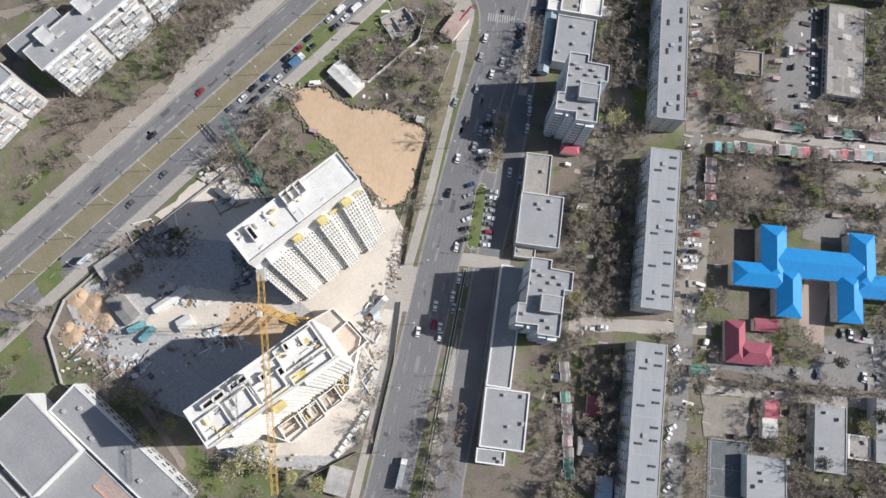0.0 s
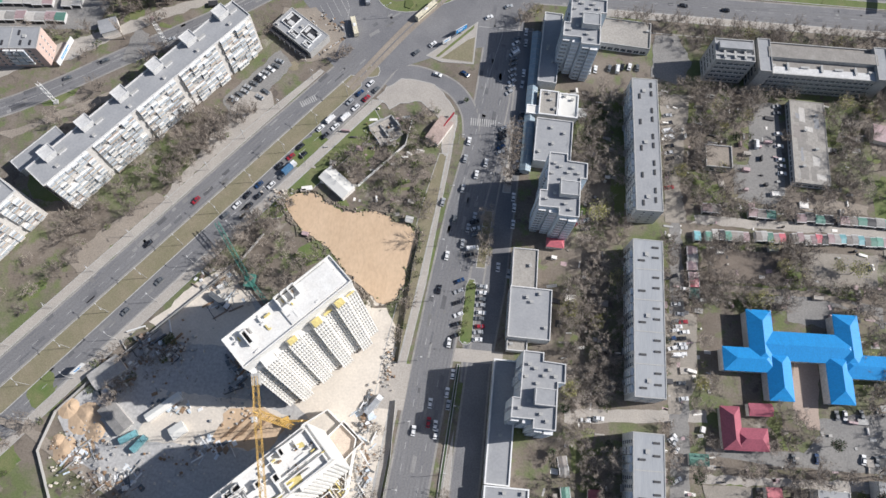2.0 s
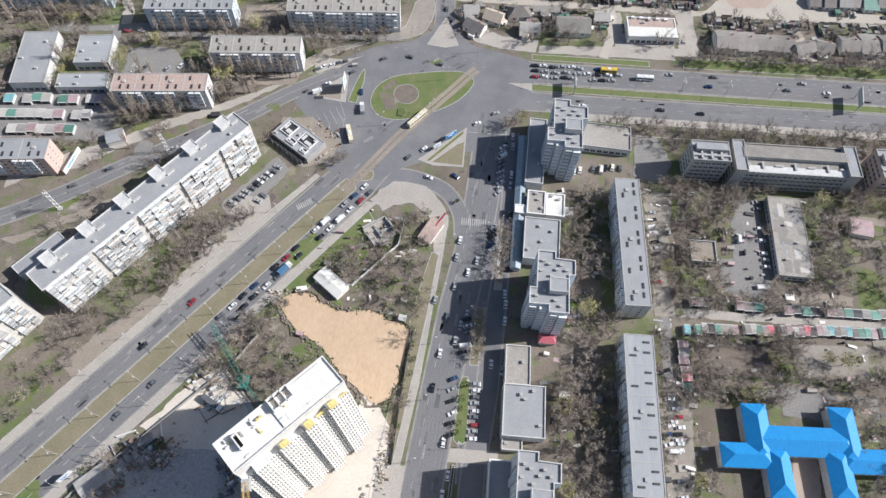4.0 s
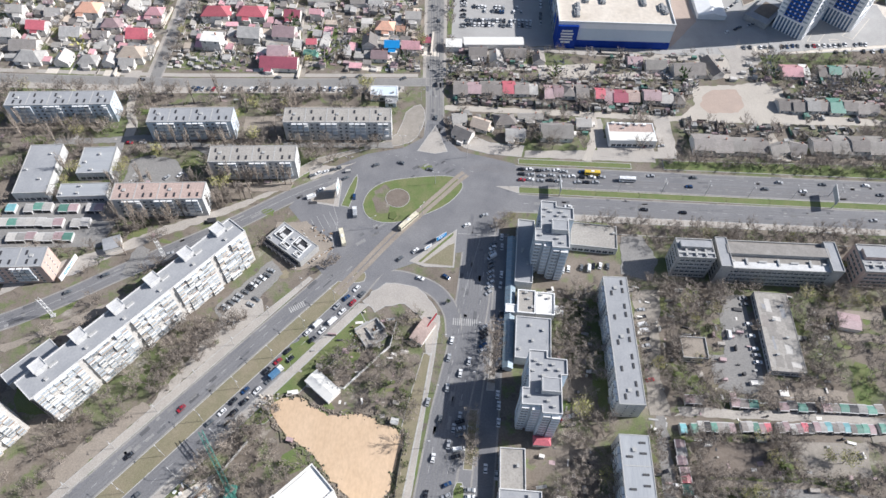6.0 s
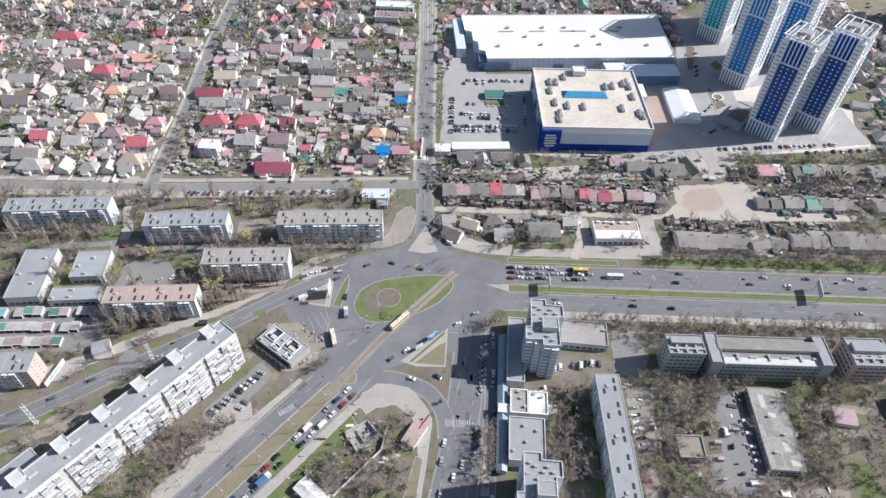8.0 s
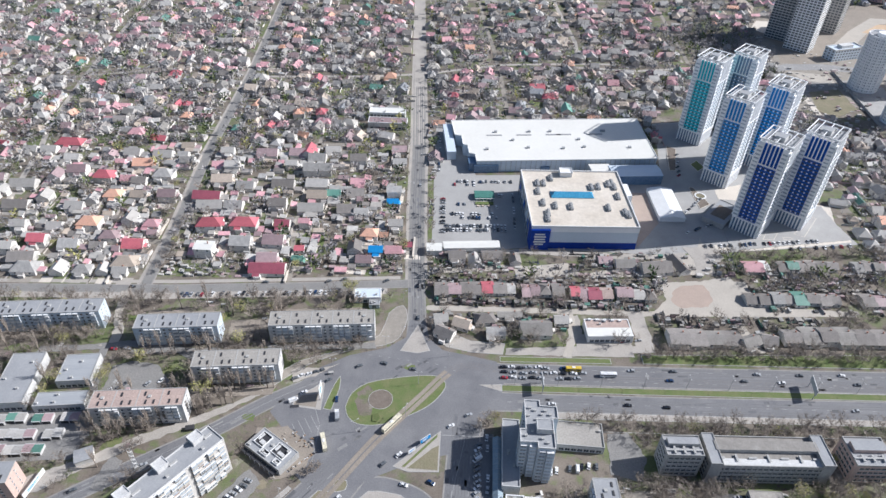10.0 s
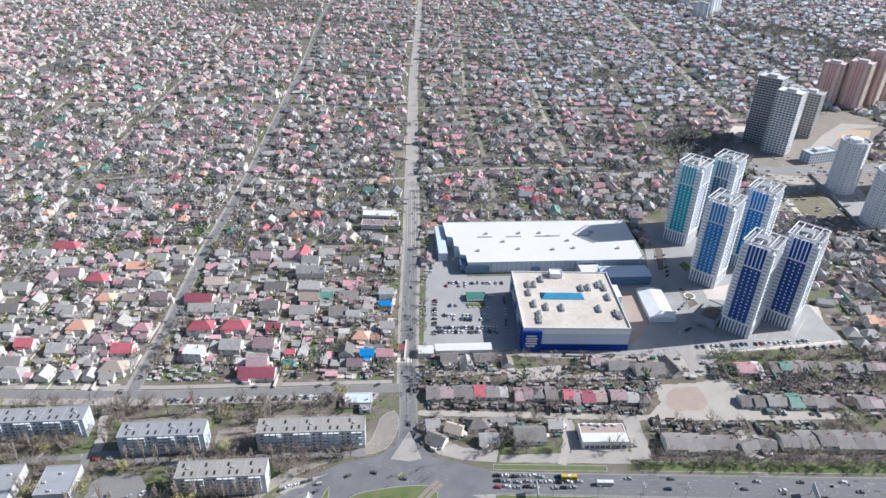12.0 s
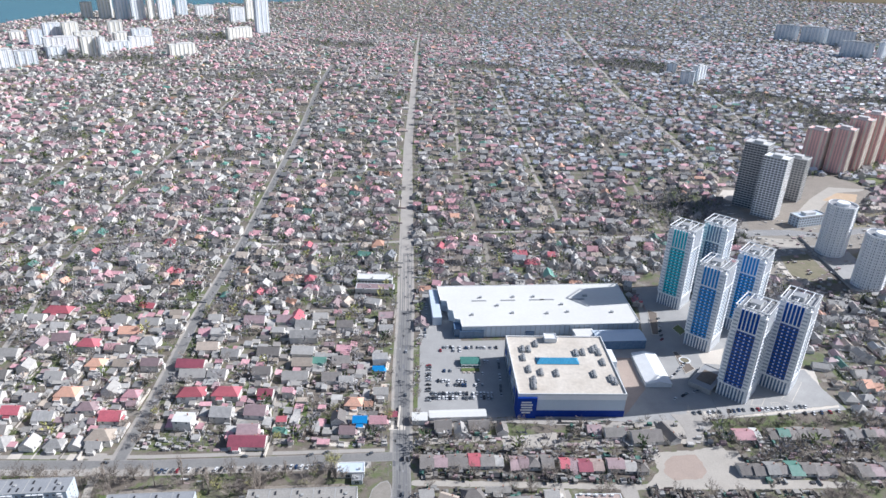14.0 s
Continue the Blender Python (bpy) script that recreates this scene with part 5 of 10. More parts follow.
kg = thing("kindergarten", 156, 62, 2, "two-storey kindergarten under bright blue hipped sheet roofs", "school")
foot(156, 62, 66, 42, 2)
wings = [(6, 6.3, 48, 11.6, 0), (-13, 9.5, 10, 24, 0), (26, 9.5, 10, 24, 0), (-6.4, -7, 9.6, 20, 0), (20, -7, 9.6, 20, 0), (-19, -0.5, 22, 9.2, 0), (34, -1, 26, 9.2, 0)]
for x, y, w_, d_, a in wings:
    part("wall", MB().box(x - w_ / 2, x + w_ / 2, y - d_ / 2, y + d_ / 2, -0.2, 6.6), [M["house_wall"]], kg)
    if w_ >= d_:
        hip_wing(kg, x, y, w_, d_, 0, 6.9, 9.6 - 0.02 * abs(x), "blue_roof")
    else:
        hip_wing(kg, x, y, d_, w_, 90, 6.9, 9.9 - 0.02 * abs(x), "blue_roof")
    for f in range(2):
        for k in range(int(w_ / 3.2)):
            part("window", WIN["flat"], [], kg, at=pose(x - w_ / 2 + 1.8 + k * 3.2, y - d_ / 2 - 0.01, 1.8 + f * 3.2))
rh = thing("house", 134, 31, 3, "house with crimson hipped sheet roofs", "house")
foot(134, 31, 22, 20, 3)
part("wall", MB().box(-9, -2, -8, 9, -0.1, 4.6).box(-2, 9, -8, 0, -0.1, 4.6), [M["house_wall"]], rh)
part("roof", MB().gable(-8.5, 8.5, -3.8, 3.8, 4.8, 8.2, 0, 0, 0.6, 3.6), [M["crimson"]], rh, at=pose(-5.5, 0.5, 0, 0, 0, 90))
part("roof", MB().gable(-7, 7, -4.2, 4.2, 4.8, 7.8, 0, 0, 0.6, 3.6), [M["crimson"]], rh, at=pose(2.5, -4, 0))
shed(142, 40, 10, 5, 3, 3.6, "crimson", "small crimson roofed outbuilding", ridge=1.0)


def office(x, y, w, d, ang, floors, label, roof="roof_warm", wall="grey_wall", ribs=False, roof_room=True, rim=0.8):
    b = thing("office_building", x, y, ang, label, "office building")
    foot(x, y, w + 2, d + 2, ang)
    h = floors * 3.4 + 1
    body(b, rect(w, d), h, wall, roof, rim, "concrete" if rim > 0.5 else roof)
    for s in "SW":
        facade(b, w, d, s, floors, 2.0, 3.4, 2.9, WIN["wide"], 0.8)
    if ribs:
        n = int((w - 1.6) / 2.9)
        for i in range(n + 1):
            part("pilaster", MB().box(-0.25, 0.25, -d / 2 - 0.35, -d / 2, 0, h), [M[wall]], b, at=pose((i - n / 2) * 2.9, 0, 0))
    if ribs:
        for e in (-1, 1):
            part("end_block", MB().box(e * (w / 2 - 3.2) - 3.2, e * (w / 2 - 3.2) + 3.2, -d / 2 - 0.3, d / 2 + 0.3, 0, h + 2.2, 0, 1).rim(rect(6.4, d + 0.6, e * (w / 2 - 3.2), 0), h + 2.0, h + 2.7, 0.35, 0), [M["grey_wall"], M["roof_felt"]], b)
        part("front_strip", MB().box(-w / 2 + 6.5, w / 2 - 6.5, -d / 2 + 0.5, -d / 2 + 4.5, h, h + 0.5), [M["panel"]], b, "pale roof strip")
    if roof_room:
        part("roof_room", MB().box(-w * 0.42, w * 0.42, -d * 0.05, d * 0.28, h, h + 2.6, 0, 1), [M[wall], M[roof]], b)
        for i in range(7):
            part("vent", VENT["wide"], [], b, at=pose(-w * 0.4 + w * 0.13 * i, -d * 0.25, h, 0, 0, 90 if i % 2 else 0))
    return b


office(178.5, 212.5, 65, 18.5, 1, 4, "long grey four-storey office with rooftop rooms", "dull_roof", ribs=True)
office(133.5, 212, 19.5, 12.5, 1, 5, "grey five-storey office wing with louvred roof", "roof_felt")
office(234, 215, 21, 18, 1, 4, "grey four-storey office by the avenue", "roof_felt", "salmon")
old = office(174.8, 172.8, 17.5, 46, -1, 1, "old low building with a patched warm felt roof", "roof_warm", "panel", roof_room=False, rim=0.25)
rnd = random.Random(77)
for _ in range(22):
    u, v, e, f = rnd.uniform(-6.5, 6.5), rnd.uniform(-20, 20), rnd.uniform(0.6, 2.2), rnd.uniform(0.8, 4.5)
    part("felt_patch", MB().prism(rough(rect(2 * e, 2 * f), 0.35, 0.9), 4.38, 4.44 + 0.05 * rnd.random()), [M[rnd.choice(("dull_roof", "old_felt", "dusk_roof", "pale_roof"))]], old, "patch of newer roofing felt", at=pose(max(-8 + e, min(8 - e, u)), max(-22 + f, min(22 - f, v)), 0))
for u, v in ((-4, -14), (3, -4), (-2, 6), (4, 15)):
    part("vent", VENT["box"], [], old, at=pose(u, v, 4.4))
office(129, 160, 13, 12, 0, 1, "low roofless store with open yard", "dirt", "grey_wall", roof_room=False)

# the shopping quarter: mall, trade hall, canopy hall, tents
mall = thing("shopping_mall", 108.3, 439.5, 2.2, "white and blue shopping mall with cream roof and cooling units", "mall")
foot(108.3, 439.5, 90, 86, 2.2)
W_, D_, H_ = 81, 79, 20.0
part("wall", MB().prism(rect(W_, D_), -0.2, H_), [M["light_clad"]], mall)
part("base_band", MB().box(-W_ / 2 - 0.15, W_ / 2 + 0.15, -D_ / 2 - 0.15, D_ / 2, 0, 6.0), [M["mall_blue"]], mall, "dark blue cladding band")
part("corner_panel", MB().box(-W_ / 2 - 0.5, -W_ / 2 + 14, -D_ / 2 - 2.0, -D_ / 2 + 10, 0, 18.5), [M["mall_blue"]], mall, "blue corner with a pale sign")
part("side_band", MB().box(-W_ / 2 - 0.3, -W_ / 2 + 1, -D_ / 2 + 8, D_ / 2, 0, 7), [M["slate_glass"]], mall, "blue-grey glazed band")
for k in range(9):
    part("pilaster", MB().box(-W_ / 2 - 0.6, -W_ / 2, -0.5, 0.5, 0, H_), [M["grey_wall"]], mall, at=pose(0, -D_ / 2 + 12 + k * 8, 0))
for k in range(5):
    part("signboard", MB().box(-W_ / 2 - 0.7, -W_ / 2 - 0.3, -2.6, 2.6, 9, 15, bottom=True), [M["light_clad"] if k % 2 else M["navy"]], mall, at=pose(0, -D_ / 2 + 16 + k * 13, 0))
part("cornice", MB().box(-W_ / 2 - 0.2, W_ / 2 + 0.2, -D_ / 2 - 0.2, -D_ / 2, H_ - 4.2, H_ - 0.4, bottom=True), [M["tower_white"]], mall, "white band under the roof edge")
for r, (a, b_) in enumerate(((2.5, 10), (2, 11), (2.5, 10.5), (2, 11), (3, 9.5))):
    part("sign_bar", MB().box(-W_ / 2 + a, -W_ / 2 + b_, -D_ / 2 - 2.12, -D_ / 2 - 2.0, 14 - r * 2.3, 15.3 - r * 2.3, bottom=True), [M["white"]], mall, "pale sign bar")
part("roof", MB().prism(inset(rect(W_, D_), 0.4), H_ - 0.2, H_ + 0.1), [M["mall_roof"]], mall)
part("parapet", MB().rim(rect(W_ + 0.3, D_ + 0.3), H_ - 0.4, H_ + 1.3, 0.6), [M["white"]], mall)
part("skylight", MB().gable(-17, 17, -4.5, 4.5, H_ + 0.8, H_ + 3.4, 0, 0, 0.2, 3), [mat("skylight_glass", (0.06, 0.27, 0.45), (0.08, 0.32, 0.5), 0.3, 1, 0.2)], mall, "long blue glass skylight", at=pose(-3.5, 4, 0))
part("stair_head", MB().box(3, 13, D_ / 2 - 9, D_ / 2 - 1, H_, H_ + 4).rim(rect(10.4, 8.4, 8, D_ / 2 - 5), H_ + 4, H_ + 4.6, 0.4), [M["white"]], mall, at=pose(-12, 0, 0))
unit = MB()
for k in range(3):
    unit.box(-1.1 + k * 0.1, 1.3, -4.5 + k * 3, -2 + k * 3, 0, 2.1, 0)
    unit.tube((0.1, -3.2 + k * 3, 2.1), (0.1, -3.2 + k * 3, 2.5), 0.8, 0.8, 8, 1)
unit.box(-2.2, -1.1, -3.5, 3.5, 0.3, 1.4, 1)
unit = unit.mesh("cooling_unit", [M["steel"], M["grey_wall"]])
for u, v in ((-29, 20), (-24, 20), (-17, 28), (-30, 8), (-28, -8), (-19, -12), (-26, -22), (-27, -29), (-7, -13), (14, 15), (20, 16), (29, 20), (32, 22), (33, 16), (33, 2), (22, -14), (34, -20), (36, -23)):
    part("cooling_unit", unit, [], mall, at=pose(u, v, H_ + 0.1))
part("vestibule", MB().box(W_ / 2, W_ / 2 + 7, 10, 28, 0, 16), [M["white"]], mall)
hall = thing("trade_hall", 108, 551, 5.6, "huge white-roofed trade hall with grey cladding", "warehouse")
foot(100, 551, 200, 90, 5.6)
HALL = [(-82, -38.2), (82, -38.2), (86, 38.5), (-98, 38.5), (-97, 10), (-91, 8), (-91, -8), (-87, -10), (-87, -24), (-82, -26)]
part("wall", MB().prism(inset(HALL, 0.5), -0.2, 11), [M["light_clad"]], hall)
part("roof", MB().prism(HALL, 10.9, 11.4), [M["white_roof"]], hall)
part("parapet", MB().rim(inset(HALL, -0.1), 11.2, 11.9, 0.4), [M["white"]], hall)
part("west_wing", MB().box(-106, -97.8, -16, 37, 0, 8.5), [M["light_clad"]], hall)
part("corner_glazing", MB().box(-84, -62, -39.2, -37.6, 0, 7.5).box(-88.2, -81.6, -36, -24, 0, 8), [M["slate_glass"]], hall, "dark glazed entrance corner")
for i in range(36):
    part("cladding_rib", MB().box(-0.12, 0.12, -38.25, -37.9, 0, 11), [M["steel"]], hall, at=pose(-78 + i * 4.5, 0, 0))
for i, (u, v) in enumerate([(-70 + k * 22 + (k % 2) * 4, -18 + (k % 3) * 16) for k in range(7)] + [(-58 + k * 26, 14 - (k % 2) * 30) for k in range(5)]):
    part("roof_vent", MB().box(-1.2, 1.2, -1.2, 1.2, 11.4, 13), [M["steel"]], hall, at=pose(u, v, 0))
for u, v in ((-60, 8), (-32, 8), (-4, 8), (6, 8), (36, 8)):
    part("rooflight", MB().box(-7, 7, -0.9, 0.9, 11.4, 11.8), [M["roof_felt"]], hall, "grey rooflight strip", at=pose(u, v, 0))
for u in (-20, 30):
    part("gate", MB().box(u - 4, u + 4, -39.2, -37.9, 0, 5), [M["slate_glass"]], hall, "dark blue entrance")
for lab, x, y, w_, d_, a, h_, rf, wl in (("blue-grey hall with a sloping roof behind the mall", 170, 503, 44, 18, 5.6, 9, "light_clad", "slate_glass"), ("white link building behind the mall", 140, 505, 18, 17, 5.6, 8, "white_roof", "white"),
                                         ("long white arched market hall", 25, 394, 42, 8, 5, 5, "white_roof", "white"), ("white flat-roofed store by the street", -3, 390, 11, 9, 3, 4.5, "white_roof", "white")):
    b = thing("store_hall", x, y, a, lab, "hall")
    foot(x, y, w_, d_, a)
    part("wall", MB().box(-w_ / 2, w_ / 2, -d_ / 2, d_ / 2, 0, h_), [M[wl]], b)
    part("roof", MB().gable(-w_ / 2, w_ / 2, -d_ / 2, d_ / 2, h_ + 0.3, h_ + 1.2, 0, 0, 0.3), [M[rf]], b)
tent = thing("event_tent", 188, 462, 1.5, "large white gabled event tent", "tent")
foot(188, 462, 24, 48, 1.5)
part("wall", MB().box(-10.5, 10.5, -22, 22, 0, 3.6), [M["white"]], tent)
part("canopy", MB().gable(-22, 22, -10.5, 10.5, 3.8, 5.6, 0, 0, 0.3), [M["white"]], tent, at=pose(0, 0, 0, 0, 0, 90))
setting("pavement_mall", MB().prism([(-6, 386), (62, 398), (160, 396), (222, 402), (330, 418), (318, 470), (262, 620), (214, 612), (196, 514), (30, 500), (28, 512), (24, 596), (-8, 600), (-7, 500), (-5, 440)], -0.2, 0.06), [M["mall_paving"]], "grey asphalt parking and yards round the mall", "pavement")
foot(100, 445, 210, 100, 3)
foot(265, 500, 110, 220, 0)
setting("verge_mall", MB().prism([(-8, 405), (-5.2, 405), (-7.2, 480), (-10, 480)], 0, 0.12), [M["grass"]], "green strip beside the street", "verge")


def fin_mesh(deep, z0, z1, half=0.35):
    return MB().box(-half, half, -deep - 1.3, -deep, z0, z1).mesh("fin", [M["tower_white"]])


def blue_tower(x, y, ang, H, floors, colour, label):
    """A slim residential tower: banded white corner bays, coloured middle, finned foot and finned crown."""
    b = thing("residential_tower", x, y, ang, label, "apartment tower", "blue and white residential towers")
    foot(x, y, 30, 30, ang)
    w, d = 22.0, 25.0
    part("wall", MB().prism(rect(w, d), -0.2, H - 3), [M["tower_white"]], b)
    st = (H - 6) / floors
    z0, z1 = H * 0.15, H * 0.75
    for s, a in SIDES.items():
        span, deep = (w, d / 2) if s in "SN" else (d, w / 2)
        at = pose(0, 0, 0, 0, 0, a)
        seen = s in "SE"
        part("cladding", MB().box(-span * 0.31, span * 0.31, -deep - 0.5, -deep, z0, z1), [M[colour if s in "SN" else "light_clad"]], b, at=at)
        part("cladding", MB().box(-span * 0.31, span * 0.31, -deep - 0.2, -deep, z1, H - 3), [M[colour if s in "SN" else "slate_glass"]], b, at=at)
        part("plinth", MB().box(-span * 0.48, span * 0.48, -deep - 0.2, -deep, 0, z0), [M["slate_glass"]], b, "blue-grey glazed foot", at=at)
        for e in (-1, 1):
            bay = MB().box(e * span * 0.415 - 1.9, e * span * 0.415 + 1.9, -deep - 1.1, -deep, z0, H - 5)
            for f in range(floors - 1):
                if z0 < f * st < H - 6:
                    bay.box(e * span * 0.415 - 2.0, e * span * 0.415 + 2.0, -deep - 1.4, -deep - 1.1, f * st + 0.1, f * st + 1.3, bottom=True)
            part("corner_bay", bay, [M["tower_white"]], b, at=at)
        if seen:
            lo, hi = fin_mesh(deep, 0, z0, 0.5), fin_mesh(deep, z1, H)
            for k in range(9):
                part("fin", lo, [], b, at=at @ pose(-span * 0.46 + span * 0.115 * k, 0, 0))
            for k in range(6):
                part("fin", hi, [], b, at=at @ pose(-span * 0.32 + span * 0.128 * k, 0, 0))
            for za, zb in ((z1 - 0.4, z1 + 0.4), (z0 - 0.7, z0 + 0.5), (H - 0.9, H)):
                part("band", MB().box(-span * 0.5, span * 0.5, -deep - 1.35, -deep, za, zb, bottom=True), [M["tower_white"]], b, at=at)
        dark, pale, units = MB(), MB(), MB()
        for f in range(floors):
            z = 1.0 + f * st
            if z0 < z < z1 - 1.5:
                for k in (-2.2, -0.75, 0.75, 2.2):
                    dark.box(k * span * 0.115 - 0.7, k * span * 0.115 + 0.7, -deep - 0.56, -deep - 0.5, z, z + 1.6)
                for k in (-1.48, 0, 1.48):
                    units.box(k * span * 0.115 - 0.5, k * span * 0.115 + 0.5, -deep - 1.1, -deep - 0.5, z + 0.1, z + 1.0)
            if z > z0:
                for e in (-1, 1):
                    pale.box(e * span * 0.415 - 1.75, e * span * 0.415 + 1.75, -deep - 1.16, -deep - 1.1, z + 0.4, z + 1.7)
        for nm, mb, mt in (("glazing", dark, "glass"), ("glazing", pale, "pale_glass"), ("air_unit", units, "tower_white")):
            tagged(part(nm, mb, [M[mt]], b, at=at), kind="stuff")
    part("roof", MB().prism(rect(w - 1, d - 1), H - 3.2, H - 2.8), [M["roof_felt"]], b)
    part("lift_room", MB().box(-3.2, 3.2, -4, 4, H - 2.9, H + 0.6, 0, 1).box(-3, 0, -9, -6, H - 2.9, H - 0.9, 0, 1).box(1, 4, 6, 9, H - 2.9, H - 0.6, 0, 1), [M["panel"], M["roof_felt"]], b)
    for u, v in ((-7, -6), (7, -7), (-7, 5), (7, 6), (-6, 0), (6.5, 0)):
        part("vent", VENT["box"], [], b, at=pose(u, v, H - 2.8))
    cr = MB().rim(rect(w + 2.0, d + 2.0), H - 0.8, H, 0.6)
    for e in (-1, 0, 1):
        cr.box(e * w * 0.3 - 0.25, e * w * 0.3 + 0.25, -d / 2 - 0.6, d / 2 + 0.6, H - 0.6, H - 0.1, bottom=True)
    part("crown", cr, [M["tower_white"]], b)
    return b


for x, y, c, hh, fl in ((249.5, 438, "navy", 82, 24), (289, 451, "navy", 82, 24), (247, 510, "royal", 82, 24), (293.5, 540, "royal", 80, 24), (244.5, 585, "teal", 84, 24), (287, 610, "slate_glass", 80, 24)):
    blue_tower(x, y, -41, hh, fl, c, "slim white tower with %s cladding" % {"navy": "navy blue", "royal": "royal blue", "teal": "teal", "slate_glass": "grey-blue glass"}[c])


# bay lines, lamp posts and the pavilion of the parking lot
bays = MB()
for y in (514, 485, 468, 451, 436, 419.5):
    for k in range(24):
        x = 5 + 2.7 * k
        if y in (468, 451) and 26 < x < 46:
            continue
        bays.face([(x - 0.09, y - 5 + 0.05 * x, 0.075), (x + 0.09, y - 5 + 0.05 * x, 0.075), (x + 0.09, y + 5 + 0.05 * x, 0.075), (x - 0.09, y + 5 + 0.05 * x, 0.075)])
tagged(setting("bay_lines", bays, [M["paint"]], "faded white bay lines of the parking lot", "road marking"), kind="stuff")
pv = thing("garden_pavilion", 36.5, 466, 3, "dark green garden pavilion in the parking lot", "pavilion")
part("wall", MB().box(-8, 8, -5, 5, 0, 3), [M["green_paint"]], pv)
part("roof", MB().gable(-8, 8, -5, 5, 3.2, 4.4, 0, 0, 0.3), [M["green_paint"]], pv)
for k in range(6):
    part("post", MB().box(-0.15, 0.15, -7, -6.7, 0, 2.8), [M["white"]], pv, at=pose(-7.5 + 3 * k, 0, 0))
part("beam", MB().box(-8, 8, -7.1, -6.6, 2.8, 3.1, bottom=True), [M["white"]], pv)
part("planting", MB().box(-8, 7, -12, -8, 0, 0.8), [M["bush"]], pv, "low green plants in tubs")
for u in (-6, -2, 3):
    part("tub", MB().box(u - 1, u + 1, -14.5, -12.8, 0, 0.9), [M["tan_roof"]], pv)


# the court between the towers: podium, beds, ring and walls
pod = thing("podium_building", 231, 450, -41, "low dark grey podium at the foot of a tower", "podium")
part("wall", MB().box(-9, 9, -17, 17, 0, 4.2, 0, 1).rim(rect(18.4, 34.4), 4.0, 4.7, 0.3, 0), [M["grey_wall"], M["roof_felt"]], pod)
part("roof_bed", MB().box(-6, 6, -9, 9, 4.2, 4.5), [M["soil"]], pod, "planted roof bed")
for nm, pts, mt in (("bed", [(216, 493), (220, 493), (227.5, 467), (217, 460)], "soil"), ("bed", [(262, 431), (271, 430), (264, 420), (255, 420)], "soil"), ("bed", [(283, 429), (307, 454), (311, 452), (290, 425)], "soil"), ("bed", [(272, 424), (279, 424.5), (280, 421.5), (272, 421)], "dry_grass"), ("bed", [(206, 520), (212, 520), (222, 560), (214, 566)], "soil"), ("bed", [(232, 520), (240, 528), (236, 540), (228, 532)], "grass")):
    bd_ = thing("planting_bed", pts[0][0], pts[0][1], 0, "planting bed of brown soil inside pale kerbs", "planting bed", "planting beds")
    q = [(a - pts[0][0], b_ - pts[0][1]) for a, b_ in pts]
    q = q if sum(a[0] * b_[1] - a[1] * b_[0] for a, b_ in zip(q, q[1:] + q[:1])) > 0 else q[::-1]
    part("soil", MB().prism(inset(q, 0.4), 0, 0.25), [M[mt]], bd_)
    part("kerb", MB().rim(q, 0, 0.35, 0.4), [M["pale"]], bd_)
rg = thing("planter_ring", 222.6, 479.6, 0, "round white planter ring in the court", "planter")
part("rim", MB().rim([(5 * math.cos(k * 0.3491), 5 * math.sin(k * 0.3491)) for k in range(18)], 0, 0.6, 1.2), [M["white"]], rg)
part("soil", MB().prism([(3.8 * math.cos(k * 0.3491), 3.8 * math.sin(k * 0.3491)) for k in range(18)], 0, 0.35), [M["dry_grass"]], rg)
for lab, mt, pts in (("pale concrete court", "pale", [(238, 490), (265, 501), (252, 475), (237, 476)]), ("worn reddish paved court beside the mall", "reddish", [(162, 481), (176, 481), (175, 457), (177, 437), (153, 404), (154, 420), (160, 432)]), ("white paved walk round the towers", "pale", [(214, 411), (254, 417), (280, 420), (326, 428), (326, 421), (283, 412), (240, 405), (214, 404)]), ("white paved walk between the towers", "pale", [(262, 470), (276, 482), (330, 470), (322, 440), (312, 456), (296, 470)])):
    setting("pavement_court", MB().prism(rough(pts, 0.4), -0.2, 0.1 + 0.004 * (len(lab) % 4)), [M[mt]], lab, "pavement")


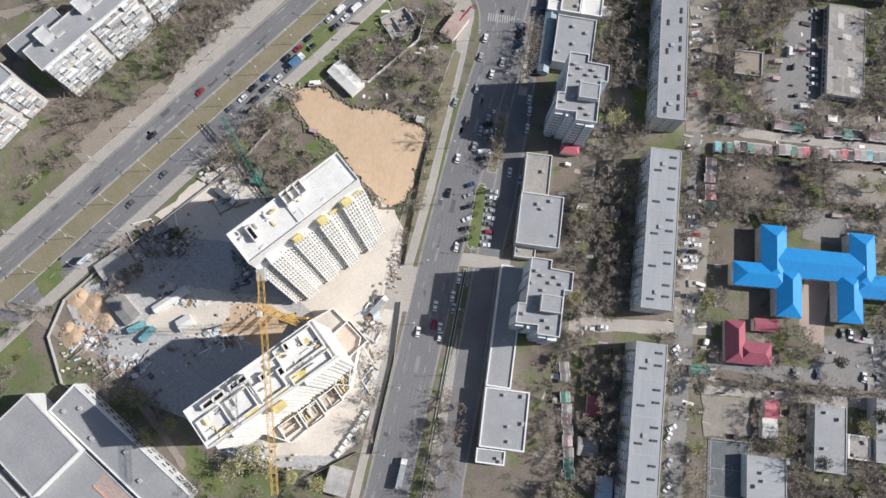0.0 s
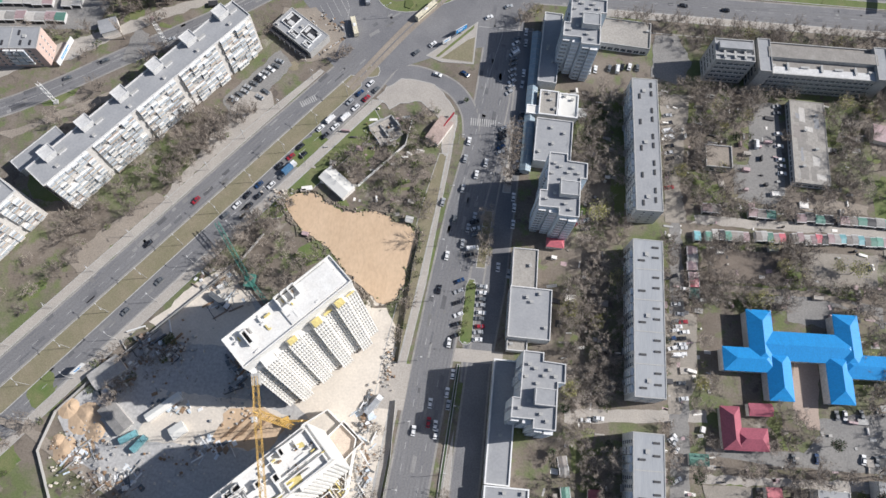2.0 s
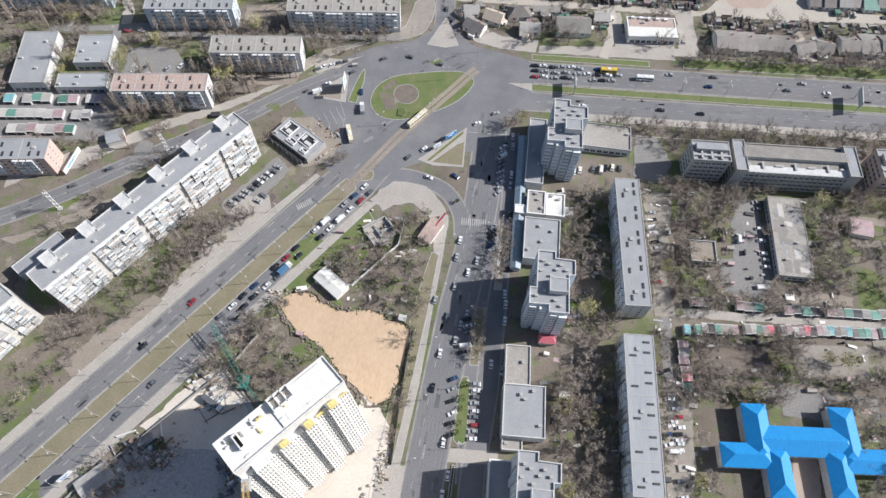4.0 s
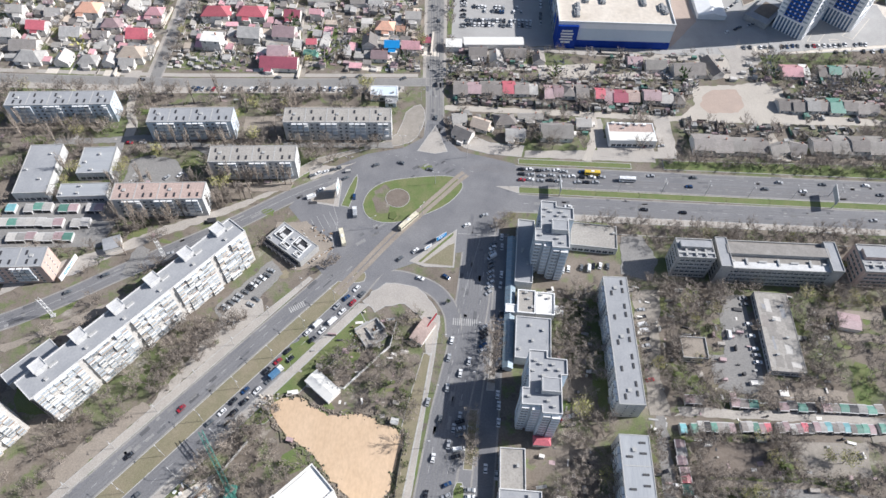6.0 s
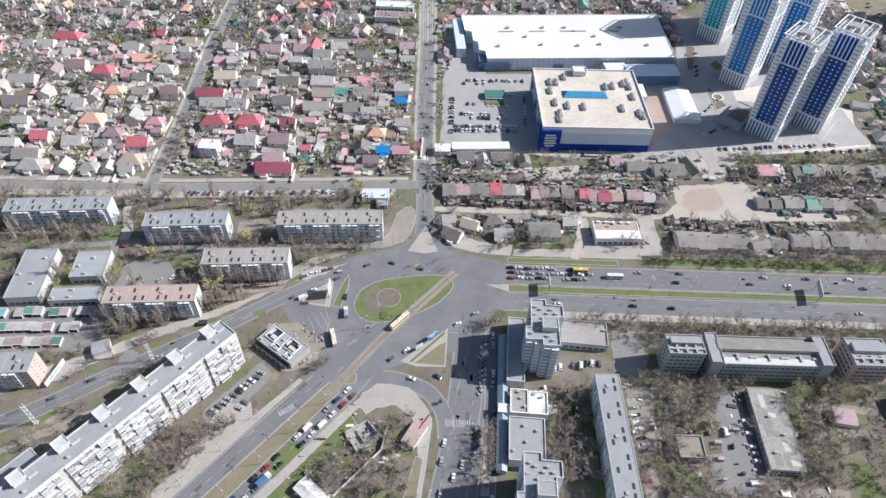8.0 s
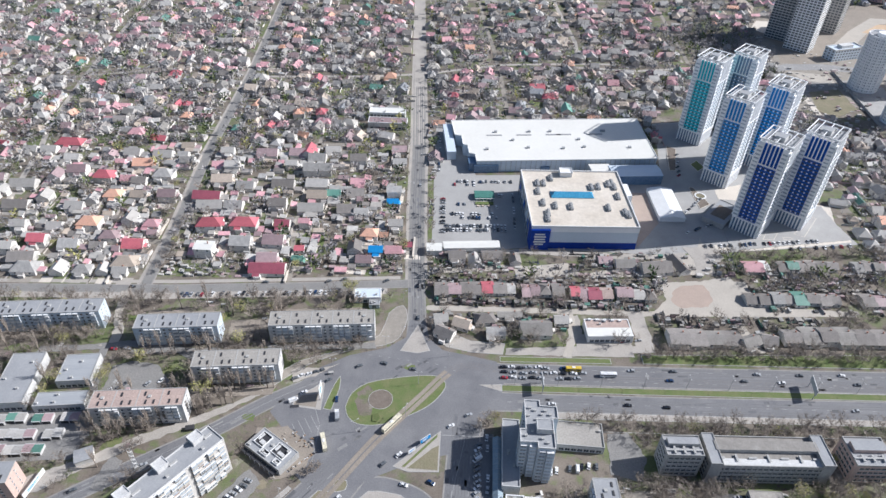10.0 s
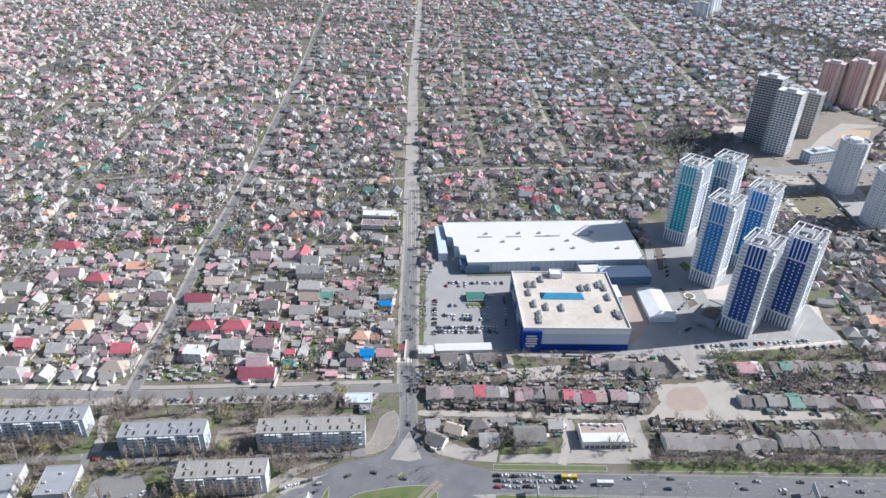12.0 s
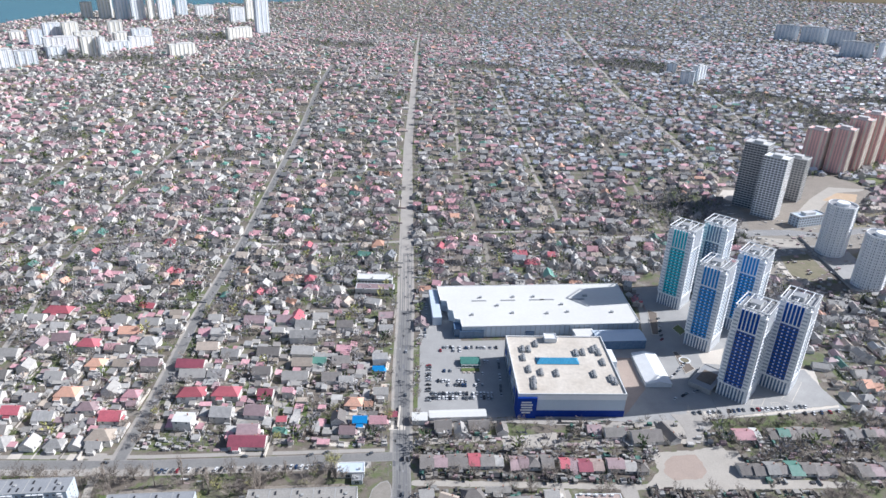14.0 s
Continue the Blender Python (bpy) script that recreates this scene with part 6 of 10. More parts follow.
def far_tower(x, y, w, d, ang, H, floors, wall, label, name="high_rise", glass="mid_glass", open_=0.24, strips=False, blind="N", columns=False):
    b = thing(name, x, y, ang, label, "apartment tower", "distant high-rises")
    foot(x, y, w + 4, d + 4, ang)
    part("wall", MB().prism(rect(w, d), -0.2, H), [M[wall]], b)
    part("roof", MB().rim(rect(w + 0.6, d + 0.6), H - 0.5, H + 1.2, 0.6).box(-w * 0.2, w * 0.2, -d * 0.25, d * 0.25, H, H + 3.5), [M["panel"]], b)
    st = H / floors
    g_ = MB()
    for s, a in SIDES.items():
        if s in blind:
            continue
        span, deep = (w, d / 2) if s in "SN" else (d, w / 2)
        n = max(2, int(span / 4.2))
        c, sn_ = math.cos(radians(a)), math.sin(radians(a))
        for f in range(floors):
            for k in range(n):
                u = (k - (n - 1) / 2) * span / n
                z = f * st + st * 0.3
                if columns and k % 3 == 2:
                    continue
                q = [(u - span / n * open_, z), (u + span / n * open_, z), (u + span / n * open_, z + st * (0.18 + open_)), (u - span / n * open_, z + st * (0.18 + open_))]
                g_.face([(c * p + sn_ * (deep + 0.12), sn_ * p - c * (deep + 0.12), zz) for p, zz in q])
    tagged(part("glazing", g_, [M[glass]], b), kind="stuff")
    if columns:
        n, strip = max(2, int(w / 12.6)), MB()
        for k in range(n):
            u = (k + 0.5) * w / n - w / 2
            strip.box(u - 1.6, u + 1.6, -d / 2 - 1.2, -d / 2, 2, H - 1)
        tagged(part("balcony_column", strip, [M["tower_white"]], b), kind="stuff")
    if strips:
        for k in (-0.42, -0.14, 0.14, 0.42):
            part("balcony_strip", MB().box(-1.5, 1.5, -d / 2 - 0.9, -d / 2, 3, H - 1), [M["cream"]], b, at=pose(k * w, 0, 0))
        for k in (-0.3, 0.3):
            part("balcony_strip", MB().box(-w / 2 - 0.9, -w / 2, -1.5, 1.5, 3, H - 1), [M["cream"]], b, at=pose(0, k * d, 0))
    return b


far_tower(447, 834, 30, 24, -42, 82, 26, "tower_white", "white unfinished high-rise with dark open floors", glass="glass", open_=0.36)
far_tower(437, 872, 30, 26, -42, 90, 27, "panel", "dark unfinished high-rise with a pale frame", glass="glass", open_=0.42)
far_tower(512, 905, 30, 22, -42, 62, 18, "concrete", "grey unfinished concrete block", glass="glass", open_=0.34)
far_tower(489, 806, 44, 16, 20, 14, 4, "light_clad", "low white and glass sales pavilion", glass="glass")


def round_tower(x, y, r, H, floors, label):
    """A round pale tower with a band of balconies on each floor."""
    b = thing("round_tower", x, y, 10, label, "apartment tower", "round pale towers")
    foot(x, y, 2 * r, 2 * r)
    ring_ = lambda q: [(q * math.cos(k * 0.3491), q * math.sin(k * 0.3491)) for k in range(18)]
    part("wall", MB().prism(ring_(r - 0.8), -0.2, H), [M["tower_white"]], b)
    st = H / floors
    panes = MB()
    for f in range(floors):
        for k in range(36):
            a0, a1 = k * 0.17453 + 0.03, k * 0.17453 + 0.115
            q = (r - 0.8) * 0.99
            panes.face([(q * math.cos(a_) , q * math.sin(a_), z_) for a_, z_ in ((a0, f * st + 1.75), (a1, f * st + 1.75), (a1, f * st + st - 0.1), (a0, f * st + st - 0.1))])
    tagged(part("glazing", panes, [M["mid_glass"]], b), kind="stuff")
    for f in range(floors):
        part("balcony_band", MB().rim(ring_(r), f * st + 0.3, f * st + 1.6, 1.0), [M["tower_white"]], b)
    pier = MB().tube((r, 0, 0), (r, 0, H + 1), 0.9, 0.9, 4).mesh("pier", [M["tower_white"]])
    for k in range(0, 18, 2):
        part("pier", pier, [], b, at=pose(0, 0, 0, 0, 0, k * 20))
    part("roof", MB().rim(ring_(r), H, H + 2.2, 0.6).prism(ring_(r - 0.7), H, H + 0.4, 1).prism(ring_(r * 0.45), H + 0.4, H + 4), [M["tower_white"], M["roof_felt"]], b)


round_tower(473, 717, 15.5, 60, 19, "round cream tower with ribbed balconies")
round_tower(470, 634, 15.5, 58, 18, "round cream tower beside the lane")
for x, y, hh in ((622, 1060, 66), (655, 1045, 72), (690, 1064, 84), (724, 1088, 88), (766, 1115, 82), (560, 720, 78)):
    far_tower(x, y, 26, 30, 46, hh, int(hh / 3.2), "pink_brick", "salmon brick high-rise row", glass="mid_glass", strips=True)
rnd = random.Random(12)
COAST = [(-1072, 1665, 37, 49), (-1062, 1736, 50, 37), (-1216, 2054, 37, 46), (-1275, 2256, 60, 41), (-1224, 2270, 49, 44), (-1106, 1985, 88, 37), (-1148, 2219, 74, 23), (-978, 1891, 40, 55), (-945, 1900, 17, 53), (-1113, 2348, 46, 42), (-1017, 2185, 51, 29), (-970, 2219, 61, 38), (-961, 2018, 82, 24), (-916, 2085, 72, 33), (-748, 1964, 78, 33),
         (-1348, 2788, 52, 132), (-1280, 2782, 54, 146), (-1220, 2787, 52, 140), (-1173, 2802, 27, 134), (-1128, 2831, 58, 138), (-1124, 3000, 47, 69), (-1022, 2986, 76, 44), (-835, 2824, 62, 56), (-686, 2327, 90, 38), (-650, 2498, 50, 120), (-804, 2891, 31, 96), (-1050, 1859, 49, 30), (-1321, 2132, 38, 28), (-1420, 2780, 40, 60)]
for x, y, w_, hh in COAST:
    far_tower(x, y, w_, 16, rnd.choice((40, 44, 48)), hh, max(6, int(hh / 3.1)), rnd.choice(("shore_cream", "shore_cream", "tower_white", "shore_white")), "pale high-rise with balcony columns near the sea", glass=rnd.choice(("mid_glass", "slate_glass")), columns=True)
for x, y, w_, hh, a in ((1423, 2865, 88, 56, -20), (1500, 2791, 100, 58, -24), (1560, 2700, 95, 58, -30), (1440, 2380, 100, 54, -32), (1537, 2391, 40, 54, 40), (1640, 2440, 90, 50, -20), (664, 1949, 26, 28, -20), (647, 1765, 34, 36, -24), (704, 1838, 44, 40, 40)):
    far_tower(x, y, w_, 16, a, hh, max(6, int(hh / 3)), "shore_white", "pale long block far off", glass="slate_glass" if hh > 50 else "mid_glass", columns=True)


# ---- low buildings, garages and kiosks ----
def garage_row(x0, y0, x1, y1, n, d, roofs, label):
    rnd = random.Random(int(x0 + y0))
    ang = math.degrees(math.atan2(y1 - y0, x1 - x0))
    w = math.hypot(x1 - x0, y1 - y0) / n
    wall = MB().box(-w / 2 + 0.05, w / 2 - 0.05, -d / 2, d / 2, -0.1, 2.4).mesh("wall", [M["panel"]])
    gate = MB().box(-w / 2 + 0.4, w / 2 - 0.4, -d / 2 - 0.06, -d / 2, 0, 2.1).mesh("gate", [M["dark"]])
    tops = {r: MB().gable(-w / 2, w / 2, -d / 2, d / 2, 2.55, 2.95, 0, 0, 0.05).mesh("roof", [M[r]]) for r in set(roofs)}
    for i in range(n):
        if rnd.random() < 0.06:
            continue
        t = (i + 0.5) / n
        gx, gy = x0 + (x1 - x0) * t, y0 + (y1 - y0) * t
        r = roofs[i % len(roofs)] if i < len(roofs) else rnd.choice(roofs)
        gx, gy = gx + rnd.uniform(-0.3, 0.3), gy + rnd.uniform(-0.7, 0.7)
        b = thing("garage", gx, gy, ang + rnd.uniform(-2, 2), "small metal garage with a %s roof" % {"turq": "turquoise", "green_roof": "green", "grey_roof": "grey", "red_roof": "red", "brown_roof": "brown", "dusk_roof": "weathered", "white_roof": "white", "pale_roof": "pale grey", "dark": "dark", "roof_warm": "warm grey"}[r], "garage", label)
        foot(gx, gy, w, d, ang)
        part("wall", wall, [], b), part("gate", gate, [], b), part("roof", tops[r], [], b)


garage_row(116.5, 118.9, 215, 124.6, 34, 5.2, ["turq", "turq", "green_roof", "grey_roof", "dark", "green_roof", "dusk_roof", "grey_roof", "brown_roof", "dark", "dusk_roof", "grey_roof", "green_roof", "brown_roof", "red_roof", "green_roof", "dusk_roof", "brown_roof"], "garage row in the yard")
for xa, xb, n_ in ((121, 130, 2), (143, 156, 3), (166, 184, 4), (187, 217, 7)):
    garage_row(xa, 132.6 + 0.01 * xa - 1.2, xb, 132.6 + 0.01 * xb - 1.2, n_, 4.8, ["brown_roof", "dusk_roof", "green_roof", "dark", "grey_roof", "green_roof"], "old garages under trees in the yard")
garage_row(115, 113, 115.5, 88, 6, 5, ["brown_roof", "grey_roof", "brown_roof", "brown_roof", "red_roof", "green_roof"], "garages by the lane")
garage_row(-250, 224, -196, 228, 11, 6, ["turq", "grey_roof", "grey_roof", "green_roof", "pale_roof", "grey_roof", "green_roof", "brown_roof", "pale_roof"], "garages by the boulevard")
garage_row(-250, 213, -200, 217, 10, 6, ["pale_roof", "green_roof", "grey_roof", "pale_roof", "grey_roof", "grey_roof", "brown_roof", "green_roof"], "garages by the boulevard")
garage_row(-246, 203, -206, 207, 8, 6, ["green_roof", "pale_roof", "grey_roof", "brown_roof", "pale_roof", "grey_roof"], "garages by the boulevard")
garage_row(404, 613, 452, 573, 14, 6, ["roof_warm", "dusk_roof", "grey_roof", "brown_roof", "pale_roof"], "garages behind the blue towers")
garage_row(57, 14, 64, -34, 11, 4.2, ["dusk_roof", "grey_roof", "brown_roof", "green_roof", "grey_roof", "brown_roof", "dusk_roof"], "sheds in the yard")
shed(214, 182, 11, 9, -8, 3.2, "brown_roof", "old pavilion with a brown roof between trees")
shed(236, 150, 12, 8, 4, 3.4, "dusk_roof", "grey shed under the trees")
shed(228, 110, 16, 7, 2, 3.2, "grey_roof", "long grey shed under the trees")
shed(248, 190, 10, 12, 2, 5, "roof_slate", "pale roofed house behind trees", "house")
shed(115, 17, 8, 4.5, 2, 2.4, "green_roof", "dark green metal garage", "garage")
shed(71, -3, 5, 8, 0, 2.6, "red_roof", "shed with rusty red roof")
shed(70, -20, 8, 7, 0, 2.8, "grey_roof", "grey slate roofed shed")
shed(78, -37, 6, 12, 0, 3.4, "light_clad", "pale blue metal roofed store")
shed(145.5, 5, 6, 7, 2, 3.6, "red_roof", "small house with a red roof", "house")
shed(145, -3, 6, 8, 2, 3.4, "white_roof", "small store with a white checked roof", "store")
shed(-182, 203, 9, 8, 25, 3.6, "roof_felt", "grey kiosk by the crossing", "kiosk")
for x, y, w_, d_, a, h_, lb, rf, wl in ((143.5, -23, 16.5, 17, 2, 5, "low pale building beside the ball court", "roof_slate", "panel_blue"), (169, -4, 13.5, 27, 0, 6, "two-storey grey flat-roofed building", "roof_felt", "panel"), (182, -6, 9.5, 10, 0, 4.5, "low grey annex with a flat roof", "roof_warm", "panel"),
                                        (193, 2, 10, 26, 0, 6, "grey flat-roofed building behind trees", "roof_felt", "panel"), (-240.5, 250, 19, 38, 7, 7, "long grey workshop with a flat felt roof", "roof_felt", "panel"), (-210, 260, 19.5, 21, 7, 6, "pale blue-grey workshop roof with patches", "roof_slate", "panel"),
                                        (-210, 237.5, 28, 10, 6.5, 5, "low pale workshop wing", "roof_slate", "panel"), (-46.5, 336, 18, 9.5, 4, 4.6, "pale flat canopy of a filling point", "light_clad", "white"), (-41.5, 328.5, 7, 5.4, 4, 3.2, "low grey kiosk beside the canopy", "roof_felt", "panel_blue"),
                                        (113.5, 310, 29.5, 16, 3, 5.5, "pink and white roofed roadside store with a glass front", "roof_pink", "white"), (-57, 603, 36, 12, 0, 8, "long white house with a flat roof", "white_roof", "white"), (-55, 584, 38, 12, 0, 7, "long house with a maroon roof", "brown_roof", "house_wall"),
                                        (-84.0, 210.2, 26.5, 14.0, -35, 4.4, "grey diner with dark roof wells and white roof frames", "roof_felt", "grey_wall")):
    flat_shop(x, y, w_, d_, a, h_, lb, rf, wl, "white" if rf not in ("roof_felt", "roof_slate") else "concrete", 0.35, 3, "S", "low_building")
for u, v, w_, d_ in ((-7.6, 1.2, 6.4, 7.4), (5.4, 1.6, 8.4, 6.2), (-1.0, -3.9, 5.0, 2.6), (8.4, -4.2, 3.4, 2.4)):
    box_ = thing("roof_well", *turned([(u, v)], -84, 210.2, -35)[0], -35, "dark sunken roof well with a white frame on the diner", "roof well", "roof wells", z=4.42)
    part("floor", MB().box(-w_ / 2, w_ / 2, -d_ / 2, d_ / 2, 0, 0.12), [M["dark"]], box_)
    part("frame", MB().rim(rect(w_ + 0.6, d_ + 0.6), 0, 0.9, 0.3), [M["white"]], box_)
    part("duct", MB().box(-w_ * 0.05, w_ * 0.42, -d_ * 0.36, -d_ * 0.05, 0.12, 1.1).box(-w_ * 0.4, -w_ * 0.25, -d_ * 0.2, d_ * 0.4, 0.12, 0.8), [M["panel"]], box_)
av = thing("awning", *turned([(-1, -8.6)], -84, 210.2, -35)[0], -35, "dark awnings with white posts along the diner", "awning")
for k in range(7):
    part("sheet", MB().box(-1.6, 1.6, -1.3, 1.3, 2.7, 2.85, bottom=True), [M["dark"]], av, at=pose(-11 + k * 3.7, 0, 0))
    part("post", MB().box(-0.1, 0.1, -1.3, -1.1, 0, 2.7), [M["white"]], av, at=pose(-9.2 + k * 3.7, 0, 0))
dr = random.Random(77)
for k in range(60):
    a_, q_ = dr.uniform(0, 1), dr.gauss(0, 1.6)
    px, py = (-80 + 14 * a_ * 1.2 + q_, 224 - 8 * a_ + q_) if k < 34 else (-62 - 12 * a_ + q_, 211 - 12 * a_ + q_)
    b = thing("crate", px, py, dr.uniform(0, 180), "timber boards and crates heaped beside the diner", "crate", "crates by the diner")
    part("boards", MB().box(-dr.uniform(0.2, 0.9), dr.uniform(0.2, 0.9), -0.25, 0.25, 0, dr.uniform(0.2, 0.8)), [M[dr.choice(("timber", "timber", "tan_roof", "dark", "panel"))]], b)
# the tall brick and felt factory school at the edge of the site
fs = thing("workshop_building", -117, -45, -33.5, "low grey workshop with white walls and felt roof", "workshop")
foot(-117, -45, 70, 16, -33.5), foot(-160, -50, 40, 50, -36)
body(fs, rect(66, 14), 9, "white", "old_felt", 0.5, "white")
facade(fs, 66, 14, "N", 2, 2.2, 3.6, 4.0, WIN["wide"])
for u, v in ((-24, 2), (-12, -3), (2, 2), (14, -2), (-28, -3)):
    part("vent", VENT["box"], [], fs, at=pose(u, v, 9))
w2 = thing("workshop_building", -151, -46, -36, "grey felt-roofed hall with a white wall", "workshop")
body(w2, rect(32, 24), 12, "white", "old_felt", 0.5, "panel")
w3 = thing("workshop_building", -125, -66, -33.5, "low grey workshop wing with a red edge strip", "workshop")
body(w3, rect(70, 26), 7, "panel", "old_felt", 0.5, "panel")
part("edge_strip", MB().box(-4, 32, 5.6, 6.2, 7.0, 7.5).box(-4, 32, 6.2, 12, 7.0, 7.12, 1), [M["orange_roof"], M["roof_pink"]], w3, "orange-red roof edge")
w4 = thing("workshop_building", -172, -68, -36, "grey felt-roofed workshop hall", "workshop")
body(w4, rect(34, 26), 8, "panel", "old_felt", 0.5, "panel")
ct = thing("ball_court", 129.5, -22, 1, "dark asphalt ball court with white lines and a fence", "court")
part("surface", MB().box(-8.5, 8.5, -12, 12, -0.1, 0.2), [M["court"]], ct)
lines = MB().rim(rect(15, 22), 0.2, 0.22, 0.15).box(-7.5, 7.5, -0.08, 0.08, 0.2, 0.22)
lines.rim([(2.2 * math.cos(a * 0.3927), 2.2 * math.sin(a * 0.3927)) for a in range(16)], 0.2, 0.22, 0.15)
part("lines", lines, [M["paint"]], ct)
cage = MB()
for a, b_ in (((-8.5, -12), (8.5, -12)), ((8.5, -12), (8.5, 12)), ((8.5, 12), (-8.5, 12)), ((-8.5, 12), (-8.5, -12))):
    for z in (1.2, 3.4):
        cage.tube((*a, z), (*b_, z), 0.07, 0.07, 4)
    for k in range(7):
        q = (a[0] + (b_[0] - a[0]) * k / 6, a[1] + (b_[1] - a[1]) * k / 6)
        cage.tube((*q, 0), (*q, 3.4), 0.06, 0.06, 4)
part("cage", cage, [M["steel"]], ct)
foot(129.5, -22, 18, 25, 1)
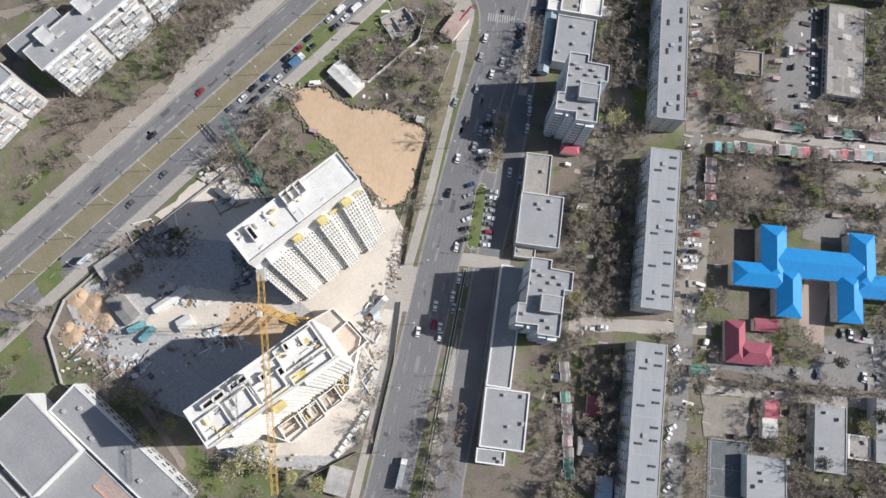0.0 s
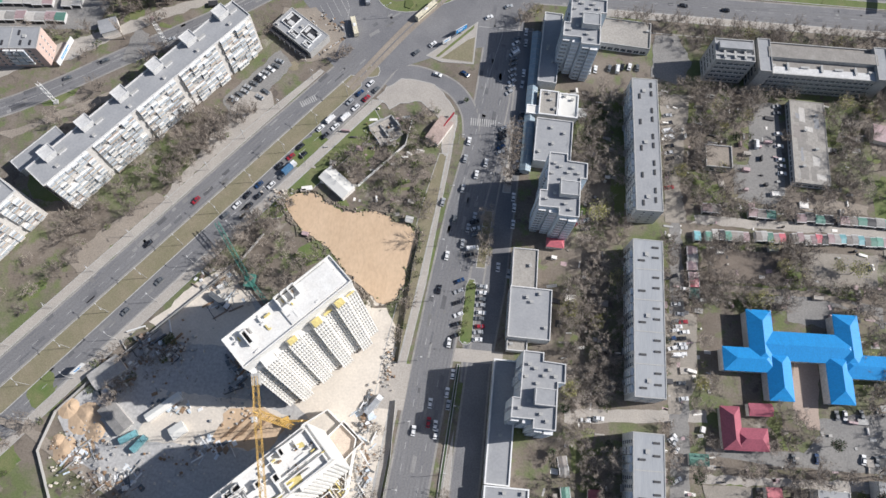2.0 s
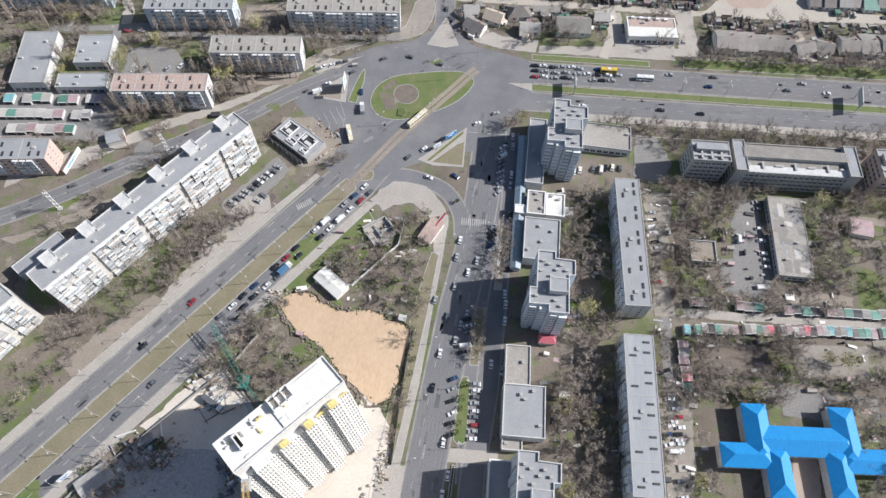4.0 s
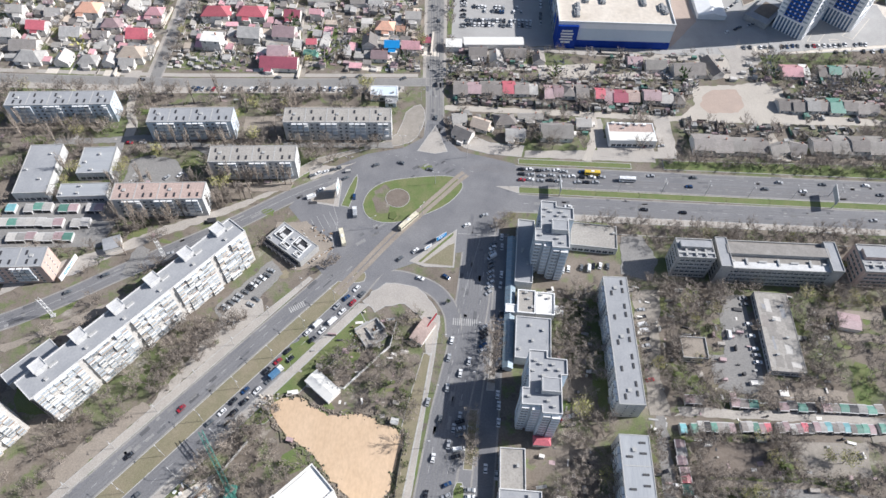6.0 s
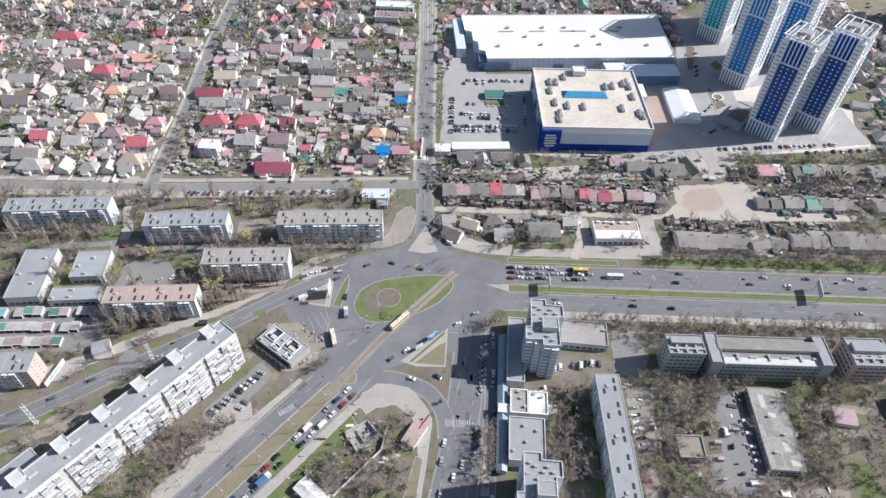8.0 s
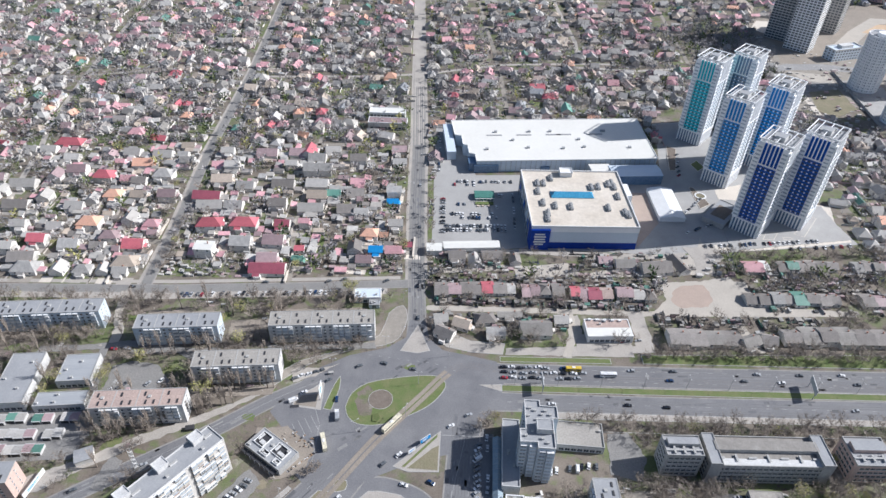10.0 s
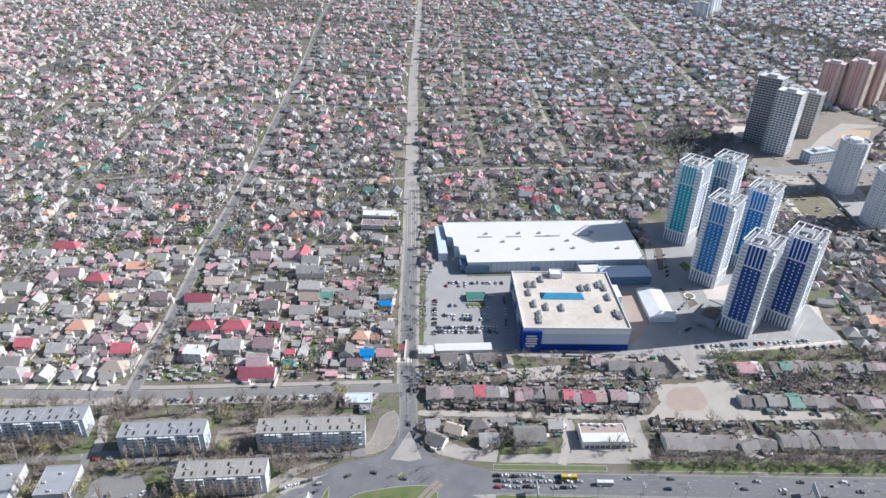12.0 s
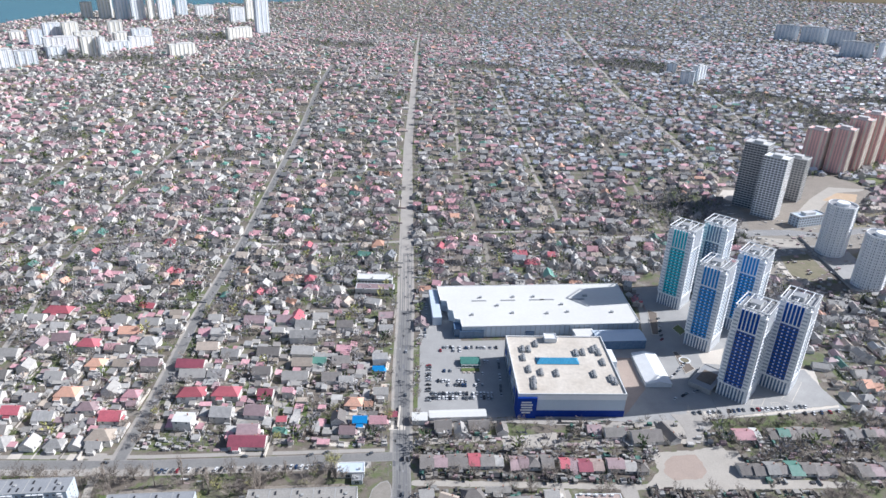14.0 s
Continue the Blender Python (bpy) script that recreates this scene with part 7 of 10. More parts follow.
# yards, lanes and lots on the ground
YARDS = []
PATH_A = [(-184, 8.5), (-166, 5.5), (-149, -4), (-130, -13), (-118, -21.5), (-106, -34), (-92, -48), (-94, -50), (-108, -36), (-120, -24.5), (-131, -16.5), (-150, -8), (-167, 2), (-184, 5.5)]
PLAY_B = [(117, 7), (138, 8), (139, -7), (119, -9)]
for lay, (lab, mt, pts) in enumerate((("pale trodden lane between the yards", "pavement", [(58, 27), (120, 33), (120, 38), (58, 33)]), ("pale asphalt yard lane", "old_asphalt", [(103, -40), (111, -40), (112.5, 60), (111, 125), (106, 125), (104, 60)]),
                     ("pale asphalt lot before the old building", "old_asphalt", [(138, 143), (163, 146), (163, 196), (150, 195), (150, 160), (138, 158)]), ("pale lane beside the garages", "pavement", [(118, 125), (200, 127), (200, 130.5), (118, 130)]),
                     ("asphalt yard of the kindergarten", "old_asphalt", [(169, 39), (200, 44), (197, 18), (144, 17.5), (119, 19.5), (119, 22.5), (156, 24), (161, 24), (169, 32)]), ("asphalt court behind the kindergarten", "old_asphalt", [(147, 88), (159, 89), (159, 81), (180, 80), (181, 90), (194, 89), (203, 82), (204, 92), (192, 94), (160, 94), (147, 92)]), ("paved court between the kindergarten wings", "reddish", [(160, 66), (171, 64), (169, 34), (164, 34), (158, 43)]), ("trodden parking beside the flats", "plot", [(103, 80), (117, 80), (116, 49), (108, 35), (103, 35)]), ("pale lane before the court", "pavement", [(116, 11), (156, 13), (200, 15), (200, 10), (156, 9.5), (116, 7.5)]),
                     ("grey garage yard", "old_asphalt", [(-252, 196), (-190, 202), (-186, 222), (-196, 234), (-252, 231)]), ("pale lane to the garages", "old_asphalt", [(-172, 186), (-165, 184), (-162, 202), (-170, 206)]),
                     ("asphalt lot beside the long house", "old_asphalt", [(-118, 168), (-108, 156), (-86, 192), (-94, 200)]), ("sandy apron of the diner", "dirt", [(-98, 210), (-80, 194), (-66, 199), (-62, 214), (-80, 228), (-96, 226)]),
                     ("pale dirt lane between house rows", "lane", [(-6, 326), (71, 327), (150, 328), (216, 331), (290, 335), (290, 340), (224, 342), (224, 368), (180, 366), (156, 340), (150, 333), (71, 332), (-6, 331)]),
                     ("pale dirt lane between house rows", "lane", [(-6, 364), (57, 372), (111, 366), (170, 372), (205, 376), (205, 420), (198, 400), (111, 371), (57, 378), (-6, 369)]),
                     ("open dusty square between house rows", "lane", [(189, 366), (214, 373), (218, 360), (219, 340), (197, 332), (160, 331), (162, 364)]), ("playground of trodden reddish earth", "reddish", [(175, 361), (192, 363), (194, 355), (194, 346), (189, 339.7), (169, 337.3), (164, 344), (168, 355)]), ("pale lot of the roadside store", "pavement", [(92, 292), (142, 294), (142, 330), (131, 330), (131, 300), (97, 299), (97, 326), (92, 326)]),
                     ("pale lane behind the garages", "pavement", [(115, 125), (152, 127), (218, 127), (218, 130.6), (172, 131), (128, 129.5)]), ("trodden path behind the kindergarten", "dirt", [(122, 92.5), (172, 94), (184, 92), (200, 85), (202, 87), (185, 95), (172, 97), (122, 95.5)]),
                     ("asphalt court beside the old building", "old_asphalt", [(147, 186), (163, 197), (161, 142), (154, 138), (139, 141), (146, 158)]), ("grey trodden yard beside the flats", "plot", [(102, 195), (118, 196), (111, 146), (114, 125), (103, 125), (104, 152)]), ("asphalt lot of the offices", "old_asphalt", [(100, 231), (112, 232), (119, 216), (114, 201), (98, 205)]),
                     ("pale path behind the offices", "dirt", [(196, 191), (236, 190), (234, 185), (196, 186.5)]), ("pale path to the old building", "dirt", [(162, 139), (184, 144.5), (203, 143), (202, 138), (162, 136.5)]), ("kitchen gardens of dug soil", "soil", [(124, 113), (160, 115), (160, 99), (124, 97)]),
                     ("trodden garden ground", "plot", [(168, 116), (205, 117.5), (202, 101), (168, 99)]), ("pale path between the blocks", "lane", [(-216, 334), (-209, 334), (-206, 309), (-199, 297), (-199, 284), (-204, 284), (-206, 297), (-211, 309)]), ("grey drive behind the blocks", "old_asphalt", [(-245, 276), (-212, 279.5), (-190, 283), (-162, 280.5), (-149, 274), (-147, 279), (-161, 286), (-190, 288.5), (-213, 284), (-245, 281)]),
                     ("worn asphalt court between the blocks", "old_asphalt", [(-194, 267), (-182, 272), (-167, 269), (-153, 253), (-174, 248.5), (-192, 247)]), ("grey drive beside the workshop", "old_asphalt", [(-208, 283), (-203, 283), (-200, 266), (-195, 247), (-199, 247), (-205, 266)]), ("pale pavement beside the street", "pavement", [(-231, 168), (-217, 177.5), (-198, 183), (-181, 196), (-155, 213.5), (-126, 230), (-100, 249), (-99, 252.5), (-128, 234.5), (-158, 219), (-184, 202), (-205, 192), (-231, 181)]),
                     ("pale parking bay beside the street", "pavement", [(-86, 268), (-81, 272), (-68, 271), (-57, 276), (-71, 265), (-83, 259)]), ("trodden strip along the long house", "dirt", [(-221, 138), (-208, 144), (-199, 151), (-182, 161), (-160, 177), (-158, 173), (-180, 156), (-200, 146), (-214, 136)]), 
                     ("dusty lot behind the houses", "lane", [(56, 375), (97, 382), (96, 368), (57, 362)]), ("pale drive between houses", "lane", [(88, 330), (94, 330), (94, 307), (87, 288), (82, 288), (88, 307)]), ("pale drive between houses", "lane", [(199, 333), (205, 332), (209, 316), (214, 298), (209, 297), (203, 316)]), ("pale paved gateway of the towers", "pavement", [(188, 406), (214, 409), (217, 394), (203, 384), (195, 372), (190, 375), (193, 391)]),
                     ("grey drive along the flats", "old_asphalt", [(-104, 289), (-38, 294), (-36, 289.5), (-104, 284.5)]), ("trodden court between the flats", "dirt", [(-133, 296), (-108, 299), (-108, 312), (-133, 309)]), ("grey drive along the flats", "old_asphalt", [(-188, 280.5), (-134, 285), (-134, 281), (-188, 277)]), ("pale trodden ground by the flats", "dirt", [(-100, 312), (-44, 317), (-46, 326), (-100, 322)]), ("pale trodden ground by the flats", "dirt", [(-190, 304), (-140, 308), (-140, 318), (-190, 316)]),
                     ("trodden strip before the flats", "dirt", [(-142, 252), (-92, 257), (-94, 250), (-142, 244)]), ("pale drive behind the mall yards", "pavement", [(-4, 387), (62, 397), (160, 395), (188, 400), (188, 394), (150, 389), (62, 391), (-4, 381)]), ("trodden yards east of the garages", "plot", [(208, 118), (262, 122), (262, 130), (208, 127)]), ("pale path in the east yards", "dirt", [(208, 172), (262, 170), (262, 175), (208, 177)]),
                     ("pale footpath behind the site", "dirt", PATH_A), ("trodden play yard", "plot", PLAY_B),
                     ("bare earth round the new towers", "plot", [(360, 650), (640, 700), (760, 900), (640, 960), (420, 960), (340, 760)]), ("bare building ground of trodden tan earth", "dirt", [(404, 899), (426, 938), (458, 944), (539, 968), (612, 1024), (643, 1012), (663, 960), (624, 907), (602, 882), (569, 890), (520, 850), (468, 798), (438, 778), (405, 783), (423, 845)]), ("pale sand tracks on the building ground", "lane", [(470, 805), (500, 850), (545, 905), (600, 960), (655, 955), (640, 945), (600, 935), (560, 890), (520, 840), (480, 800)]), ("pale dug sand by the towers", "pale", [(408, 900), (428, 932), (455, 930), (440, 900), (425, 880)]), ("heaped tan sand on the building ground", "sand", [(560, 900), (600, 935), (628, 930), (606, 896), (580, 893)]), ("rough grass beside the building ground", "dry_grass", [(520, 800), (560, 850), (640, 900), (690, 900), (640, 845), (560, 800)]), ("dark grass by the road", "dry_grass", [(480, 700), (540, 740), (620, 780), (640, 740), (560, 690)]), ("rough green ground beside the salmon houses", "grass", [(648, 1018), (776, 1115), (740, 1020), (672, 968)]), ("asphalt road past the towers", "pale_asphalt", [(330, 742), (396, 774), (413, 780), (454, 783), (494, 776), (590, 806), (700, 850), (700, 836), (590, 792), (492, 760), (444, 765), (402, 760), (336, 728)]), ("tan field beside the road", "lane", [(408, 757), (449, 750), (447, 720), (438, 724), (412, 733)]), ("grey lot beside the towers", "old_asphalt", [(409, 728), (440, 728), (440, 704), (413, 697), (400, 694)]), ("rough dry grass between the towers", "dry_grass", [(407, 701), (444, 711), (442, 661), (408, 638), (397, 655)]), ("pale paved court of the round towers", "mall_paving", [(452, 735), (500, 735), (496, 690), (486, 655), (480, 612), (448, 612), (453, 665)]), ("pale path across the waste ground", "pale", [(394, 694), (400, 694), (397, 637), (391, 637)]), ("pale street behind the garages", "pale_asphalt", [(380, 612), (399, 593), (417, 574), (439, 552), (470, 515), (462, 510), (433, 542), (411, 564), (394, 583), (372, 604)]),
                     ("pale concrete courts between the towers", "mall_paving", [(225, 404), (326, 424), (322, 470), (280, 480), (262, 470), (232, 470)]))):
    YARDS.append((min(p[0] for p in pts), max(p[0] for p in pts), min(p[1] for p in pts), max(p[1] for p in pts), pts))
    setting("pavement_yard", MB().prism(rough(pts, 0.7), -0.2, 0.06 + 0.004 * lay), [M[mt]], lab, "pavement")
foot(196, 350, 58, 42, 0)
for lay, (x, y, w_, d_, a) in enumerate(((-197, 165, 26, 12, 53), (-172, 213, 14, 6, 30), (-159, 87, 20, 6, 53), (-164, 50, 22, 6, 53), (-46, 148, 24, 14, 50), (-51, 117, 12, 6, 40), (-45, 95, 12, 10, 40), (-5, 91, 5, 22, 5), (-13, 43, 5, 22, 5), (135, 196, 10, 12, 0), (126, 140, 14, 10, 0), (210, 143, 12, 16, 0), (172, 107, 26, 10, 5), (82, 130, 7, 30, 0), (150, 36, 8, 10, 0), (117, 187, 8, 14, 0), (150, 171, 14, 9, 20), (189, 98, 18, 8, 0), (105, 90, 6, 20, 0), (-163, 20, 12, 16, 53), (-181, 63, 18, 6, 53), (-140, 313, 12, 8, 10), (-60, 310, 14, 8, 0), (-201, 308, 16, 6, 8), (-258, 278, 20, 8, 5), (-86, 293, 10, 6, 0), (-102, 233, 8, 5, 0), (-14, 275, 10, 5, 0), (-160, 265, 20, 6, 30), (-206, 220, 18, 6, 33), (-190, 115, 18, 26, 53), (-150, 186, 26, 12, 33), (-133, 112, 22, 6, 53), (-152, 84, 16, 5, 53), (155, 100, 60, 14, 1), (122, 150, 12, 12, 0), (214, 150, 14, 20, 0), (-70, 145, 30, 12, 53), (-165, 20, 14, 20, 20), (-180, -10, 30, 20, 10), (-85, -52, 14, 30, 35), (64, 14, 10, 14, 0), (154, 28, 10, 8, 0), (-62, 92, 18, 10, 40), (-175, 405, 30, 16, 0), (-95, 398, 24, 30, 0), (129, 141.5, 14, 12, 0), (180, 104, 30, 10, 4), (134, 97, 28, 9, 3), (-62, 655, 26, 30, 3), (-80, 630, 18, 30, 3), (98, 650, 20, 24, 0))):
    setting("verge_lawn", MB().prism(rough(bend(turned([(w_ / 2 * math.cos(k * 0.785) * (0.8 + 0.2 * math.sin(k * 2.3 + x)), d_ / 2 * math.sin(k * 0.785)) for k in range(9)], x, y, a), 3)[:-1], 1.0, 1.5), -0.1, 0.018 + 0.0009 * lay), [M["grass"]], "patch of young green grass", "verge")

gp_ = MB()
gr = random.Random(83)
for _ in range(150):
    x0, x1, y0, y1 = gr.choice(((100, 205, 86, 117), (100, 205, 86, 117), (100, 205, -40, 84), (100, 215, 138, 200), (52, 82, -40, 190), (-260, -40, 190, 345), (206, 270, 60, 200), (-84, -10, 100, 172)))
    x, y = gr.uniform(x0, x1), gr.uniform(y0, y1)
    if not (is_free(x, y, 1.5) and off_road(x, y, 1.5)) or any(a < x < b and c < y < d and inside(x, y, p) for a, b, c, d, p in YARDS) or inside(x, y, PIT):
        continue
    e, f, a = gr.uniform(1.5, 5.5), gr.uniform(1.2, 3.5), gr.uniform(-0.2, 0.2)
    c, q = math.cos(a), math.sin(a)
    gp_.prism(rough([(x + c * u - q * v, y + q * u + c * v) for u, v in ((-e, -f * 0.6), (0, -f), (e, -f * 0.5), (e, f * 0.6), (0, f), (-e, f * 0.5))], 0.7, 1.2), -0.05, 0.03 + 0.02 * gr.random(), gr.choice((0, 0, 1, 2)))
setting("grass_patches", gp_, [M["grass"], M["lawn"], M["dry_grass"]], "scattered patches of young grass between trees", "grass", "stuff")

# sheds, slabs, boards and stores in the yards
yc = MB()
for u, v, q in np.random.RandomState(21).rand(900, 3):
    x, y = (100 + 105 * u, -42 + 240 * v) if q < 0.62 else (50 + 32 * u, -42 + 235 * v) if q < 0.75 else (-70 + 55 * u, 100 + 70 * v) if q < 0.85 else (-300 + 260 * u, 180 + 165 * v)
    if not (is_free(x, y, 1.2) and off_road(x, y, 1.0)) or inside(x, y, PIT):
        continue
    e, f, a = 0.3 + 2.2 * (q * 37 % 1) ** 2, 0.3 + 1.4 * (q * 91 % 1) ** 2, (q * 53 % 1) * 0.5 - 0.25
    h = (0.06, 0.09, 0.3, 0.9, 1.9)[int(q * 211 % 1 * 5)]
    c, s = math.cos(a), math.sin(a)
    yc.prism([(x + c * p - s * r, y + s * p + c * r) for p, r in ((-e, -f), (e, -f), (e, f), (-e, f))], 0, h, int(q * 401 % 1 * 6))
tagged(new("yard_clutter", yc.mesh("yard_clutter", [M["grey_roof"], M["concrete"], M["brown_roof"], M["pavement"], M["dark"], M["house_wall"]])), "slabs, boxes, boards and small stores in yards", "yard clutter", "", "stuff")

sl = thing("store_roof", 113.3, 306.2, 3, "white sloping sheet roof over the store front", "roof", z=5.4)
part("sheet", MB().box(-14.6, 14.6, -4.2, 3.6, 0, 0.5, bottom=True), [M["white_roof"]], sl)
for i in range(5):
    bx = thing("roof_unit", 102 + i * 5, 316.5, 3, "white cooling unit on the store roof", "roof unit", "rooftop units", z=5.55)
    part("case", MB().box(-1, 1, -0.7, 0.7, 0, 1.2), [M["white"]], bx)


# ---- vehicles ----
SHAPE = {}
def car_meshes(paint, ln=4.4, wd=1.8, ht=1.48, van=False):
    """Body with bonnet and boot, glazed cabin with roof, wheel."""
    b = MB()
    h1 = 0.62 if not van else 0.75
    prof = [(-ln / 2, 0.35), (ln / 2, 0.35), (ln / 2 + 0.02, h1), (ln / 2 - 0.25, h1 + 0.16), (-ln / 2 + 0.12, h1 + 0.24), (-ln / 2, h1 + 0.05)]
    k, n = 0, len(prof)
    for y, s in ((-wd / 2, 1), (wd / 2, 1)):
        b.v += [(x, y, z) for x, z in prof]
    b.f += [tuple(range(n)), tuple(range(2 * n - 1, n - 1, -1))] + [(i, n + i, n + (i + 1) % n, (i + 1) % n) for i in range(n)]
    b.m += [0] * (n + 2)
    c = MB()
    z0, z1 = h1 + 0.1, ht
    f0, f1, r0, r1 = (ln * 0.24, ln * 0.06, -ln * 0.42, -ln * 0.30) if not van else (ln * 0.40, ln * 0.28, -ln * 0.48, -ln * 0.47)
    lo, hi = wd / 2 - 0.06, wd / 2 - 0.22
    c.v += [(r0, -lo, z0), (f0, -lo, z0), (f0, lo, z0), (r0, lo, z0), (r1, -hi, z1), (f1, -hi, z1), (f1, hi, z1), (r1, hi, z1)]
    c.f += [(0, 1, 5, 4), (1, 2, 6, 5), (2, 3, 7, 6), (3, 0, 4, 7), (4, 5, 6, 7)]
    c.m += [0 if van else 1, 1, 0 if van else 1, 0 if van else 1, 0]
    wh = MB().tube((0, -0.1, 0), (0, 0.1, 0), 0.33, 0.33, 10)
    SHAPE["van" if van else "car"] = (b, c)
    return b.mesh("body", [paint]), c.mesh("cabin", [paint, M["glass"]]), wh.mesh("wheel", [M["rubber"]])


CARS = {}
for key, nm in (("car_white", "white"), ("car_black", "black"), ("car_grey", "dark grey"), ("car_silver", "silver"), ("car_red", "red"), ("car_blue", "blue")):
    CARS[nm] = car_meshes(M[key])
CARS["white van"] = car_meshes(M["car_white"], 5.6, 2.0, 2.3, True)
crnd = random.Random(77)
MIX = ["white"] * 6 + ["black"] * 5 + ["dark grey"] * 5 + ["silver"] * 6 + ["red", "blue", "white van"]


def car(x, y, ang, colour=None, where="parked on asphalt", wheels=True, group="parked cars"):
    colour = colour or crnd.choice(MIX)
    b_, c_, w_ = CARS[colour]
    ln = 5.6 if "van" in colour else 4.4
    t = thing("car" if "van" not in colour else "van", x, y, ang, "%s %s" % (colour + (" car" if "van" not in colour else ""), where), "car" if "van" not in colour else "van", group, z=0.06)
    part("body", b_, [], t), part("cabin", c_, [], t)
    if wheels and y < 50:
        for u in (-ln * 0.31, ln * 0.31):
            for v in (-0.8, 0.8):
                part("wheel", w_, [], t, at=pose(u, v, 0.33))
    foot(x, y, 3, 3)
    return t


def car_line(x0, y0, x1, y1, n, ang, where, jit=0.5, fill=1.0, wheels=True, group="parked cars"):
    for i in range(n):
        if crnd.random() > fill:
            continue
        t = (i + 0.5) / n
        car(x0 + (x1 - x0) * t + crnd.uniform(-jit, jit), y0 + (y1 - y0) * t + crnd.uniform(-jit, jit), ang + crnd.uniform(-4, 4) + crnd.choice((0, 180)), None, where, wheels, group)


P1, P2 = "parked beside the shops", "parked in the yard"
car_line(8, 58, 8.8, 88, 6, 25, "parked at the kerb of the street", 0.6, 0.9)
car_line(12, 97, 14, 124, 8, 15, "parked at the kerb of the street", 0.6, 0.9)
car_line(18.6, 58, 19, 86, 9, 5, P1, 0.3, 0.95)
car_line(28, 62, 31, 108, 7, 85, P1, 0.4, 0.45)
car_line(22.5, 152, 23.5, 168, 6, 35, P1, 0.3)
car_line(31.5, 142, 33, 178, 13, 8, P1, 0.3)
car_line(25.5, 186, 27.5, 222, 11, 35, P1, 0.4, 0.9)
car_line(31.5, 190, 32, 228, 6, 85, P1, 0.4, 0.7)
car_line(105.5, 62, 107, 112, 12, 20, P2, 0.8, 0.6)
car_line(104.5, -34, 105.5, 26, 12, 60, P2, 1.2, 0.55)
car_line(105.5, 140, 106.5, 192, 13, 15, P2, 0.8, 0.75)
car_line(109, 40, 111, 78, 10, 10, P2, 0.9, 0.75)
car_line(148, 20, 194, 24, 9, 85, P2, 0.6, 0.4)
car_line(172, 41, 196, 43, 7, 90, P2, 0.4, 0.6)
car_line(-190, 250, -160, 256, 7, 60, P2, 2.0, 0.6)
car_line(-240, 278, -160, 284, 9, 5, P2, 1.0, 0.5)
car_line(-84, 262, -66, 270, 5, 30, P2, 0.5, 0.8)
car_line(161, 184, 162, 196, 3, 5, P2, 0.4, 0.65)
car_line(64, 205, 92, 210, 8, 80, P2, 0.6, 0.8)
car_line(-114, 166, -92, 194, 12, -25, P2, 0.5, 0.9)
car_line(-108, 158, -88, 188, 8, -25, P2, 0.5, 0.6)
car_line(-176, 332, -36, 343, 40, 78, "parked on the gravel verge", 0.4, 0.7, False)
car_line(-90, 351, -30, 356, 6, 30, "parked before the houses", 2.0, 0.7)
car_line(98, 303, 136, 304, 7, 10, "parked before the store", 0.5, 0.6)
car_line(66, 28, 74, 31, 3, 0, P2, 0.5)
car_line(60, 118, 66, 122, 3, 30, P2, 0.8)
RUN = "on the asphalt road"
for line, n, fl, a in (((41, 269, 92, 270.5), 9, 0.95, 1), ((41, 273, 96, 274.5), 9, 0.95, 1), ((41, 277, 84, 278.5), 8, 0.9, 1), ((110, 271, 320, 275), 9, 0.35, 1), ((110, 278, 320, 281), 8, 0.3, 1), ((60, 250, 330, 254), 12, 0.3, 181)):
    car_line(*line, n, a, RUN, 0.5, fl, False, "cars on the road")
for s0, s1, n, fl, off in ((20, 124, 15, 0.75, -147.2), (30, 124, 13, 0.75, -142.8), (-160, 10, 9, 0.5, -145), (-140, 120, 9, 0.45, -163)):
    a, b_ = sn(s0, off), sn(s1, off)
    car_line(*a, *b_, n, 53.1, RUN, 0.4, fl, True, "cars on the road")
for x, y, a in ((-6, 18, 86), (0, 22, 86), (3, 21, 87), (3.5, 17.5, 87), (0, 30, 88), (-3, 124, 80), (6, 132, 84), (10, 112, 84), (8, 104, 84), (12, 140, 84), (-55, 248, 95), (-12, 273, 170), (-30, 277, 160), (-45, 274, 30), (-62, 262, 40), (-75, 252, 35), (-80, 246, 30), (12, 232, 30), (22, 240, 25), (-2, 222, 45), (-16, 212, 50), (-24, 206, 50), (2, 196, -30), (-12, 194, -15),
                (-11, 318, 90), (-13, 350, 95), (-15, 420, 92), (-18, 480, 92), (-180, 184, 35), (-130, 218, 35), (-150, 200, 35), (-196, 172, 30), (31, 116, 86), (30.5, 130, 86), (-120, 348, 4), (-210, 338, 4)):
    car(x, y, a, None, RUN, y < 230, "cars on the road")
for x, y, a, c in ((1.3, 97.4, 84, "white"), (-0.8, 80.9, 84, "black"), (5.8, 57, 86, "white"), (8.6, 43.3, 86, "white"), (6.8, 35.2, 86, "white"), (7.7, 30.0, 86, "silver"), (7, 157.7, 82, "white"), (5.9, 148, 82, "silver"), (16.2, 146.8, 82, "white"), (12.7, 118, 84, "silver"), (3.4, 116, 84, "dark grey"), (25.3, 94.1, 88, "white"), (31.1, 124.5, 88, "white")):
    car(x, y, a, c, RUN, False, "cars on the road")
for x, y, a, c in ((161.5, 178, 5, "white"), (161.5, 171, 4, "white"), (161.5, 163.5, 5, "white"), (161.8, 160, 5, "silver"), (161.8, 156, 4, "white"), (150, 171, 88, "white van"), (107.5, 84.5, 8, "white"), (109, 80, 3, "silver"), (108, 74, 10, "white"), (109.5, 66, 5, "white"), (107.6, 61, 3, "white van"), (112, 92, 4, "white"), (104.5, 25, 40, "white"), (106, 8, 30, "white"), (105, -8, 30, "white")):
    car(x, y, a, c, P2, False)
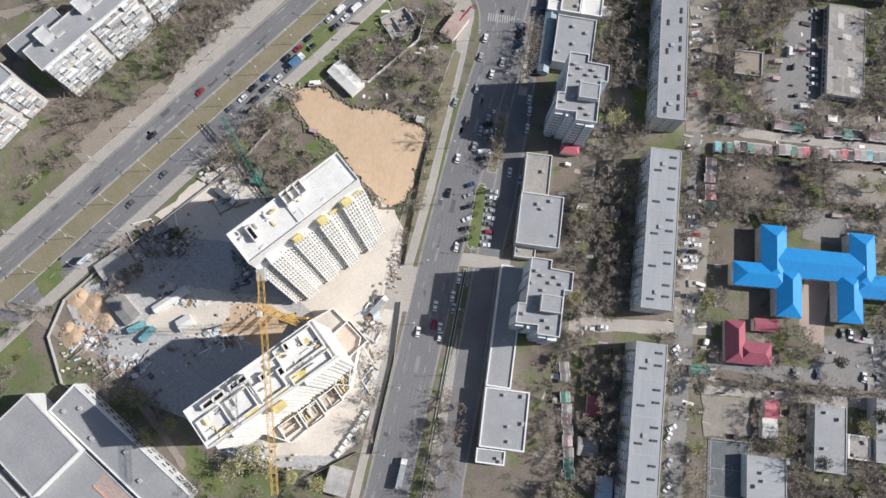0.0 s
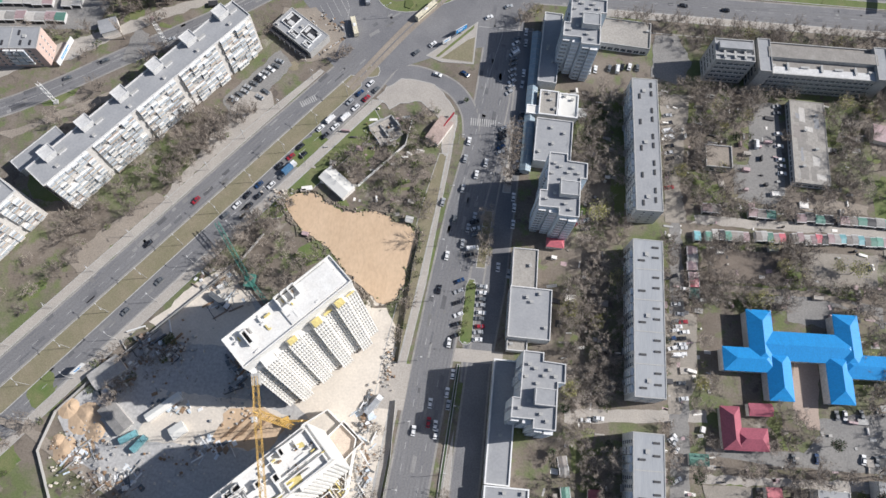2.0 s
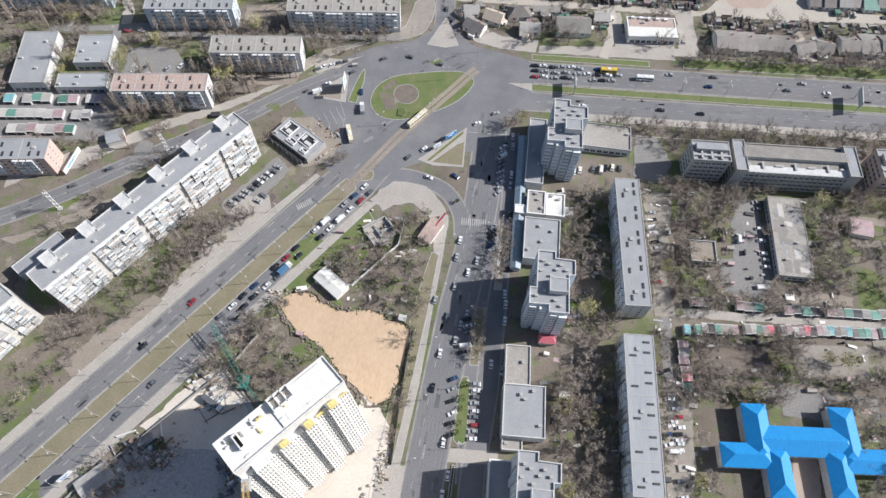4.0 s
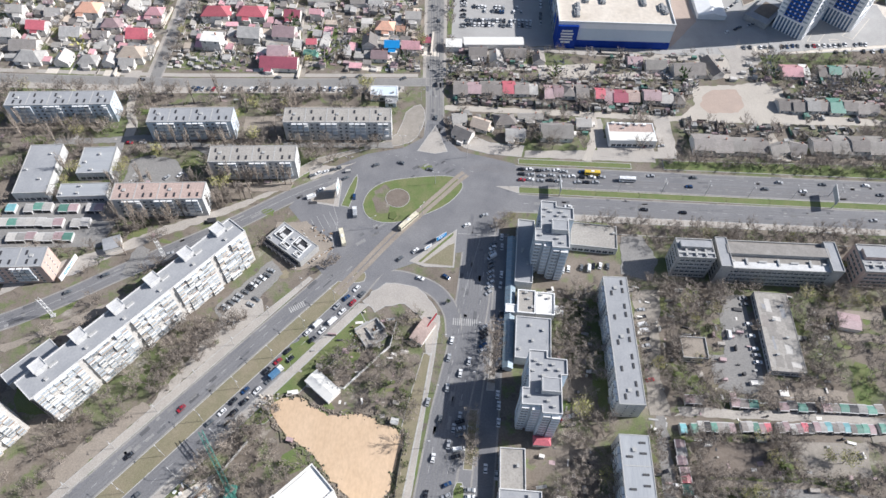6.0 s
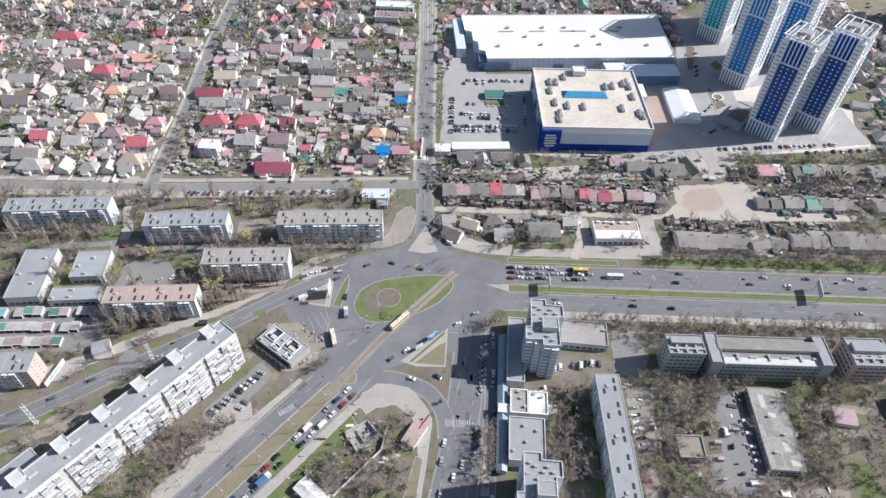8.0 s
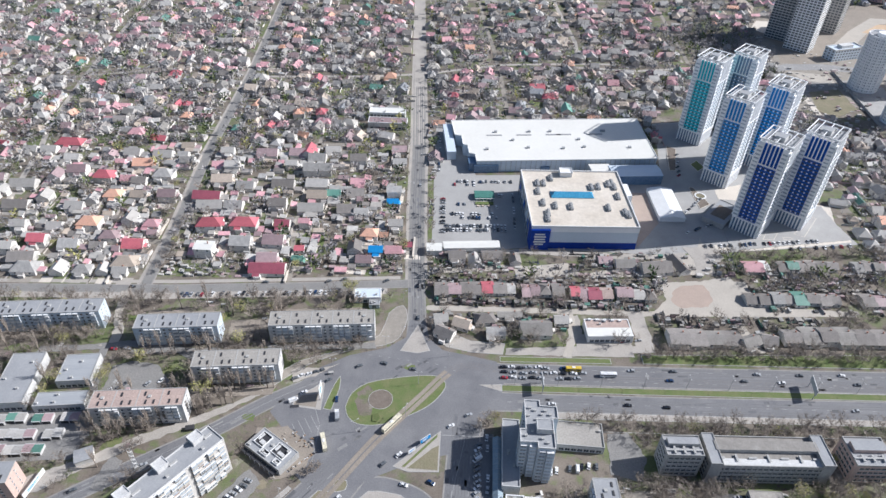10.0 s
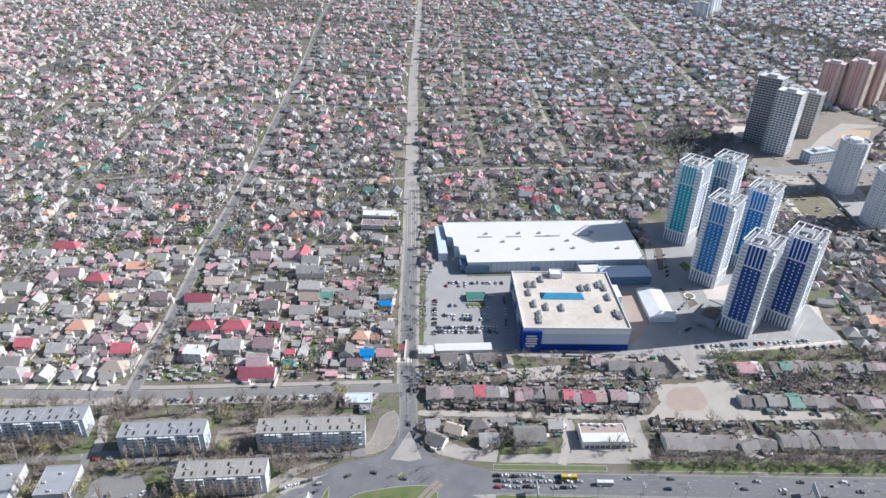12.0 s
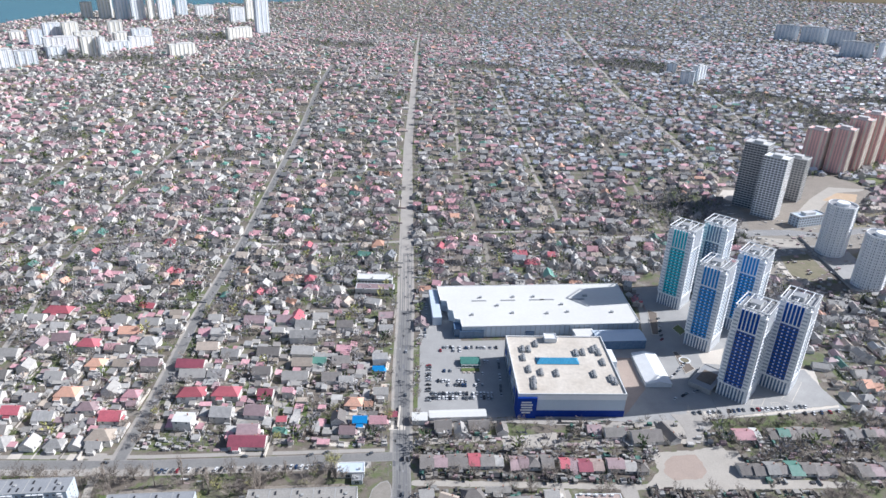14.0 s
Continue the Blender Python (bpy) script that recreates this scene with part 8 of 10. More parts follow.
# the far lots of the mall and the towers
FAR = []
for y, x0, x1, fill in ((511, 14, 66, 0.4), (487.5, 12, 64, 0.5), (482.5, 12, 40, 0.3), (466, 46, 64, 0.5), (453, 12, 26, 0.3), (449, 46, 62, 0.4), (439, 8, 50, 0.6), (433.5, 8, 50, 0.45), (422.5, 6, 56, 0.85), (417, 6, 56, 0.9)):
    FAR += [(x0 + 2.7 * k, y + 0.05 * (x0 + 2.7 * k), 93) for k in range(int((x1 - x0) / 2.7)) if crnd.random() < fill]
FAR += [(2.6 - 0.02 * k, 414 + 2.9 * k, 3) for k in range(17) if crnd.random() < 0.7]
FAR += [(60 + 0.05 * k, 424 + 5.2 * k, 92) for k in range(12) if crnd.random() < 0.6]
FAR += [(-2.5 - 0.03 * k, 506 + 5.4 * k, 92) for k in range(12) if crnd.random() < 0.6]
for x0, y0, x1, y1, n, a in ((205, 408, 300, 420, 24, 85), (196, 425, 225, 440, 8, 40), (200, 450, 222, 475, 8, 40), (210, 500, 222, 560, 8, 40), (270, 408, 325, 416, 8, 85)):
    FAR += [(x0 + (x1 - x0) * (k + 0.5) / n, y0 + (y1 - y0) * (k + 0.5) / n, a) for k in range(n) if crnd.random() < 0.7]
lot = MB()
PAINT = ["car_white", "car_black", "car_grey", "car_silver", "car_red", "car_blue"]
for x, y, a in FAR:
    a = radians(a + crnd.uniform(-5, 5) + crnd.choice((0, 180)))
    x, y = x + crnd.uniform(-0.4, 0.4), y + crnd.uniform(-0.5, 0.5)
    ci = crnd.choice((0, 0, 0, 0, 0, 0, 0, 1, 1, 1, 2, 2, 2, 3, 3, 3, 3, 4, 5))
    for shape in SHAPE["car"]:
        k = len(lot.v)
        lot.v += [(x + math.cos(a) * p - math.sin(a) * q, y + math.sin(a) * p + math.cos(a) * q, z + 0.06) for p, q, z in shape.v]
        lot.f += [tuple(k + v for v in f) for f in shape.f]
        lot.m += [ci if m == 0 else len(PAINT) for m in shape.m]
tagged(new("parked_cars", lot.mesh("parked_cars", [M[p] for p in PAINT] + [M["glass"]])), "many parked cars on the lots of mall and towers", "cars", "", "stuff")


def long_vehicle(name, x, y, ang, ln, wd, ht, colour, label, category, cab=False, windows=True):
    t = thing(name, x, y, ang, label, category, z=0.06)
    foot(x, y, 4, 4)
    x0 = -ln / 2
    x1 = ln / 2 - (2.4 if cab else 0)
    part("body", MB().box(x0, x1, -wd / 2, wd / 2, 0.45, ht - 0.15, 0, bottom=True).box(x0 + 0.1, x1 - 0.1, -wd / 2 + 0.12, wd / 2 - 0.12, ht - 0.15, ht), [M[colour]], t)
    if windows:
        for s in (-1, 1):
            part("window_band", MB().box(x0 + 0.4, x1 - 0.3, min(s * wd / 2, s * (wd / 2 + 0.02)), max(s * wd / 2, s * (wd / 2 + 0.02)), ht * 0.5, ht * 0.78), [M["glass"]], t)
        part("roof_hatch", MB().box(-1, 1, -0.6, 0.6, ht, ht + 0.25), [M["white"]], t)
        part("windscreen", MB().box(x1, x1 + 0.03, -wd / 2 + 0.15, wd / 2 - 0.15, ht * 0.45, ht * 0.82), [M["glass"]], t)
    if cab:
        part("cab", MB().box(x1 + 0.15, ln / 2, -wd / 2, wd / 2, 0.5, ht * 0.8), [M["car_white"] if colour != "turq" else M["turq"]], t)
        part("windscreen", MB().box(ln / 2, ln / 2 + 0.03, -wd / 2 + 0.15, wd / 2 - 0.15, ht * 0.45, ht * 0.72), [M["glass"]], t)
    for u in (-ln * 0.32, ln * 0.34):
        for s in (-1, 1):
            part("wheel", CARS["white"][2], [], t, at=pose(u, s * (wd / 2 - 0.15), 0.4) @ Matrix.Scale(1.25, 4))
    return t


TRAM_YELLOW = mat("tram_cream_paint", (0.74, 0.68, 0.52), None, 0.3, 1, 0.4)
M["tram"] = TRAM_YELLOW
M["bus"] = mat("bus_yellow_paint", (0.66, 0.46, 0.06), None, 0.3, 1, 0.35)
tr = long_vehicle("tram", -21.5, 231.5, 52, 14.5, 2.5, 3.3, "tram", "cream and white tram on the median track", "tram")
part("pantograph", MB().tube((-1, 0, 3.3), (0.5, 0, 4.6), 0.06, 0.06, 4).tube((0.5, -0.8, 4.6), (0.5, 0.8, 4.6), 0.06, 0.06, 4), [M["dark"]], tr)
long_vehicle("bus", -57.5, 217.5, 108, 11, 2.5, 3.1, "tram", "cream city bus with dark windows", "bus")
long_vehicle("bus", 87, 277, 1, 9.5, 2.4, 3.0, "bus", "yellow city bus in the queue", "bus")
long_vehicle("bus", 108, 273.5, 1, 10, 2.4, 3.0, "car_white", "white bus on the avenue", "bus")
long_vehicle("truck", -5, -40, 84, 12, 2.5, 3.6, "car_silver", "grey box lorry at the kerb", "truck", True, False)
M["truck_blue"] = mat("steel_blue_paint", (0.09, 0.20, 0.34), None, 0.3, 1, 0.4)
long_vehicle("truck", -78, 134, 53, 8, 2.5, 3.0, "truck_blue", "blue lorry in the queue", "truck", True, False)
long_vehicle("truck", -124, 4.6, 35, 7.5, 2.5, 3.0, "turq", "turquoise tipper lorry in the site", "truck", True, False)
long_vehicle("truck", -119, 2.4, 55, 7.5, 2.5, 3.0, "turq", "turquoise tipper lorry in the site", "truck", True, False)
long_vehicle("truck", -53, 236, 100, 7, 2.4, 2.8, "car_silver", "grey lorry leaving the roundabout", "truck", True, False)
long_vehicle("concrete_pump", -24, 27, 55, 10, 2.6, 3.2, "car_silver", "concrete pump lorry at the site gate", "truck", True, False)
long_vehicle("concrete_pump", -98, 66, -30, 11, 2.6, 3.0, "car_grey", "dark concrete pump on the slab", "truck", True, False)


# ---- private houses ----
hrnd = random.Random(31)
HROOFS = ["grey_roof"] * 9 + ["roof_warm"] * 4 + ["tan_roof"] * 3 + ["rose_roof"] * 3 + ["red_roof"] * 2 + ["orange_roof"] * 2 + ["brown_roof"] * 6 + ["pale_roof"] * 7 + ["dusk_roof"] * 5 + ["green_roof", "roof_slate", "roof_pink"]
# Muted mix for distant houses: haze put into the choice of roof colours.
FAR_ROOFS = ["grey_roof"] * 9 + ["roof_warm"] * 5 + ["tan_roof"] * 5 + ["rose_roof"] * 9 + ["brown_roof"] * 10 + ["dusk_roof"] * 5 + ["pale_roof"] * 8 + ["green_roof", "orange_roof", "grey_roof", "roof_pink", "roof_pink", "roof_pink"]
RNAME = {"dull_roof": "dull patched felt", "pale_roof": "pale weathered slate", "crimson": "crimson sheet", "grey_roof": "grey slate", "roof_warm": "weathered grey", "red_roof": "crimson sheet", "orange_roof": "orange tile", "brown_roof": "maroon sheet", "green_roof": "green sheet", "roof_slate": "pale slate", "roof_pink": "faded pink", "white_roof": "pale flat", "blue_roof": "blue sheet", "dusk_roof": "weathered brown slate", "tan_roof": "pale tan", "rose_roof": "dusty rose"}


def house_parts(w, d, h, roof, hip, rise):
    wall = MB().box(-w / 2, w / 2, -d / 2, d / 2, -0.1, h)
    if not hip:
        for s in (-1, 1):
            wall.face([(s * w / 2, -d / 2, h - 0.05), (s * w / 2, d / 2, h - 0.05), (s * w / 2, 0, h + rise - 0.15)])
    top = MB().gable(-w / 2, w / 2, -d / 2, d / 2, h + 0.2, h + rise, 0, 0, 0.45, d * 0.42 if hip else 0)
    if not hip:
        top.m[2] = top.m[3] = 0
        top.f = [f for i, f in enumerate(top.f) if i not in (2, 3)]
        top.m = top.m[:-2]
    return wall.mesh("wall", [M["house_wall"]]), top.mesh("roof", [M[roof]])


CHIM = MB().box(-0.35, 0.35, -0.35, 0.35, 0, 1.8).box(-0.45, 0.45, -0.45, 0.45, 1.8, 1.95).mesh("chimney", [M["brick"]])
KINDS, ANNEX = {}, {}


def house(x, y, ang, w, d, h, roof, hip, label=None, group="private houses"):
    w, d, h = round(w), round(d), round(h * 2) / 2
    rise = 0.37 * d if group == "private houses" else 2.6 if d > 8 else 1.8
    if roof == "white_roof":
        rise = 0.8
    key = (w, d, h, roof, hip)
    if key not in KINDS:
        KINDS[key] = house_parts(w, d, h, roof, hip, rise)
    b = thing("house", x, y, ang, label or "%s house with a %s roof" % ("two-storey" if h > 4.5 else "small one-storey", RNAME[roof]), "house", group)
    foot(x, y, w + 1.5, d + 1.5, ang)
    part("wall", KINDS[key][0], [], b), part("roof", KINDS[key][1], [], b)
    if y < 440:
        part("chimney", CHIM, [], b, at=pose(w * 0.2, d * 0.12, h + rise * 0.5))
    for u in (-w * 0.28, w * 0.28) if y < 412 else ():
        part("window", WIN["flat"], [], b, at=pose(u, -d / 2, h - 1.5))
    if group == "private houses" and w > 7:
        akey = (int(x) % 3, h > 4.5, roof)
        if akey not in ANNEX:
            aw, ah = 3.0 + akey[0], 3.0 if h < 4.5 else 5.0
            ANNEX[akey] = MB().box(-aw / 2, aw / 2, -3.2, 0.5, -0.1, ah - 0.7, 0).gable(-3.4, 1.2, -aw / 2, aw / 2, ah - 0.5, ah + 0.7, 1, 0, 0.3).mesh("annex", [M["house_wall"], M[roof]])
        part("annex", ANNEX[akey], [], b, at=pose((int(y) % 5 - 2) * w * 0.12, -d / 2, 0) if akey[0] else pose(w / 2, 0, 0, 0, 0, 90))
    return b


# the blocks beside the crossing, row by row from the side street: place, width, roof letter, storeys (2, 3), hipped (h) or gable to the street (g)
STREET = []
STREET.append(((-223, 352, 10, "P"), (-290, 352, 18, "Gh"), (-267, 352, 11, "Pg"), (-250, 352, 12, "Gh"), (-236, 353, 9, "Pg"), (-222, 359, 17, "T2h"), (-121, 360, 25, "C"), (-298, 363, 18, "D"), (-123, 369, 14, "B2"), (-315, 372, 12, "P2"), (-102, 372, 8, "N")))
STREET.append(((-54, 374, 11, "B"), (-236, 376, 5, "B"), (-171, 377, 13, "W3"), (-251, 379, 10, "D"), (-272, 380, 14, "G"), (-296, 382, 13, "R2"), (-225, 382, 15, "R"), (-46, 383, 10, "U2"), (-33, 383, 12, "S2"), (-103, 384, 7, "R"), (-62, 385, 11, "D2g"), (-147, 387, 15, "G2"), (-246, 389, 13, "B2h"), (-123, 390, 15, "B2"), (-23, 393, 6, "C")))
STREET.append(((-217, 397, 7, "B"), (-319, 399, 11, "P2"), (-293, 401, 11, "P"), (-53, 403, 13, "O2h"), (-42, 404, 6, "O"), (-268, 405, 16, "O2h"), (-220, 405, 12, "S2h"), (-177, 409, 19, "R2h"), (-239, 411, 11, "P2g"), (-151, 411, 20, "R2h"), (-121, 411, 11, "C2"), (-105, 415, 8, "S2"), (-34, 417, 11, "P2"), (-260, 419, 7, "T")))
STREET.append(((-336, 427, 19, "D"), (-290, 428, 14, "P"), (-63, 434, 11, "G"), (-279, 436, 9, "P2g"), (-185, 436, 20, "P"), (-318, 437, 11, "P2g"), (-166, 437, 14, "G"), (-104, 437, 20, "P"), (-75, 437, 15, "D"), (-131, 439, 14, "D2"), (-265, 443, 14, "O2h"), (-222, 446, 14, "B2"), (-246, 447, 13, "T"), (-191, 449, 22, "C")))
STREET.append(((-39, 450, 9, "U"), (-102, 456, 16, "T"), (-346, 457, 20, "P"), (-89, 459, 12, "N"), (-71, 461, 14, "D"), (-39, 464, 12, "G2"), (-164, 466, 14, "G"), (-324, 468, 12, "B2g"), (-254, 468, 12, "D"), (-264, 470, 12, "S"), (-133, 470, 18, "D"), (-285, 471, 16, "R2h")))
STREET.append(((-105, 473, 18, "P"), (-186, 475, 17, "T"), (-236, 476, 16, "G2h"), (-310, 478, 15, "B2"), (-71, 478, 12, "S"), (-108, 494, 24, "G2"), (-183, 495, 12, "P2"), (-261, 496, 17, "O"), (-282, 497, 8, "S"), (-196, 498, 10, "S"), (-132, 500, 10, "P2"), (-326, 501, 12, "P")))
STREET.append(((-225, 503, 12, "G"), (-295, 508, 9, "Bg"), (-249, 511, 16, "P"), (-368, 512, 11, "P"), (-352, 513, 13, "P"), (-277, 513, 14, "P"), (-232, 513, 9, "G"), (-75, 513, 14, "D2"), (-38, 513, 12, "G"), (-112, 515, 15, "G"), (-193, 518, 11, "P2"), (-158, 520, 18, "B"), (-128, 523, 20, "B"), (-340, 527, 24, "Rh"), (-232, 528, 11, "T"), (-100, 530, 13, "P"), (-40, 535, 13, "B")))
LETTER = dict(zip("RPBSOTGDCWUN", ("red_roof", "pale_roof", "brown_roof", "rose_roof", "orange_roof", "tan_roof", "grey_roof", "dusk_roof", "crimson", "white_roof", "blue_roof", "green_roof")))
for rank in STREET:
    for x, y, w, code in rank:
        h = 8.5 if "3" in code else 6.2 if "2" in code else 3.5
        d = max(6, min(12, round(w * 0.78)))
        if "g" in code:
            w, d = d + 2, w - 1
        house(x, y, (92 if "g" in code else 2) + 3 * math.sin(x * 1.7 + y), max(w, d) if "g" in code else w, min(w, d) if "g" in code else d, h, LETTER[code[0]], "h" in code)
house(-121, 524, 85, 16, 9, 6, "red_roof", False, "tall crimson roofed house")
house(-62, 690, 3, 13, 12, 6, "orange_roof", True, "house under an orange hipped roof by the lawn")


def np_free(X, Y, r):
    ok = np.ones(len(X), bool)
    for cx, cy, hw, hd, c, s in FOOT:
        dx, dy = X - cx, Y - cy
        ok &= (abs(c * dx + s * dy) > hw + r) | (abs(-s * dx + c * dy) > hd + r)
    for x0, y0, x1, y1, hw in ROADS:
        dx, dy = x1 - x0, y1 - y0
        t = np.clip(((X - x0) * dx + (Y - y0) * dy) / (dx * dx + dy * dy + 1e-9), 0, 1)
        ok &= (X - x0 - t * dx) ** 2 + (Y - y0 - t * dy) ** 2 > (hw + r) ** 2
    return ok


def np_inside(X, Y, poly):
    odd = np.zeros(len(X), bool)
    j = len(poly) - 1
    for i in range(len(poly)):
        (xi, yi), (xj, yj) = poly[i], poly[j]
        if yi != yj:
            odd ^= ((yi > Y) != (yj > Y)) & (X < (xj - xi) * (Y - yi) / (yj - yi) + xi)
        j = i
    return odd


# terraces of low attached houses east of the street
def terrace(x0, y0, ang, units, d, h=3.0):
    """Attached houses side by side, each a little off its neighbours; units: width and roof of each."""
    u = 0.0
    c, s = math.cos(radians(ang)), math.sin(radians(ang))
    for w, rf in units:
        v = hrnd.uniform(-0.9, 0.9)
        house(x0 + c * (u + w / 2) - s * v, y0 + s * (u + w / 2) + c * v, ang + hrnd.uniform(-1, 1), w + 0.4, d + hrnd.choice((-3, -2, -1, 0, 1)), h + hrnd.choice((-0.5, 0, 0, 0.5, 1)), rf, hrnd.random() < 0.06, "low attached house with a %s roof" % RNAME[rf], "terraced houses")
        u += w


terrace(-1, 346, 3, ((9, "dusk_roof"), (9, "brown_roof"), (8, "dusk_roof"), (7, "dusk_roof"), (8, "red_roof"), (9, "dusk_roof"), (6, "pale_roof")), 13)
terrace(60, 347, 3, ((6, "brown_roof"), (6, "brown_roof"), (9, "dusk_roof"), (8, "dusk_roof")), 13)
terrace(94, 347, 2, ((6, "red_roof"), (6, "brown_roof"), (9, "crimson"), (8, "roof_pink")), 13)
terrace(126, 347, 1, ((11, "brown_roof"), (8, "pale_roof"), (8, "dusk_roof")), 13)
terrace(152, 305, 2, ((13, "dusk_roof"), (11, "dusk_roof"), (12, "dull_roof"), (11, "dusk_roof")), 15, 4)
terrace(228, 310, 2, ((12, "dusk_roof"), (12, "dull_roof"), (11, "dusk_roof"), (12, "dull_roof"), (12, "dusk_roof"), (11, "dusk_roof")), 15, 4)
terrace(216, 347, 2, ((9, "dusk_roof"), (9, "dusk_roof"), (8, "grey_roof"), (8, "dusk_roof"), (9, "green_roof"), (9, "dusk_roof"), (7, "dusk_roof"), (7, "dusk_roof")), 13)
terrace(298, 349, 2, ((9, "dusk_roof"), (9, "brown_roof"), (8, "dusk_roof"), (8, "grey_roof"), (10, "dusk_roof"), (10, "dull_roof")), 13)
terrace(226, 383, 2, ((14, "rose_roof"), (5, "white_roof")), 12)
terrace(252, 385, 2, ((7, "dusk_roof"), (8, "green_roof"), (7, "dusk_roof"), (7, "dusk_roof"), (8, "dusk_roof"), (8, "dusk_roof")), 12)
terrace(310, 387, 2, ((7, "grey_roof"), (7, "dusk_roof"), (7, "dull_roof"), (7, "brown_roof"), (7, "dusk_roof"), (7, "dusk_roof")), 12)
for x, y, a, w, d, h, rf, hip in ((7, 303, -28, 12, 9, 3.5, "dusk_roof", False), (18, 312, -20, 11, 9, 3.5, "tan_roof", False), (4, 316, 10, 9, 8, 3.5, "pale_roof", False), (33, 317, 10, 13, 9, 3.5, "dusk_roof", True), (40, 305, 5, 12, 8, 3.5, "grey_roof", False), (66, 309, 3, 20, 13, 4, "dull_roof", False), (84, 319, 3, 9, 8, 3, "pale_roof", False), (50, 322, 3, 16, 5, 3, "roof_warm", False),
                                  (14, 381, 5, 12, 10, 5, "dusk_roof", False), (27, 378, 95, 11, 9, 3.5, "pale_roof", False), (40, 384, 5, 15, 10, 3.5, "dusk_roof", False), (57, 381, 95, 9, 8, 3, "dusk_roof", False), (138, 380, 5, 14, 10, 3.5, "dull_roof", False),
                                  (160, 377, 8, 22, 13, 3.5, "dusk_roof", False), (178, 381, -70, 18, 9, 3.5, "dusk_roof", False), (124, 384, 5, 10, 8, 3, "brown_roof", False), (205, 305, 20, 12, 9, 3.5, "dull_roof", False), (218, 307, -10, 10, 9, 3.5, "dusk_roof", False)):
    house(x, y, a, w, d, h, rf, hip)

# plots beyond: jittered rows that follow the lanes
RIM = []
y = 358.0
while y < 5600:
    lean = 0.035
    step = 13.2 if y < 1500 else 15.0 if y < 2600 else 24 if y < 3400 else 36
    half = 0.73 * y + 60
    x = -half
    while x < half + 60:
        RIM.append((x + hrnd.uniform(-6.5, 6.5) - lean * (y - 360), y + hrnd.uniform(-8.5, 8.5) + 0.045 * x))
        x += hrnd.uniform(step - 4, step + 6)
    y += hrnd.uniform(14, 17.5) if y < 2600 else hrnd.uniform(24, 32) if y < 3400 else hrnd.uniform(34, 44)
RIM = np.array(RIM)
# groves and tree belts among the plots: centre, half length, half depth, turn
GROVES = [(-898, 1860, 190, 60, 5), (-1090, 1880, 90, 40, 5), (-786, 2351, 130, 90, 0), (-712, 1768, 80, 35, 0), (-411, 1742, 130, 45, 4), (-288, 1547, 90, 30, 2), (-500, 1648, 90, 30, 0), (-344, 2275, 160, 60, 0), (-134, 1133, 45, 22, 0), (-102, 1514, 80, 28, 0), (125, 1931, 110, 60, 0), (170, 1692, 80, 35, 0),
          (526, 2059, 150, 90, 0), (595, 2010, 110, 90, 0), (781, 1605, 90, 50, 0), (830, 1493, 70, 40, 40), (682, 1655, 60, 30, 0), (794, 1359, 80, 35, 40), (694, 2436, 140, 60, 0), (1036, 1611, 80, 40, 0), (888, 1421, 60, 40, 0), (330, 860, 60, 45, 20), (370, 790, 45, 40, 0), (240, 1500, 60, 25, 0), (60, 1250, 40, 20, 0), (-620, 1100, 60, 25, 0), (-330, 1020, 40, 18, 0), (300, 1180, 50, 22, 0)]


def in_grove(X, Y):
    hit = np.zeros(len(X), bool)
    for gx, gy, a_, b_, turn in GROVES:
        c_, s_ = math.cos(radians(turn)), math.sin(radians(turn))
        u_, v_ = (X - gx) * c_ + (Y - gy) * s_, (Y - gy) * c_ - (X - gx) * s_
        hit |= (u_ / a_) ** 2 + (v_ / b_) ** 2 < 0.8 + 0.35 * np.sin(X * 0.051 + Y * 0.037) + 0.2 * np.sin(X * 0.13 - Y * 0.11)
    return hit


keep = np_free(RIM[:, 0], RIM[:, 1], 5.0) & ~np_inside(RIM[:, 0], RIM[:, 1], SHORE) & ((RIM[:, 1] > 357) & ((RIM[:, 0] < -22) | (RIM[:, 1] > 396)))
for zone in ([(-26, 344), (-28, 541), (-385, 541), (-330, 344)], [(200, 398), (335, 404), (335, 640), (215, 640)], [(395, 770), (520, 760), (670, 960), (640, 1020), (540, 975), (410, 925)], [(396, 790), (595, 815), (529, 703), (492, 612), (446, 606), (413, 615), (386, 648), (392, 715)], [(-6, 380), (200, 380), (200, 600), (-6, 600)]):
    keep &= ~np_inside(RIM[:, 0], RIM[:, 1], zone)
RIM = RIM[keep]
RIM = RIM[~in_grove(RIM[:, 0], RIM[:, 1])]
NEAR_N = 0
STUFF = []
for x, y in RIM[np.argsort(RIM[:, 1])]:
    w, d = hrnd.choice((7, 8, 9, 10, 11, 12, 13, 15)), hrnd.choice((6, 7, 8, 9, 10, 11))
    h = hrnd.choice((2.5, 2.6, 2.8, 2.8, 3, 3.2, 5.0, 5.6))
    a = hrnd.choice((0, 0, 90)) - 2 + hrnd.uniform(-14, 14)
    if y > 620 and hrnd.random() < 0.14:
        continue
    # Some far roofs on the right take the pale blue haze colour.
    rf, hip = hrnd.choice(HROOFS if y < 700 else FAR_ROOFS if x < 120 or y < 1000 or hrnd.random() < 0.6 else ["zinc_roof"]), hrnd.random() < 0.4
    if y > 620:
        w, d = w + (4 if y > 3400 else 1.4), d + (3 if y > 3400 else 1.2)
    if NEAR_N < 50 and y < 620 and -380 < x < 420:
        house(x, y, a, w, d, h, rf, hip)
        NEAR_N += 1
    else:
        STUFF.append((x, y, a, w, d, h, rf, hip))

